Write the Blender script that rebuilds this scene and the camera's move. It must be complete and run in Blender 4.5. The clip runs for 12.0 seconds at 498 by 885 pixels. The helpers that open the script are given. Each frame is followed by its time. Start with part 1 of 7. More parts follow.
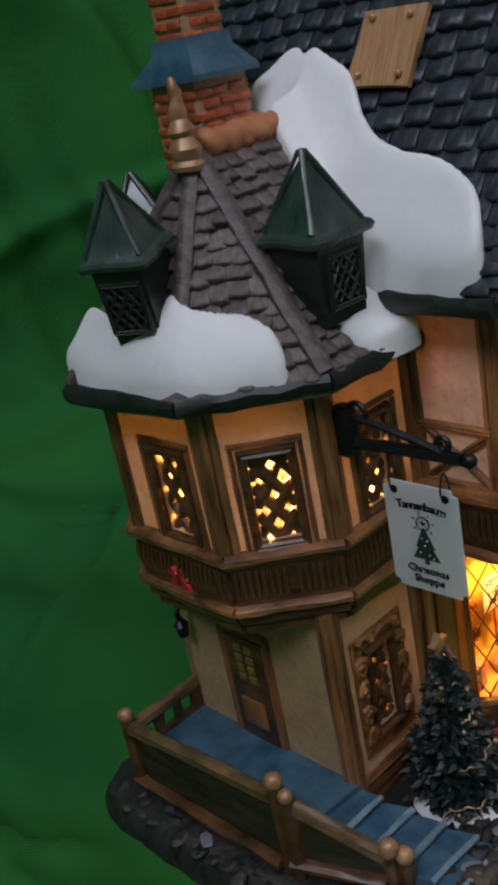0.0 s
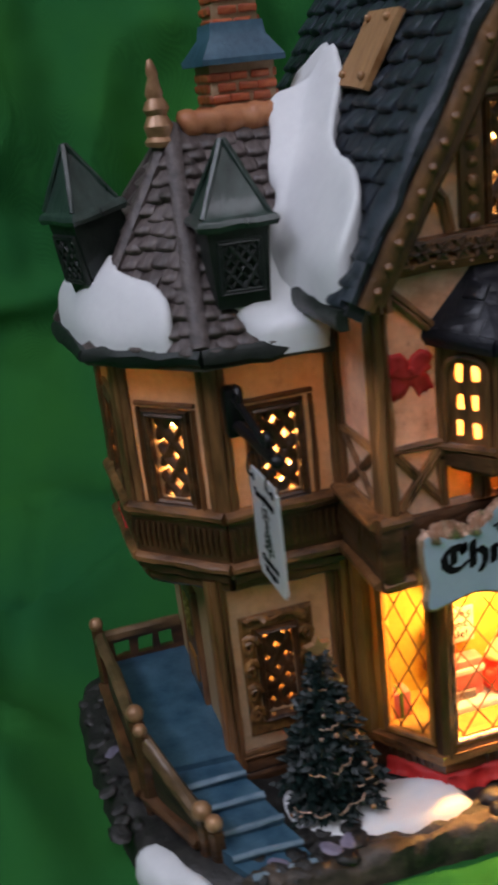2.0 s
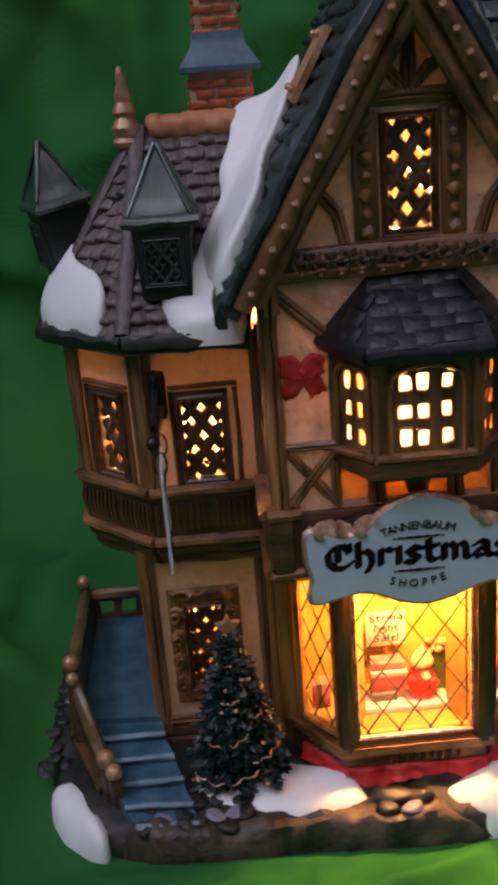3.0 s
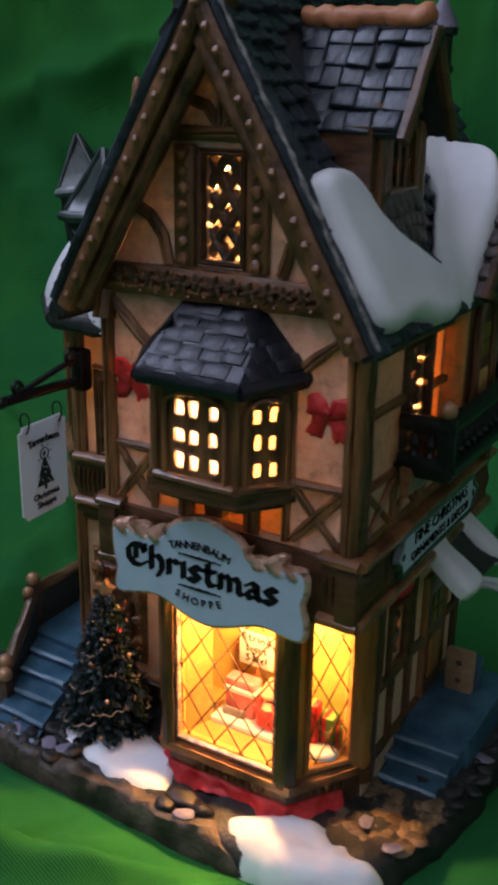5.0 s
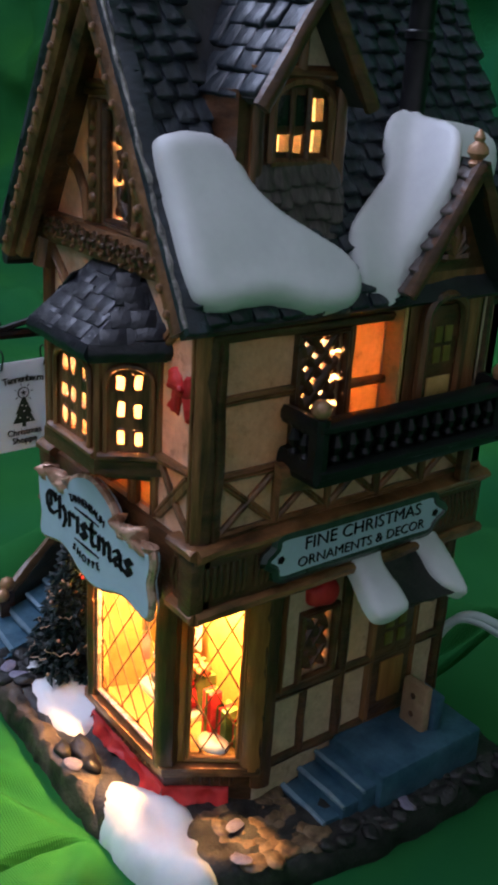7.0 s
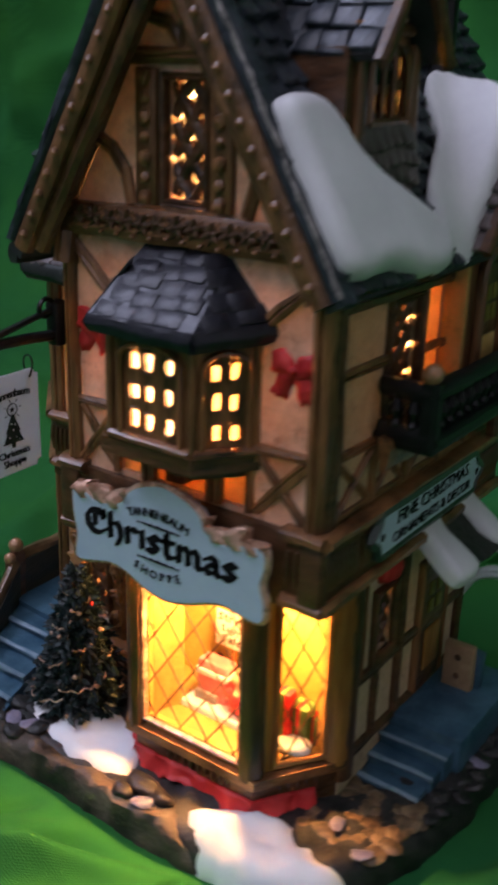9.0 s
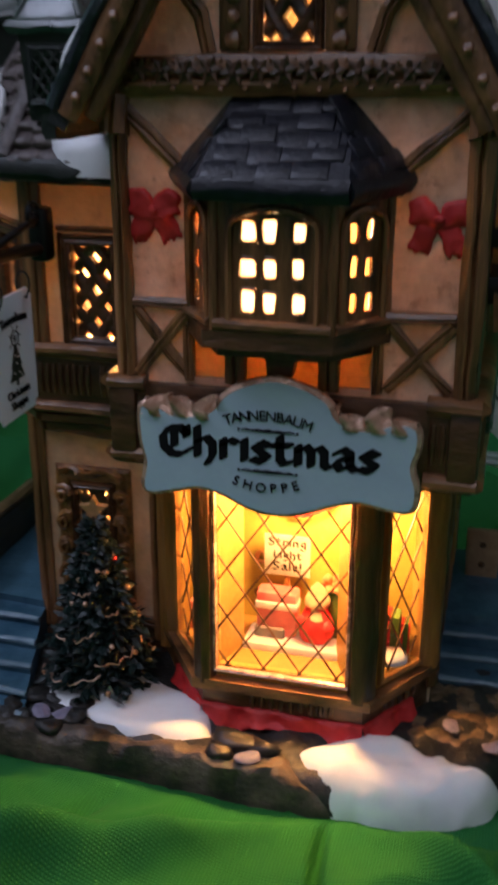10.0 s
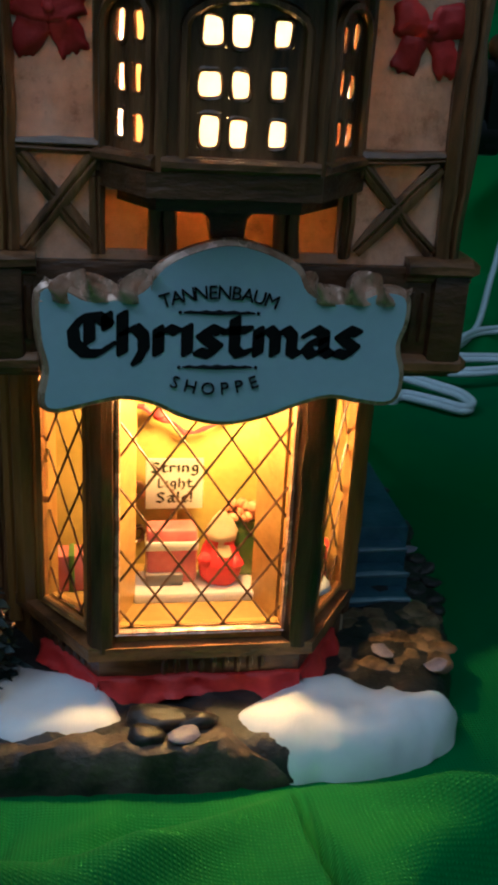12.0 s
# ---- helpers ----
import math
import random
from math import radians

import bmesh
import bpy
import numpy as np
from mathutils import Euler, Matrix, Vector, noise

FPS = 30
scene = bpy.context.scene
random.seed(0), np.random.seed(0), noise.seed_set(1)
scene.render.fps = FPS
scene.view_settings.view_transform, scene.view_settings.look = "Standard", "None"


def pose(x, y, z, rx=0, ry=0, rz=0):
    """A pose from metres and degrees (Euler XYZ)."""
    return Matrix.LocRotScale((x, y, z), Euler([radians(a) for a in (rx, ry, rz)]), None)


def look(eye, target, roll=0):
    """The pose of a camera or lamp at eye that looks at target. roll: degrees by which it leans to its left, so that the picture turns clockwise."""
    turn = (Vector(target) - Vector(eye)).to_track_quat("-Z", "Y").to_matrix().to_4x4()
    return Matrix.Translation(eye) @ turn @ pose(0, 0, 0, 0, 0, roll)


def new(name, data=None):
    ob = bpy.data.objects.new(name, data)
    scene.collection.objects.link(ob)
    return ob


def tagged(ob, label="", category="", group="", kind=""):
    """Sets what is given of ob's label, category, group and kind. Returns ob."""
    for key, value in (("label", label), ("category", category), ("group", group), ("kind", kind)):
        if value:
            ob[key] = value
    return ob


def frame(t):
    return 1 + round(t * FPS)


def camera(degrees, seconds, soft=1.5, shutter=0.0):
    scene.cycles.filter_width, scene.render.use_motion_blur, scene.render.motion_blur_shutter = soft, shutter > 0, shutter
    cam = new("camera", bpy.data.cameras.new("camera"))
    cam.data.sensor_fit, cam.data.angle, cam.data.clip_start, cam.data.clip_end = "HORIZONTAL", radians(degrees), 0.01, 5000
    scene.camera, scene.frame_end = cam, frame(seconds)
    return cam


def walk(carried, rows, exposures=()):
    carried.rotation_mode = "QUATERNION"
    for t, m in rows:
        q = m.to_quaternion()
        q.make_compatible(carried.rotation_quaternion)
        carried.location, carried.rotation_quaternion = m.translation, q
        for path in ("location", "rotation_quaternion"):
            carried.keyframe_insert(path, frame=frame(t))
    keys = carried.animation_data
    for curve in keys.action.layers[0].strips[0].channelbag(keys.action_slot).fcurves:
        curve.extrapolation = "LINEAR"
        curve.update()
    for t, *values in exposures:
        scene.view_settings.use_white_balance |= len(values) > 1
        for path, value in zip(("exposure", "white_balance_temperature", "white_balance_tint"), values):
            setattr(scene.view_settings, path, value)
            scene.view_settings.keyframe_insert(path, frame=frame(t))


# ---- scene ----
cam = camera(27.82, 12.0, soft=3.6, shutter=0.6)
CM = 0.01
PATH = [  # seconds, eye, target (centimetres), roll
    (0, (-21.35, -12.78, 20.91), (-9.35, 1.23, 13.18), -11.35),
    (0.5, (-20.36, -13.35, 20.72), (-9.14, 1.36, 13.13), -10.58),
    (1, (-17.84, -15.80, 19.96), (-8.58, 0.38, 12.72), -9.50),
    (1.5, (-14.96, -17.93, 19.75), (-7.90, -0.61, 12.66), -8.09),
    (2, (-11.26, -20.32, 19.45), (-6.69, -2.12, 12.55), -6.58),
    (2.5, (-7.47, -22.10, 19.23), (-4.97, -3.44, 12.48), -5.72),
    (2.7, (-6.38, -22.75, 19.29), (-4.64, -4.01, 12.52), -5.39),
    (3.5, (-0.03, -23.14, 19.12), (-2.23, -4.36, 12.58), -3.06),
    (4.3, (6.76, -21.63, 19.26), (0.40, -3.80, 12.79), -0.61),
    (4.5, (8.44, -21.24, 19.35), (1.32, -3.72, 12.84), -0.30),
    (5, (12.58, -19.90, 19.79), (2.92, -3.72, 13.08), 0.86),
    (5.5, (16.28, -17.96, 20.10), (4.93, -3.02, 13.18), 1.67),
    (6, (18.29, -16.05, 19.90), (5.61, -2.28, 12.85), 2.27),
    (6.5, (19.49, -13.73, 19.92), (5.53, -1.35, 12.72), 2.93),
    (6.7, (19.68, -12.79, 19.86), (5.39, -0.86, 12.56), 3.23),
    (7.1, (20.31, -11.62, 19.86), (5.48, -0.37, 12.44), 3.57),
    (7.5, (20.94, -10.67, 19.88), (5.72, 0.02, 12.32), 3.86),
    (7.9, (21.08, -10.45, 19.90), (5.84, 0.13, 12.26), 3.96),
    (8.3, (20.25, -11.46, 19.90), (5.59, -0.18, 12.30), 3.72),
    (8.5, (19.03, -12.95, 19.89), (5.15, -0.66, 12.39), 3.34),
    (9, (13.59, -16.95, 18.63), (2.81, -1.65, 11.59), 1.66),
    (9.5, (8.44, -18.53, 17.16), (0.33, -1.61, 10.24), 0.32),
    (10, (4.47, -19.51, 15.43), (-0.30, -1.36, 8.50), 0.02),
    (10.5, (0.87, -19.10, 14.29), (-0.79, -0.46, 7.24), -0.61),
    (11, (-1.03, -17.84, 13.07), (-0.74, 0.85, 5.97), -0.57),
    (11.5, (-0.99, -16.33, 12.78), (0.42, 2.09, 5.11), 0.43),
    (12, (-1.85, -16.02, 12.75), (1.19, 2.22, 5.14), 3.25),
]
EXPOSURES = [(0.0, -0.05, 7100, 22), (1.0, 0.0, 7150, 24), (2.0, 0.05, 6950, 26), (2.5, -0.12, 6950, 36), (4.5, -0.12, 6350, 32), (5.5, 0.06, 6100, 28), (6.5, 0.40, 6000, 28), (8.5, 0.4, 6100, 26), (9.0, 0.2, 6450, 34), (9.5, -0.12, 6450, 43), (10.0, -0.45, 6300, 28), (10.5, -0.42, 6250, 26), (11.0, -0.9, 5400, 0), (12.0, -0.95, 5050, 1)]
walk(cam, [(t, look(Vector(e) * CM, Vector(a) * CM, r)) for t, e, a, r in PATH], EXPOSURES)

# ---- light ----
world = bpy.data.worlds.new("room_air")
scene.world = world
world.use_nodes = True
world.node_tree.nodes["Background"].inputs[0].default_value = (0.55, 0.65, 0.8, 1)
world.node_tree.nodes["Background"].inputs[1].default_value = 0.02


def lamp(name, kind, place, power, color, size, target=None):
    data = bpy.data.lights.new(name, kind)
    data.energy, data.color = power, color
    if kind == "AREA":
        data.shape, data.size = "SQUARE", size * CM
    else:
        data.shadow_soft_size = size * CM
    ob = new(name, data)
    place = Vector(place) * CM
    ob.matrix_basis = look(place, Vector(target) * CM) if target else Matrix.Translation(place)
    return ob


WARM = (1.0, 0.51, 0.13)
lamp("room_lamp", "AREA", (-10, -128, 190), 16.5, (0.77, 0.87, 1.0), 150, (-2, 3, 9))
# cool light from the upper left; the window it belongs to is assumed
lamp("window_daylight", "AREA", (-119, -40, 175), 30.0, (0.68, 0.82, 1.0), 96, (0, -40, 175))
lamp("display_bulb", "POINT", (0.7, 1.25, 6.65), 0.6, WARM, 0.42)
lamp("upper_bulb", "POINT", (0.15, 1.2, 12.1), 1.5, WARM, 0.2)
lamp("oriel_bulb", "POINT", (0.16, -0.98, 11.95), 2.5, (1.0, 0.77, 0.48), 0.06)
# added point lights, no bulbs of their own, so the other windows glow
lamp("attic_bulb", "POINT", (0.3, 2.6, 16.4), 0.4, WARM, 0.35)
lamp("turret_bulb", "POINT", (-6.1, 5.1, 10.4), 0.9, WARM, 0.7)
lamp("hall_bulb", "POINT", (-4.9, 5.0, 4.6), 0.25, WARM, 0.35)
lamp("dormer_bulb", "POINT", (2.7, 1.85, 18.3), 0.06, WARM, 0.2)
lamp("landing_bulb", "POINT", (1.6, 5.4, 12.0), 0.2, WARM, 0.2)
lamp("back_bulb", "POINT", (0.9, 5.6, 4.8), 0.3, WARM, 0.35)


# ---- materials ----
def material(name):
    m = bpy.data.materials.new(name)
    m.use_nodes = True
    nt = m.node_tree
    return m, nt, nt.nodes, nt.links, nt.nodes["Principled BSDF"]


def paint(name, c1, c2, rough=0.45, big=120.0, fine=900.0, bump=0.15, stretch=(1, 1, 1), metal=0.0, coat=0.0, glow_through=0.0, vary=0.12, spec=0.5, wash=0.0):
    """Painted porcelain: two-scale colour, fine relief, optional light coming through the thin shell."""
    m, nt, nodes, links, p = material(name)
    tc = nodes.new("ShaderNodeTexCoord")
    mp = nodes.new("ShaderNodeMapping")
    mp.inputs["Scale"].default_value = stretch
    links.new(tc.outputs["Object"], mp.inputs["Vector"])
    n1 = nodes.new("ShaderNodeTexNoise")
    n1.inputs["Scale"].default_value, n1.inputs["Detail"].default_value, n1.inputs["Roughness"].default_value = big, 6, 0.62
    n2 = nodes.new("ShaderNodeTexNoise")
    n2.inputs["Scale"].default_value, n2.inputs["Detail"].default_value = fine, 5
    for n in (n1, n2):
        links.new(mp.outputs["Vector"], n.inputs["Vector"])
    ramp = nodes.new("ShaderNodeMapRange")
    ramp.inputs["From Min"].default_value, ramp.inputs["From Max"].default_value = 0.32, 0.68
    links.new(n1.outputs["Fac"], ramp.inputs["Value"])
    mix = nodes.new("ShaderNodeMix")
    mix.data_type = "RGBA"
    mix.inputs["A"].default_value, mix.inputs["B"].default_value = (*c1, 1), (*c2, 1)
    links.new(ramp.outputs["Result"], mix.inputs["Factor"])
    # speckle and a little change from piece to piece
    info = nodes.new("ShaderNodeObjectInfo")
    add = nodes.new("ShaderNodeMath")
    add.operation = "ADD"
    links.new(info.outputs["Random"], add.inputs[0])
    links.new(n2.outputs["Fac"], add.inputs[1])
    span = nodes.new("ShaderNodeMapRange")
    span.inputs["From Min"].default_value, span.inputs["From Max"].default_value = 0.2, 1.8
    span.inputs["To Min"].default_value, span.inputs["To Max"].default_value = 1 - vary * 2, 1 + vary * 2
    links.new(add.outputs[0], span.inputs["Value"])
    hsv = nodes.new("ShaderNodeHueSaturation")
    links.new(span.outputs["Result"], hsv.inputs["Value"])
    color = mix.outputs["Result"]
    if wash:
        # thin brown glaze caught in specks and patches
        n3 = nodes.new("ShaderNodeTexNoise")
        n3.inputs["Scale"].default_value, n3.inputs["Detail"].default_value, n3.inputs["Roughness"].default_value = 240, 8, 0.75
        links.new(tc.outputs["Object"], n3.inputs["Vector"])
        cutoff = nodes.new("ShaderNodeMapRange")
        cutoff.inputs["From Min"].default_value, cutoff.inputs["From Max"].default_value = 0.55, 0.74
        cutoff.inputs["To Max"].default_value = wash
        links.new(n3.outputs["Fac"], cutoff.inputs["Value"])
        stain = nodes.new("ShaderNodeMix")
        stain.data_type = "RGBA"
        stain.inputs["B"].default_value = (0.16, 0.075, 0.03, 1)
        links.new(cutoff.outputs["Result"], stain.inputs["Factor"])
        links.new(color, stain.inputs["A"])
        color = stain.outputs["Result"]
    links.new(color, hsv.inputs["Color"])
    links.new(hsv.outputs["Color"], p.inputs["Base Color"])
    p.inputs["Metallic"].default_value = metal
    p.inputs["Coat Weight"].default_value = coat
    p.inputs["Coat Roughness"].default_value = 0.25
    p.inputs["Specular IOR Level"].default_value = spec
    rr = nodes.new("ShaderNodeMapRange")
    rr.inputs["To Min"].default_value, rr.inputs["To Max"].default_value = max(0.05, rough - 0.1), min(1, rough + 0.12)
    links.new(n1.outputs["Fac"], rr.inputs["Value"])
    links.new(rr.outputs["Result"], p.inputs["Roughness"])
    b = nodes.new("ShaderNodeBump")
    b.inputs["Strength"].default_value, b.inputs["Distance"].default_value = bump, 0.0008
    mixh = nodes.new("ShaderNodeMath")
    mixh.operation = "MULTIPLY_ADD"
    mixh.inputs[1].default_value = 0.5
    links.new(n2.outputs["Fac"], mixh.inputs[0])
    links.new(n1.outputs["Fac"], mixh.inputs[2])
    links.new(mixh.outputs[0], b.inputs["Height"])
    links.new(b.outputs["Normal"], p.inputs["Normal"])
    if glow_through:
        tr = nodes.new("ShaderNodeBsdfTranslucent")
        links.new(hsv.outputs["Color"], tr.inputs["Color"])
        sh = nodes.new("ShaderNodeMixShader")
        sh.inputs[0].default_value = glow_through
        links.new(p.outputs[0], sh.inputs[1])
        links.new(tr.outputs[0], sh.inputs[2])
        links.new(sh.outputs[0], nodes["Material Output"].inputs["Surface"])
    return m


PLASTER = paint("peach_porcelain", (0.50, 0.33, 0.22), (0.78, 0.60, 0.46), 0.45, 110, 500, 0.7, coat=0.15, glow_through=0.09, vary=0.2, wash=0.7)
PEACH = paint("thick_peach_porcelain", (0.58, 0.36, 0.24), (0.74, 0.52, 0.37), 0.5, 110, 500, 0.35, coat=0.1, glow_through=0.04, vary=0.18, wash=0.55)
IVORY = paint("ivory_porcelain", (0.58, 0.43, 0.27), (0.70, 0.55, 0.37), 0.45, 110, 500, 0.6, coat=0.15, glow_through=0.12, vary=0.15, wash=0.4)
GOLDEN = paint("golden_box_paint", (0.24, 0.13, 0.02), (0.36, 0.21, 0.045), 0.45, 200, 800, 0.2)
THIN = paint("thin_amber_porcelain", (0.68, 0.42, 0.11), (0.82, 0.54, 0.20), 0.5, 150, 900, 0.15, glow_through=0.13, wash=0.6)
# ivory porcelain again, darkened to hold the shade under the tower's overhang
SHADED_IVORY = paint("shaded_ivory_porcelain", (0.42, 0.27, 0.13), (0.54, 0.37, 0.20), 0.5, 110, 500, 0.5, coat=0.1, glow_through=0.03, vary=0.18, wash=0.5)
CREAM = paint("cream_porcelain", (0.66, 0.53, 0.35), (0.52, 0.40, 0.25), 0.5, 200, 700, 0.3, glow_through=0.05, vary=0.16, wash=0.6)
TIMBER = paint("brown_timber_paint", (0.034, 0.013, 0.005), (0.42, 0.178, 0.066), 0.36, 220, 800, 1.0, (1, 1, 0.14), coat=0.5)
TIMBER_H = paint("brown_beam_paint", (0.034, 0.013, 0.005), (0.41, 0.175, 0.064), 0.36, 240, 800, 1.0, (0.3, 0.3, 1), coat=0.5)
DARK = paint("dark_brown_paint", (0.026, 0.011, 0.005), (0.17, 0.069, 0.026), 0.36, 260, 900, 0.8, (0.35, 0.35, 1), coat=0.45)
DARK_V = paint("dark_brown_post_paint", (0.026, 0.011, 0.005), (0.16, 0.066, 0.025), 0.36, 240, 900, 0.8, (1, 1, 0.14), coat=0.45)
BARGE = paint("barge_board_paint", (0.028, 0.012, 0.005), (0.27, 0.12, 0.044), 0.36, 150, 800, 0.9, (1, 1, 0.7), coat=0.45)
PALE_EDGE = paint("pale_edge_paint", (0.05, 0.045, 0.045), (0.50, 0.45, 0.42), 0.4, 420, 1200, 0.8, coat=0.3, vary=0.2)
CARVED = paint("carved_red_brown_paint", (0.08, 0.03, 0.009), (0.42, 0.18, 0.05), 0.36, 260, 900, 0.9, coat=0.45, glow_through=0.05)
OAK = paint("golden_oak_paint", (0.22, 0.085, 0.02), (0.45, 0.21, 0.05), 0.4, 240, 900, 0.4, (1, 1, 0.15), coat=0.15, glow_through=0.08)
OAK_THIN = paint("thin_golden_oak_paint", (0.40, 0.20, 0.03), (0.58, 0.33, 0.07), 0.4, 240, 900, 0.4, (1, 1, 0.15), coat=0.15, glow_through=0.22)
SLATE = paint("slate_blue_roof_paint", (0.011, 0.016, 0.023), (0.040, 0.053, 0.070), 0.40, 330, 1100, 0.7, (1, 0.3, 1), coat=0.16, vary=0.22)
SLATE_BASE = paint("roof_shadow_paint", (0.02, 0.022, 0.026), (0.04, 0.042, 0.048), 0.5, 330, 1100, 0.3)
SHINGLE = paint("plum_brown_shingle_paint", (0.06, 0.045, 0.043), (0.18, 0.14, 0.13), 0.45, 420, 1300, 0.7, (1, 0.2, 1), coat=0.08, vary=0.22)
SNOW = paint("glazed_snow", (0.78, 0.79, 0.81), (0.86, 0.87, 0.88), 0.5, 60, 500, 0.08, coat=0.08, vary=0.03)
BRICK = paint("red_brick_paint", (0.36, 0.055, 0.018), (0.52, 0.13, 0.045), 0.36, 400, 1200, 0.4, coat=0.15, vary=0.2)
MORTAR = paint("tan_mortar", (0.33, 0.19, 0.10), (0.42, 0.27, 0.16), 0.6, 300, 1200, 0.3)
TERRA = paint("terracotta_ridge", (0.46, 0.15, 0.06), (0.60, 0.25, 0.11), 0.5, 260, 900, 0.35, coat=0.05)
BLUE = paint("dusty_blue_paint", (0.015, 0.062, 0.105), (0.060, 0.145, 0.205), 0.45, 140, 900, 0.35, coat=0.1)
NOSING = paint("worn_blue_edge_paint", (0.09, 0.17, 0.23), (0.20, 0.29, 0.35), 0.45, 200, 900, 0.3, coat=0.12)
COPPER = paint("green_patina_paint", (0.009, 0.023, 0.019), (0.036, 0.066, 0.055), 0.30, 260, 900, 0.35, (1, 1, 0.25), coat=0.6)
RAIL = paint("worn_bronze_rail_paint", (0.06, 0.036, 0.016), (0.28, 0.16, 0.075), 0.4, 160, 800, 0.5, (0.4, 0.4, 1), metal=0.1, coat=0.15)
COPPER_DARK = paint("dark_green_paint", (0.006, 0.011, 0.009), (0.019, 0.027, 0.022), 0.45, 260, 900, 0.35)
BRONZE = paint("bronze_paint", (0.34, 0.16, 0.075), (0.56, 0.31, 0.16), 0.34, 220, 900, 0.4, metal=0.25, coat=0.3)
GOLD = paint("gilded_copper_paint", (0.42, 0.21, 0.12), (0.82, 0.54, 0.40), 0.26, 200, 900, 0.35, metal=0.35, coat=0.35)
IRON = paint("black_iron", (0.008, 0.008, 0.009), (0.016, 0.016, 0.018), 0.35, 200, 900, 0.1, metal=0.3)
SIGN = paint("pale_blue_enamel", (0.48, 0.62, 0.75), (0.54, 0.68, 0.79), 0.4, 90, 700, 0.08, coat=0.12, vary=0.04)
CARD = paint("white_card", (0.84, 0.86, 0.90), (0.88, 0.90, 0.92), 0.5, 120, 900, 0.05, vary=0.02, glow_through=0.55)
INK = paint("black_ink", (0.006, 0.006, 0.007), (0.011, 0.011, 0.012), 0.8, 200, 900, 0.05, spec=0.15)
PINE = paint("dark_pine_ink", (0.01, 0.028, 0.02), (0.018, 0.04, 0.03), 0.5, 200, 900, 0.05)
RED = paint("ribbon_red_paint", (0.52, 0.014, 0.016), (0.74, 0.045, 0.036), 0.55, 140, 700, 0.35, coat=0.03)
LEAF = paint("dark_tree_paint", (0.002, 0.009, 0.008), (0.008, 0.026, 0.023), 0.46, 260, 900, 0.3, coat=0.08, spec=0.35)
ROCK = paint("dark_rock_paint", (0.007, 0.008, 0.008), (0.042, 0.038, 0.034), 0.5, 160, 700, 0.9, vary=0.3)
LEDGE = paint("mossy_rock_paint", (0.009, 0.010, 0.009), (0.12, 0.085, 0.06), 0.5, 90, 600, 1.0, (1, 1, 1.2), vary=0.3)
COBBLE = paint("brown_cobble_paint", (0.06, 0.036, 0.02), (0.22, 0.14, 0.075), 0.45, 200, 900, 0.6, coat=0.1, vary=0.3)
LILAC = paint("lilac_stone_paint", (0.17, 0.15, 0.21), (0.28, 0.25, 0.33), 0.45, 200, 900, 0.3)
MOSSY = paint("mossy_panel_paint", (0.006, 0.011, 0.008), (0.050, 0.040, 0.018), 0.45, 150, 700, 0.7, (0.4, 0.4, 1.6), coat=0.1)
PANE_DARK = paint("dark_window_paint", (0.010, 0.012, 0.010), (0.022, 0.022, 0.018), 0.25, 260, 900, 0.2)
YELLOW = paint("olive_yellow_pane_paint", (0.16, 0.13, 0.02), (0.24, 0.20, 0.04), 0.4, 260, 900, 0.2)
PINK = paint("pink_gift_wrap", (0.50, 0.10, 0.11), (0.62, 0.20, 0.20), 0.4, 200, 900, 0.1)
GREY = paint("grey_box_paint", (0.10, 0.085, 0.10), (0.16, 0.13, 0.14), 0.5, 200, 900, 0.1)
GREEN_BOX = paint("green_gift_wrap", (0.05, 0.12, 0.02), (0.10, 0.20, 0.04), 0.4, 200, 900, 0.1)
BACKING = paint("cream_yellow_backing", (0.34, 0.25, 0.032), (0.46, 0.355, 0.07), 0.6, 70, 900, 0.08, vary=0.16)
DISPLAY_FLOOR = paint("golden_display_floor", (0.24, 0.14, 0.02), (0.36, 0.22, 0.045), 0.5, 120, 900, 0.15)
NAVY = paint("navy_glaze", (0.005, 0.006, 0.010), (0.014, 0.015, 0.024), 0.35, 330, 1100, 0.5, coat=0.14, vary=0.15)
# same plastic as FROST, tinted amber so the oriel's sides look less lit
DIM_FROST = paint("dimmed_frosted_plastic", (0.76, 0.58, 0.36), (0.84, 0.66, 0.44), 0.4, 220, 900, 0.05, glow_through=0.6, vary=0.05)
FROST = paint("frosted_plastic", (0.82, 0.78, 0.70), (0.90, 0.87, 0.80), 0.4, 220, 900, 0.05, glow_through=0.75, vary=0.05)
INSIDE = paint("bare_porcelain", (0.75, 0.72, 0.66), (0.80, 0.77, 0.70), 0.6, 160, 900, 0.08)
CORD = paint("pale_cord_plastic", (0.55, 0.62, 0.66), (0.60, 0.67, 0.70), 0.35, 160, 900, 0.03)
WALLPAINT = paint("warm_grey_room_paint", (0.42, 0.39, 0.34), (0.48, 0.45, 0.40), 0.8, 2, 60, 0.05)


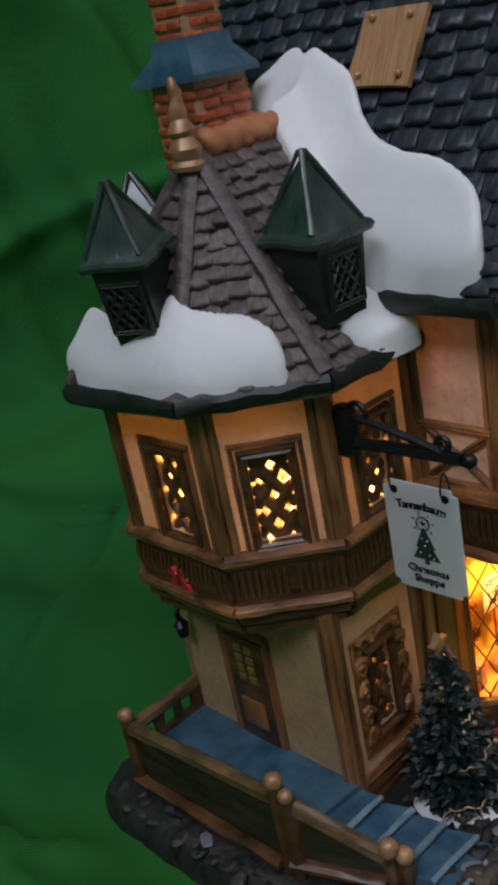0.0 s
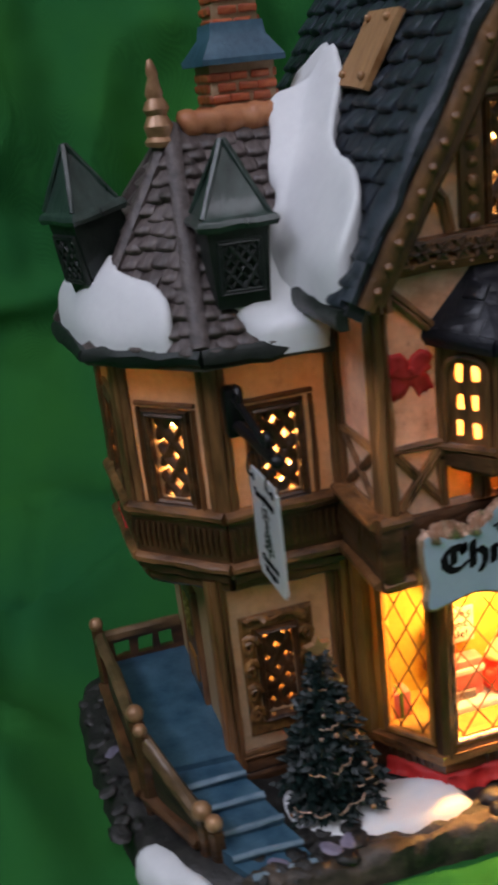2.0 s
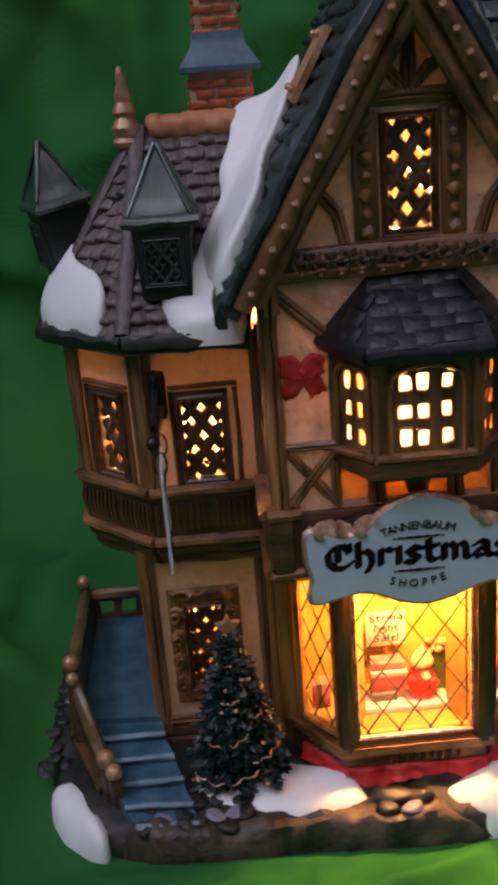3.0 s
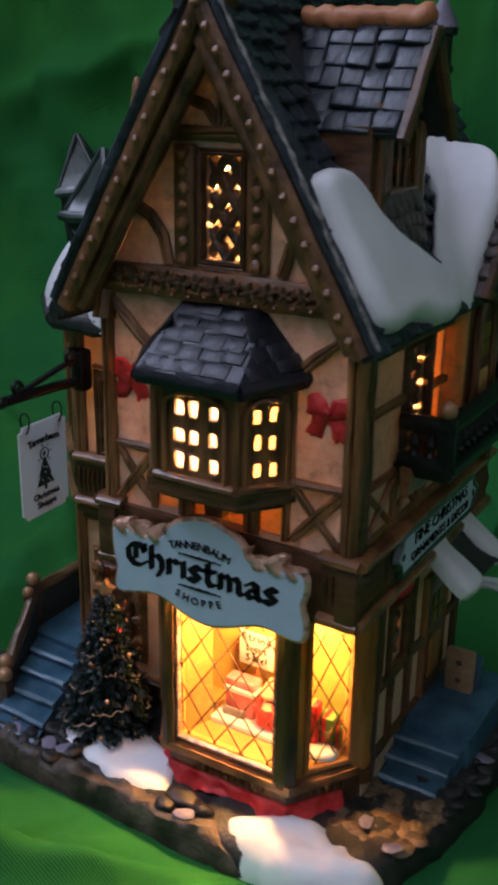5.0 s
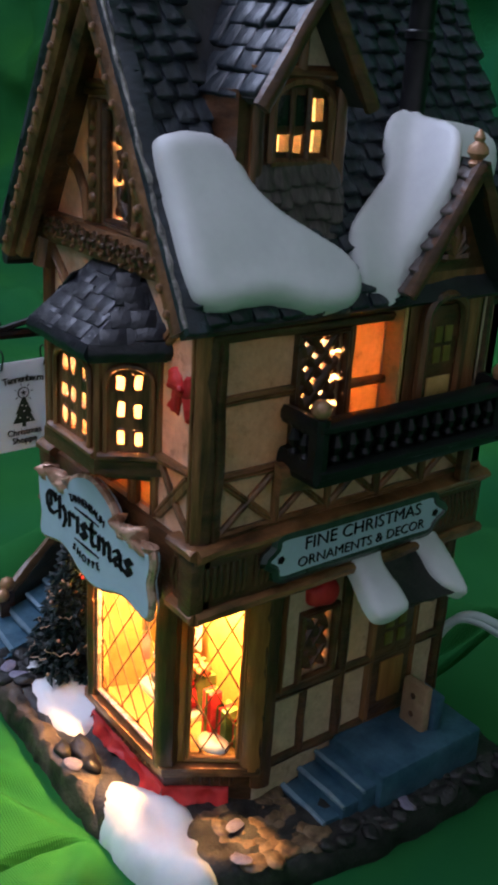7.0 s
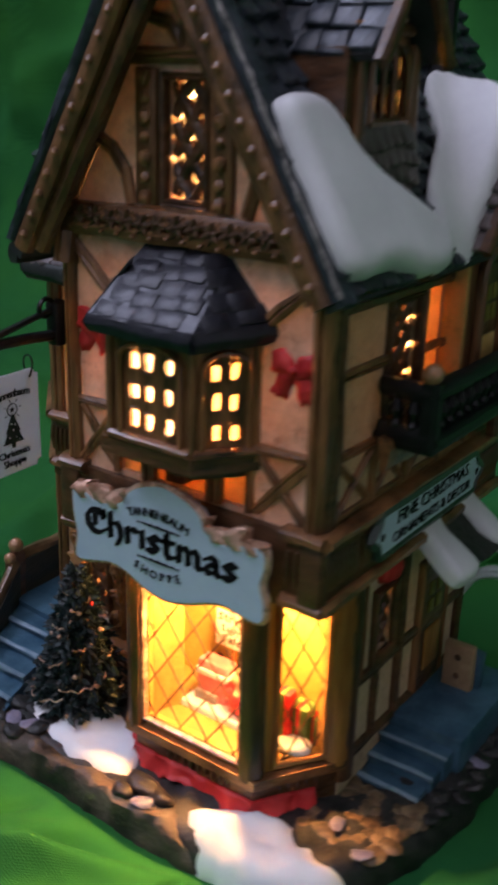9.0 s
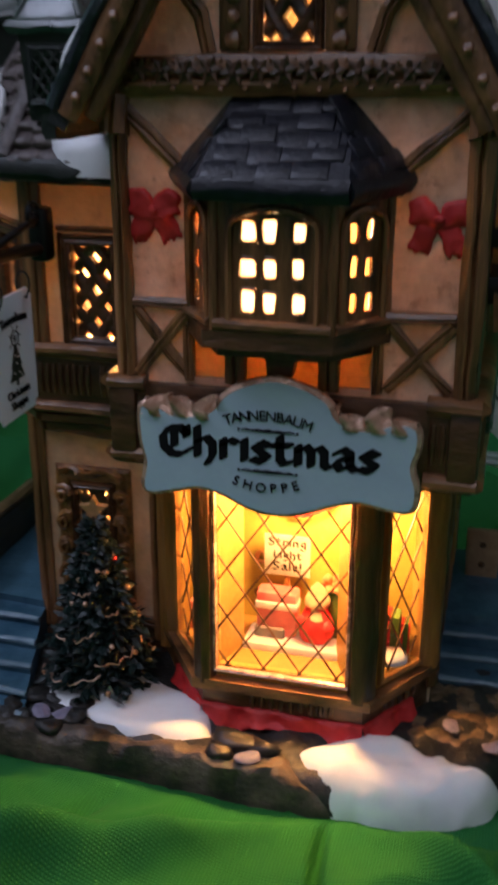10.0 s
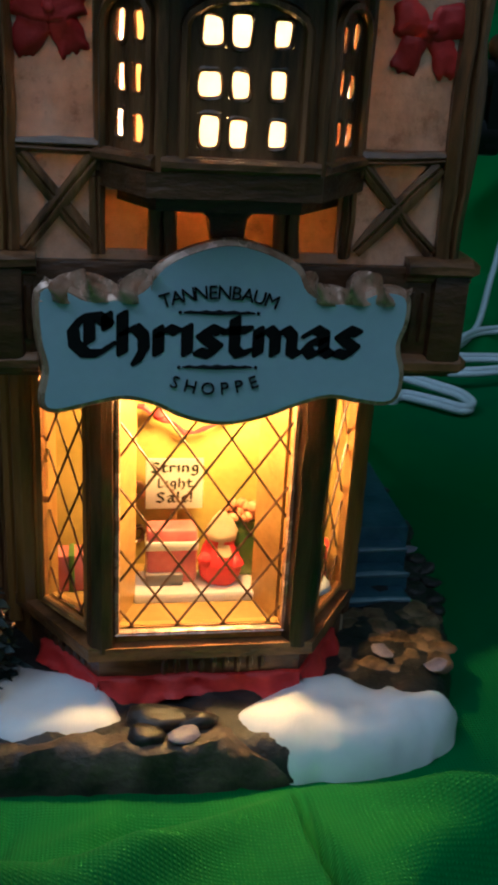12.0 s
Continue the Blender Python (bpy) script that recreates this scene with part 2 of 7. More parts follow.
def cloth_material():
    m, nt, nodes, links, p = material("green_cotton_cloth")
    tc = nodes.new("ShaderNodeTexCoord")
    waves = []
    for axis in ("X", "Y"):
        w = nodes.new("ShaderNodeTexWave")
        w.bands_direction = axis
        w.inputs["Scale"].default_value, w.inputs["Distortion"].default_value, w.inputs["Detail"].default_value = 460, 1.4, 1
        links.new(tc.outputs["Object"], w.inputs["Vector"])
        waves.append(w)
    weave = nodes.new("ShaderNodeMath")
    weave.operation = "MULTIPLY"
    links.new(waves[0].outputs["Fac"], weave.inputs[0])
    links.new(waves[1].outputs["Fac"], weave.inputs[1])
    n = nodes.new("ShaderNodeTexNoise")
    n.inputs["Scale"].default_value, n.inputs["Detail"].default_value = 9, 4
    links.new(tc.outputs["Object"], n.inputs["Vector"])
    a = nodes.new("ShaderNodeMix")
    a.data_type = "RGBA"
    a.inputs["A"].default_value, a.inputs["B"].default_value = (0.0005, 0.100, 0.056, 1), (0.036, 0.226, 0.024, 1)
    links.new(n.outputs["Fac"], a.inputs["Factor"])
    span = nodes.new("ShaderNodeMapRange")
    span.inputs["To Min"].default_value, span.inputs["To Max"].default_value = 0.82, 1.13
    links.new(weave.outputs[0], span.inputs["Value"])
    hsv = nodes.new("ShaderNodeHueSaturation")
    links.new(a.outputs["Result"], hsv.inputs["Color"])
    links.new(span.outputs["Result"], hsv.inputs["Value"])
    links.new(hsv.outputs["Color"], p.inputs["Base Color"])
    p.inputs["Roughness"].default_value = 0.85
    p.inputs["Specular IOR Level"].default_value = 0.05
    b = nodes.new("ShaderNodeBump")
    b.inputs["Strength"].default_value, b.inputs["Distance"].default_value = 0.8, 0.0002
    links.new(weave.outputs[0], b.inputs["Height"])
    links.new(b.outputs["Normal"], p.inputs["Normal"])
    return m


def glass_material():
    m, nt, nodes, links, p = material("window_glass")
    p.inputs["Base Color"].default_value = (1, 1, 1, 1)
    p.inputs["Transmission Weight"].default_value = 1.0
    p.inputs["Roughness"].default_value = 0.02
    p.inputs["IOR"].default_value = 1.15
    return m


def bulb_material():
    m, nt, nodes, links, p = material("lit_bulb_glass")
    p.inputs["Emission Color"].default_value = (1.0, 0.72, 0.35, 1)
    p.inputs["Emission Strength"].default_value = 30.0
    return m


CLOTH, GLASS, BULB = cloth_material(), glass_material(), bulb_material()


# ---- mesh tools; all coordinates in centimetres ----
def V(*a):
    return Vector(a)


def frame_of(o, x, y):
    """A frame at o with x along x, y near y, z outwards."""
    x = Vector(x).normalized()
    z = x.cross(Vector(y)).normalized()
    y = z.cross(x)
    m = Matrix((x, y, z)).transposed().to_4x4()
    m.translation = Vector(o)
    return m


def thing(name, label, category, base, group="", kind=""):
    ob = new(name)
    ob.empty_display_size = 0.01
    ob.location = Vector(base) * CM
    ob["base_cm"] = [float(v) for v in base]
    return tagged(ob, label, category, group, kind)


def finish(bm, name, mat, angle=40):
    bmesh.ops.recalc_face_normals(bm, faces=bm.faces[:])
    for v in bm.verts:
        v.co *= CM
    me = bpy.data.meshes.new(name)
    bm.to_mesh(me)
    bm.free()
    me.materials.append(mat)
    me.polygons.foreach_set("use_smooth", [True] * len(me.polygons))
    me.set_sharp_from_angle(angle=radians(angle))
    return me


def hang(ob, parent):
    if parent is None:
        return ob
    ob.parent = parent
    if parent.data is None and "base_cm" in parent:
        ob.matrix_parent_inverse = Matrix.Translation(-Vector(parent["base_cm"]) * CM)
    elif parent.data is not None:
        ob.matrix_parent_inverse = parent.matrix_basis.inverted()
    return ob


def part(name, bm, mat, parent, label="", angle=40):
    ob = hang(new(name, finish(bm, name, mat, angle)), parent)
    return tagged(ob, label)


def piece(name, me, parent, m):
    """One of many alike pieces on a shared mesh, at the frame m (centimetres)."""
    ob = hang(new(name, me), parent)
    m = m.copy()
    m.translation = m.translation * CM
    ob.matrix_basis = m
    return ob


def rough(bm, amp, freq, seed=0.0):
    for v in bm.verts:
        v.co += noise.noise_vector(v.co * freq + V(seed, seed * 1.7, 0)) * amp
    return bm


def box(bm, c, s, m=None, bev=0.04, seg=2):
    r = bmesh.ops.create_cube(bm, size=1.0)
    for v in r["verts"]:
        v.co = Vector((v.co.x * s[0], v.co.y * s[1], v.co.z * s[2]))
    bev = min(bev, 0.3 * min(s))
    if bev > 0:
        es = list({e for v in r["verts"] for e in v.link_edges})
        out = bmesh.ops.bevel(bm, geom=es, offset=bev, segments=seg, affect="EDGES", profile=0.5)
        vs = list({v for f in out["faces"] for v in f.verts} | {v for v in r["verts"] if v.is_valid})
    else:
        vs = r["verts"]
    for v in vs:
        v.co = v.co + Vector(c)
        if m is not None:
            v.co = m @ v.co
    return bm


def beam(p, q, w, d, out, wob=0.03, bm=None, seed=0.0, bev=0.3, groove=0.0):
    """A hewn timber from p to q, w wide and d deep, facing out, with softened, uneven edges and perhaps a carved groove."""
    bm = bm or bmesh.new()
    p, q = Vector(p), Vector(q)
    ax = (q - p).normalized()
    out = Vector(out)
    side = ax.cross(out).normalized()
    out = side.cross(ax).normalized()
    n = max(2, int((q - p).length / 0.5))
    c = bev
    prof = [(-0.5, -0.5), (0.5, -0.5), (0.5, 0.5 - c), (0.5 - c, 0.5), (-0.5 + c, 0.5), (-0.5, 0.5 - c)]
    if groove:
        prof[4:4] = [(0.11, 0.47), (0.02, 0.47 - groove), (-0.08, 0.47)]
    rings = []
    for i in range(n + 1):
        o = p.lerp(q, i / n)
        ring = []
        for a, b in prof:
            k = noise.noise(Vector((o.x * 1.3 + a, o.y * 1.3 + seed, o.z * 1.3 + b))) * wob
            ring.append(bm.verts.new(o + side * (a * w + k) + out * (b * d + k * 0.6)))
        rings.append(ring)
    for r0, r1 in zip(rings, rings[1:]):
        for j in range(len(prof)):
            bm.faces.new((r0[j], r0[(j + 1) % len(prof)], r1[(j + 1) % len(prof)], r1[j]))
    bm.faces.new(rings[0][::-1])
    bm.faces.new(rings[-1])
    return bm


def tube(pts, radii, n=8, bm=None, closed=False):
    bm = bm or bmesh.new()
    pts = [Vector(p) for p in pts]
    if not hasattr(radii, "__len__"):
        radii = [radii] * len(pts)
    rings, up = [], None
    for i, p in enumerate(pts):
        a = pts[(i - 1) % len(pts)] if (i or closed) else p
        b = pts[(i + 1) % len(pts)] if (i < len(pts) - 1 or closed) else p
        t = (b - a).normalized()
        if up is None:
            up = t.orthogonal().normalized()
        up = (up - t * up.dot(t)).normalized()
        w = t.cross(up)
        rings.append([bm.verts.new(p + (up * math.cos(k * 2 * math.pi / n) + w * math.sin(k * 2 * math.pi / n)) * radii[i]) for k in range(n)])
    pairs = list(zip(rings, rings[1:])) + ([(rings[-1], rings[0])] if closed else [])
    for r0, r1 in pairs:
        for j in range(n):
            bm.faces.new((r0[j], r0[(j + 1) % n], r1[(j + 1) % n], r1[j]))
    if not closed:
        bm.faces.new(rings[0][::-1])
        bm.faces.new(rings[-1])
    return bm


def lathe(profile, c, n=16, bm=None, m=None):
    """profile: (radius, height) from the bottom up."""
    bm = bm or bmesh.new()
    c = Vector(c)
    rings = []
    for r, h in profile:
        ring = [V(r * math.cos(k * 2 * math.pi / n), r * math.sin(k * 2 * math.pi / n), h) for k in range(n)]
        rings.append([bm.verts.new(c + (m @ v if m else v)) for v in ring])
    for r0, r1 in zip(rings, rings[1:]):
        for j in range(n):
            bm.faces.new((r0[j], r0[(j + 1) % n], r1[(j + 1) % n], r1[j]))
    bm.faces.new(rings[0][::-1])
    bm.faces.new(rings[-1])
    return bm


def ball(c, r, bm=None, n=10, squash=(1, 1, 1)):
    bm = bm or bmesh.new()
    out = bmesh.ops.create_uvsphere(bm, u_segments=n, v_segments=max(5, n // 2 + 1), radius=r)
    for v in out["verts"]:
        v.co = Vector((v.co.x * squash[0], v.co.y * squash[1], v.co.z * squash[2])) + Vector(c)
    return bm


def prism(pts, m, depth, bm=None):
    """A flat outline in the frame m, extruded by depth along its z, from -depth to 0."""
    bm = bm or bmesh.new()
    a = [bm.verts.new(m @ V(x, y, 0)) for x, y in pts]
    b = [bm.verts.new(m @ V(x, y, -depth)) for x, y in pts]
    bm.faces.new(a)
    bm.faces.new(b[::-1])
    for i in range(len(pts)):
        j = (i + 1) % len(pts)
        bm.faces.new((a[i], b[i], b[j], a[j]))
    return bm


def solid(points, faces, bm=None):
    bm = bm or bmesh.new()
    vs = [bm.verts.new(Vector(p)) for p in points]
    for f in faces:
        bm.faces.new([vs[i] for i in f])
    return bm


def slab(quad, t, bm=None, cuts=8, wob=0.0):
    """A plate over the corners of quad (outer face), t thick towards the back."""
    a, b, c, d = [Vector(p) for p in quad]
    nrm = (b - a).cross(d - a).normalized()
    bm = bm or bmesh.new()
    grid = [[[], []] for _ in range(cuts + 1)]
    for i in range(cuts + 1):
        for j in range(cuts + 1):
            p = a.lerp(b, i / cuts).lerp(d.lerp(c, i / cuts), j / cuts)
            if wob:
                p = p + nrm * noise.noise(p * 0.9) * wob
            grid[i][0].append(bm.verts.new(p))
            grid[i][1].append(bm.verts.new(p - nrm * t))
    for i in range(cuts):
        for j in range(cuts):
            bm.faces.new((grid[i][0][j], grid[i + 1][0][j], grid[i + 1][0][j + 1], grid[i][0][j + 1]))
            bm.faces.new((grid[i][1][j], grid[i][1][j + 1], grid[i + 1][1][j + 1], grid[i + 1][1][j]))
    for i in range(cuts):
        for j in (0, cuts):
            bm.faces.new((grid[i][0][j], grid[i][1][j], grid[i + 1][1][j], grid[i + 1][0][j]))
            bm.faces.new((grid[j][0][i], grid[j][0][i + 1], grid[j][1][i + 1], grid[j][1][i]))
    return bm


def holed(m, u0, u1, v0, v1, t, holes, bm=None, jit=0.0):
    """A wall plate in the frame m (x right, y up, z out) with rectangular openings (u0, u1, v0, v1) cut through it."""
    bm = bm or bmesh.new()
    us = sorted({u0, u1, *(h[0] for h in holes), *(h[1] for h in holes)})
    vs = sorted({v0, v1, *(h[2] for h in holes), *(h[3] for h in holes)})
    made = {}

    def at(i, j, k):
        if (i, j, k) not in made:
            w = noise.noise_vector(V(us[i], vs[j], 0) * 3.1) * jit
            made[i, j, k] = bm.verts.new(m @ V(us[i] + w.x, vs[j] + w.y, -t * k))
        return made[i, j, k]

    def full(i, j):
        if not (0 <= i < len(us) - 1 and 0 <= j < len(vs) - 1):
            return False
        x, y = (us[i] + us[i + 1]) / 2, (vs[j] + vs[j + 1]) / 2
        return not any(h[0] < x < h[1] and h[2] < y < h[3] for h in holes)

    for i in range(len(us) - 1):
        for j in range(len(vs) - 1):
            if not full(i, j):
                continue
            bm.faces.new((at(i, j, 0), at(i + 1, j, 0), at(i + 1, j + 1, 0), at(i, j + 1, 0)))
            bm.faces.new((at(i, j, 1), at(i, j + 1, 1), at(i + 1, j + 1, 1), at(i + 1, j, 1)))
            for di, dj, e in ((-1, 0, ((i, j), (i, j + 1))), (1, 0, ((i + 1, j + 1), (i + 1, j))), (0, -1, ((i + 1, j), (i, j))), (0, 1, ((i, j + 1), (i + 1, j + 1)))):
                if not full(i + di, j + dj):
                    (a, b), (c, d) = e
                    bm.faces.new((at(a, b, 0), at(c, d, 0), at(c, d, 1), at(a, b, 1)))
    return bm


def wall_frame(p0, p1):
    """The frame of an upright wall from p0 to p1 (left to right, seen from outside): x along it, y up, z out; heights are true heights."""
    p0, p1 = V(p0[0], p0[1], 0), V(p1[0], p1[1], 0)
    return frame_of(p0, p1 - p0, (0, 0, 1)), (p1 - p0).length


def ring_frame(m, w0, w1, h0, h1, fw, depth, out=0.0, bm=None):
    """A moulded rectangular frame round (w0..w1, h0..h1), fw wide, standing out by depth."""
    bm = bm or bmesh.new()
    prof = [(0, -0.05), (0, depth * 0.7), (fw * 0.25, depth), (fw * 0.55, depth * 0.75), (fw * 0.8, depth), (fw, depth * 0.6), (fw, -0.05)]
    rings = []
    for sx, sy in ((0, 0), (1, 0), (1, 1), (0, 1)):
        rings.append([bm.verts.new(m @ V((w1 + a) if sx else (w0 - a), (h1 + a) if sy else (h0 - a), out + b)) for a, b in prof])
    for i in range(4):
        r0, r1 = rings[i], rings[(i + 1) % 4]
        for k in range(len(prof)):
            l = (k + 1) % len(prof)
            bm.faces.new((r0[k], r0[l], r1[l], r1[k]))
    return bm


def lattice(m, w0, w1, h0, h1, pitch=0.46, tall=0.62, bar=0.17, depth=0.22, out=-0.12):
    """A moulded diamond lattice that fills (w0..w1, h0..h1)."""
    bm = bmesh.new()
    cx, cy = (w0 + w1) / 2, (h0 + h1) / 2
    for sgn in (1, -1):
        d = V(pitch, sgn * tall, 0).normalized()
        nrm = V(-d.y, d.x, 0)
        gap = pitch * tall / math.hypot(pitch, tall)
        for k in range(-14, 15):
            o = V(cx, cy, 0) + nrm * (gap * (k + 0.5))
            lo, hi = -99.0, 99.0
            for a, b, p in ((w0, w1, 0), (h0, h1, 1)):
                if abs(d[p]) > 1e-6:
                    s, e = sorted(((a - o[p]) / d[p], (b - o[p]) / d[p]))
                    lo, hi = max(lo, s), min(hi, e)
            if hi - lo > 0.12:
                a, b = o + d * lo, o + d * hi
                a.z = b.z = out - depth / 2
                n = m.to_3x3() @ V(0, 0, 1)
                beam(m @ a, m @ b, bar, depth, n, 0.05, bm, k * 1.3 + sgn)
    return bm


def leading(m, w0, w1, h0, h1, pitch, tall, r):
    """Thin leaded lines in diamonds, one mesh each."""
    out = []
    cx, cy = (w0 + w1) / 2, (h0 + h1) / 2
    for sgn in (1, -1):
        d = V(pitch, sgn * tall, 0).normalized()
        nrm = V(-d.y, d.x, 0)
        gap = pitch * tall / math.hypot(pitch, tall)
        for k in range(-20, 21):
            o = V(cx, cy, 0) + nrm * (gap * (k + 0.5))
            lo, hi = -99.0, 99.0
            for a, b, p in ((w0, w1, 0), (h0, h1, 1)):
                s, e = sorted(((a - o[p]) / d[p], (b - o[p]) / d[p]))
                lo, hi = max(lo, s), min(hi, e)
            if hi - lo > 0.1:
                out.append(tube([m @ (o + d * lo + V(0, 0, 0.01 * sgn)), m @ (o + d * hi + V(0, 0, 0.01 * sgn))], r, 5))
    return out


def smooth_loop(pts, steps=7):
    out = []
    n = len(pts)
    for i in range(n):
        p0, p1, p2, p3 = [np.array(pts[(i + k) % n], float) for k in (-1, 0, 1, 2)]
        for s in range(steps):
            t = s / steps
            out.append(0.5 * (2 * p1 + (p2 - p0) * t + (2 * p0 - 5 * p1 + 4 * p2 - p3) * t * t + (3 * p1 - p0 - 3 * p2 + p3) * t ** 3))
    return np.array(out)


def drift(m, outline, height, edge, bm=None, res=0.14, skirt=0.3, seed=0.0, lift=0.0, under=None):
    """A rounded bank of snow over an outline in the frame m; under(x, y) gives the height of what it lies on."""
    bm = bm or bmesh.new()
    loop = smooth_loop(outline)
    nxt = np.roll(loop, -1, 0)
    lo, hi = loop.min(0) - res, loop.max(0) + res
    nx, ny = int((hi[0] - lo[0]) / res) + 2, int((hi[1] - lo[1]) / res) + 2
    gx, gy = np.meshgrid(lo[0] + np.arange(nx) * res, lo[1] + np.arange(ny) * res, indexing="ij")
    pts = np.stack([gx.ravel(), gy.ravel()], 1)
    d = nxt - loop
    rel = pts[:, None] - loop[None]
    s = np.clip((rel * d).sum(2) / (d * d).sum(1), 0, 1)
    near = loop[None] + s[..., None] * d[None]
    dist = np.linalg.norm(pts[:, None] - near, axis=2)
    k = dist.argmin(1)
    close = near[np.arange(len(pts)), k]
    dist = dist[np.arange(len(pts)), k]
    up = (loop[None, :, 1] > pts[:, None, 1]) != (nxt[None, :, 1] > pts[:, None, 1])
    with np.errstate(divide="ignore", invalid="ignore"):
        cross = (nxt[:, 0] - loop[:, 0]) * (pts[:, None, 1] - loop[:, 1]) / (nxt[:, 1] - loop[:, 1]) + loop[:, 0]
    inside = (up & (pts[:, None, 0] < cross)).sum(1) % 2 == 1
    verts = {}

    def at(i, j):
        q = i * ny + j
        if q not in verts:
            if inside[q]:
                f = 1 - min(dist[q] / edge, 1)
                h = height * math.sqrt(max(0, 1 - f * f)) * (1 + 0.16 * noise.noise(V(pts[q][0] * 0.7 + seed, pts[q][1] * 0.7, seed)))
                x, y = pts[q]
            else:
                h, (x, y) = 0.0, close[q]
            h += under(x, y) if under else 0.0
            verts[q] = bm.verts.new(m @ V(x, y, h + lift))
        return verts[q]

    faces = []
    for i in range(nx - 1):
        for j in range(ny - 1):
            ids = [i * ny + j, (i + 1) * ny + j, (i + 1) * ny + j + 1, i * ny + j + 1]
            if sum(bool(inside[q]) for q in ids) >= 1:
                vs = [at(i, j), at(i + 1, j), at(i + 1, j + 1), at(i, j + 1)]
                faces.append(bm.faces.new(vs))
    down = m.to_3x3() @ V(0, 0, -skirt)
    rim = [e for f in faces for e in f.edges if len(e.link_faces) == 1]
    ext = bmesh.ops.extrude_edge_only(bm, edges=list(set(rim)))
    for v in [g for g in ext["geom"] if isinstance(g, bmesh.types.BMVert)]:
        v.co += down
    bmesh.ops.remove_doubles(bm, verts=bm.verts[:], dist=0.004)
    return bm


def lettering(text, size, m, mat, parent, bold=0.0, name="lettering", depth=0.02, stretch=1.0, label="", base="CENTER", spacing=1.0):
    """Words in the built-in font, centred at the frame m."""
    cu = bpy.data.curves.new("words", "FONT")
    cu.body, cu.size, cu.align_x, cu.align_y, cu.offset, cu.extrude = text, size * CM, "CENTER", base, bold * CM, depth * CM
    cu.resolution_u, cu.space_character = 3, spacing
    tmp = bpy.data.objects.new("words", cu)
    scene.collection.objects.link(tmp)
    deps = bpy.context.evaluated_depsgraph_get()
    me = bpy.data.meshes.new_from_object(tmp.evaluated_get(deps))
    bpy.data.objects.remove(tmp)
    mm = m.copy()
    mm.translation = mm.translation * CM
    me.transform(mm @ Matrix.Diagonal((stretch, 1, 1, 1)))
    me.materials.clear()
    me.materials.append(mat)
    return tagged(hang(new(name, me), parent), label)


WIDTHS = {"M": 1.12, "W": 1.15, "N": 1.0, "H": 1.0, "O": 1.06, "U": 0.98, "A": 0.92, "T": 0.84, "E": 0.86, "B": 0.92, "S": 0.86, "P": 0.86, "m": 1.05, "i": 0.36, "l": 0.36, "t": 0.5}


def arc_words(text, size, m, radius, mat, parent, bold, step, name="lettering", sign=1):
    """Letters along an arc: sign 1 bows upwards, -1 downwards; step is the angle of a letter one unit wide."""
    ws = [WIDTHS.get(ch, 0.74) for ch in text]
    at = -sum(ws) / 2
    for ch, w in zip(text, ws):
        a = (at + w / 2) * step
        at += w
        r = m @ Matrix.Translation((radius * math.sin(a), sign * (radius * math.cos(a) - radius), 0)) @ Matrix.Rotation(-sign * a, 4, "Z")
        lettering(ch, size, r, mat, parent, bold, name, base="BOTTOM_BASELINE")


NIB = {  # pen paths of the heavy old-style letters: width, then strokes as points
    "C": (0.70, ((0.62, 0.50), (0.46, 0.63), (0.24, 0.60), (0.10, 0.42), (0.12, 0.20), (0.28, 0.05), (0.48, 0.05), (0.66, 0.18)), ((0.34, 0.60), (0.34, 0.24)), ((0.60, 0.64), (0.60, 0.46))),
    "h": (0.50, ((0.09, 0.66), (0.09, 0.07)), ((0.12, 0.38), (0.28, 0.46), (0.40, 0.34), (0.41, 0.12), (0.30, -0.08))),
    "r": (0.40, ((0.09, 0.44), (0.09, 0.07)), ((0.12, 0.36), (0.24, 0.45), (0.36, 0.40))),
    "i": (0.18, ((0.09, 0.47), (0.09, 0.07))),
    "s": (0.42, ((0.36, 0.40), (0.22, 0.46), (0.09, 0.36), (0.20, 0.26), (0.34, 0.16), (0.22, 0.04), (0.05, 0.09))),
    "t": (0.38, ((0.14, 0.60), (0.14, 0.14), (0.22, 0.05), (0.35, 0.09)), ((0.01, 0.42), (0.34, 0.44))),
    "m": (0.72, ((0.09, 0.44), (0.09, 0.07)), ((0.12, 0.36), (0.25, 0.45), (0.35, 0.35), (0.35, 0.07)), ((0.38, 0.36), (0.51, 0.45), (0.61, 0.35), (0.61, 0.10), (0.69, 0.05))),
    "S": (0.52, ((0.46, 0.56), (0.28, 0.64), (0.10, 0.54), (0.18, 0.40), (0.36, 0.30), (0.44, 0.16), (0.26, 0.04), (0.06, 0.10))),
    "L": (0.50, ((0.14, 0.64), (0.14, 0.08), (0.30, 0.05), (0.46, 0.12))),
    "n": (0.48, ((0.09, 0.44), (0.09, 0.07)), ((0.12, 0.36), (0.27, 0.45), (0.38, 0.35), (0.38, 0.07))),
    "g": (0.46, ((0.36, 0.44), (0.18, 0.45), (0.08, 0.28), (0.20, 0.12), (0.36, 0.18)), ((0.37, 0.44), (0.37, -0.06), (0.22, -0.16), (0.06, -0.10))),
    "l": (0.18, ((0.09, 0.66), (0.09, 0.07))),
    "e": (0.42, ((0.10, 0.26), (0.34, 0.32), (0.26, 0.45), (0.10, 0.34), (0.12, 0.12), (0.26, 0.04), (0.38, 0.12))),
    "!": (0.18, ((0.10, 0.64), (0.09, 0.24)), ((0.09, 0.08), (0.09, 0.06))),
    "a": (0.48, ((0.08, 0.37), (0.22, 0.46), (0.36, 0.38), (0.36, 0.12), (0.46, 0.05)), ((0.35, 0.27), (0.18, 0.26), (0.09, 0.15), (0.18, 0.04), (0.35, 0.13))),
}


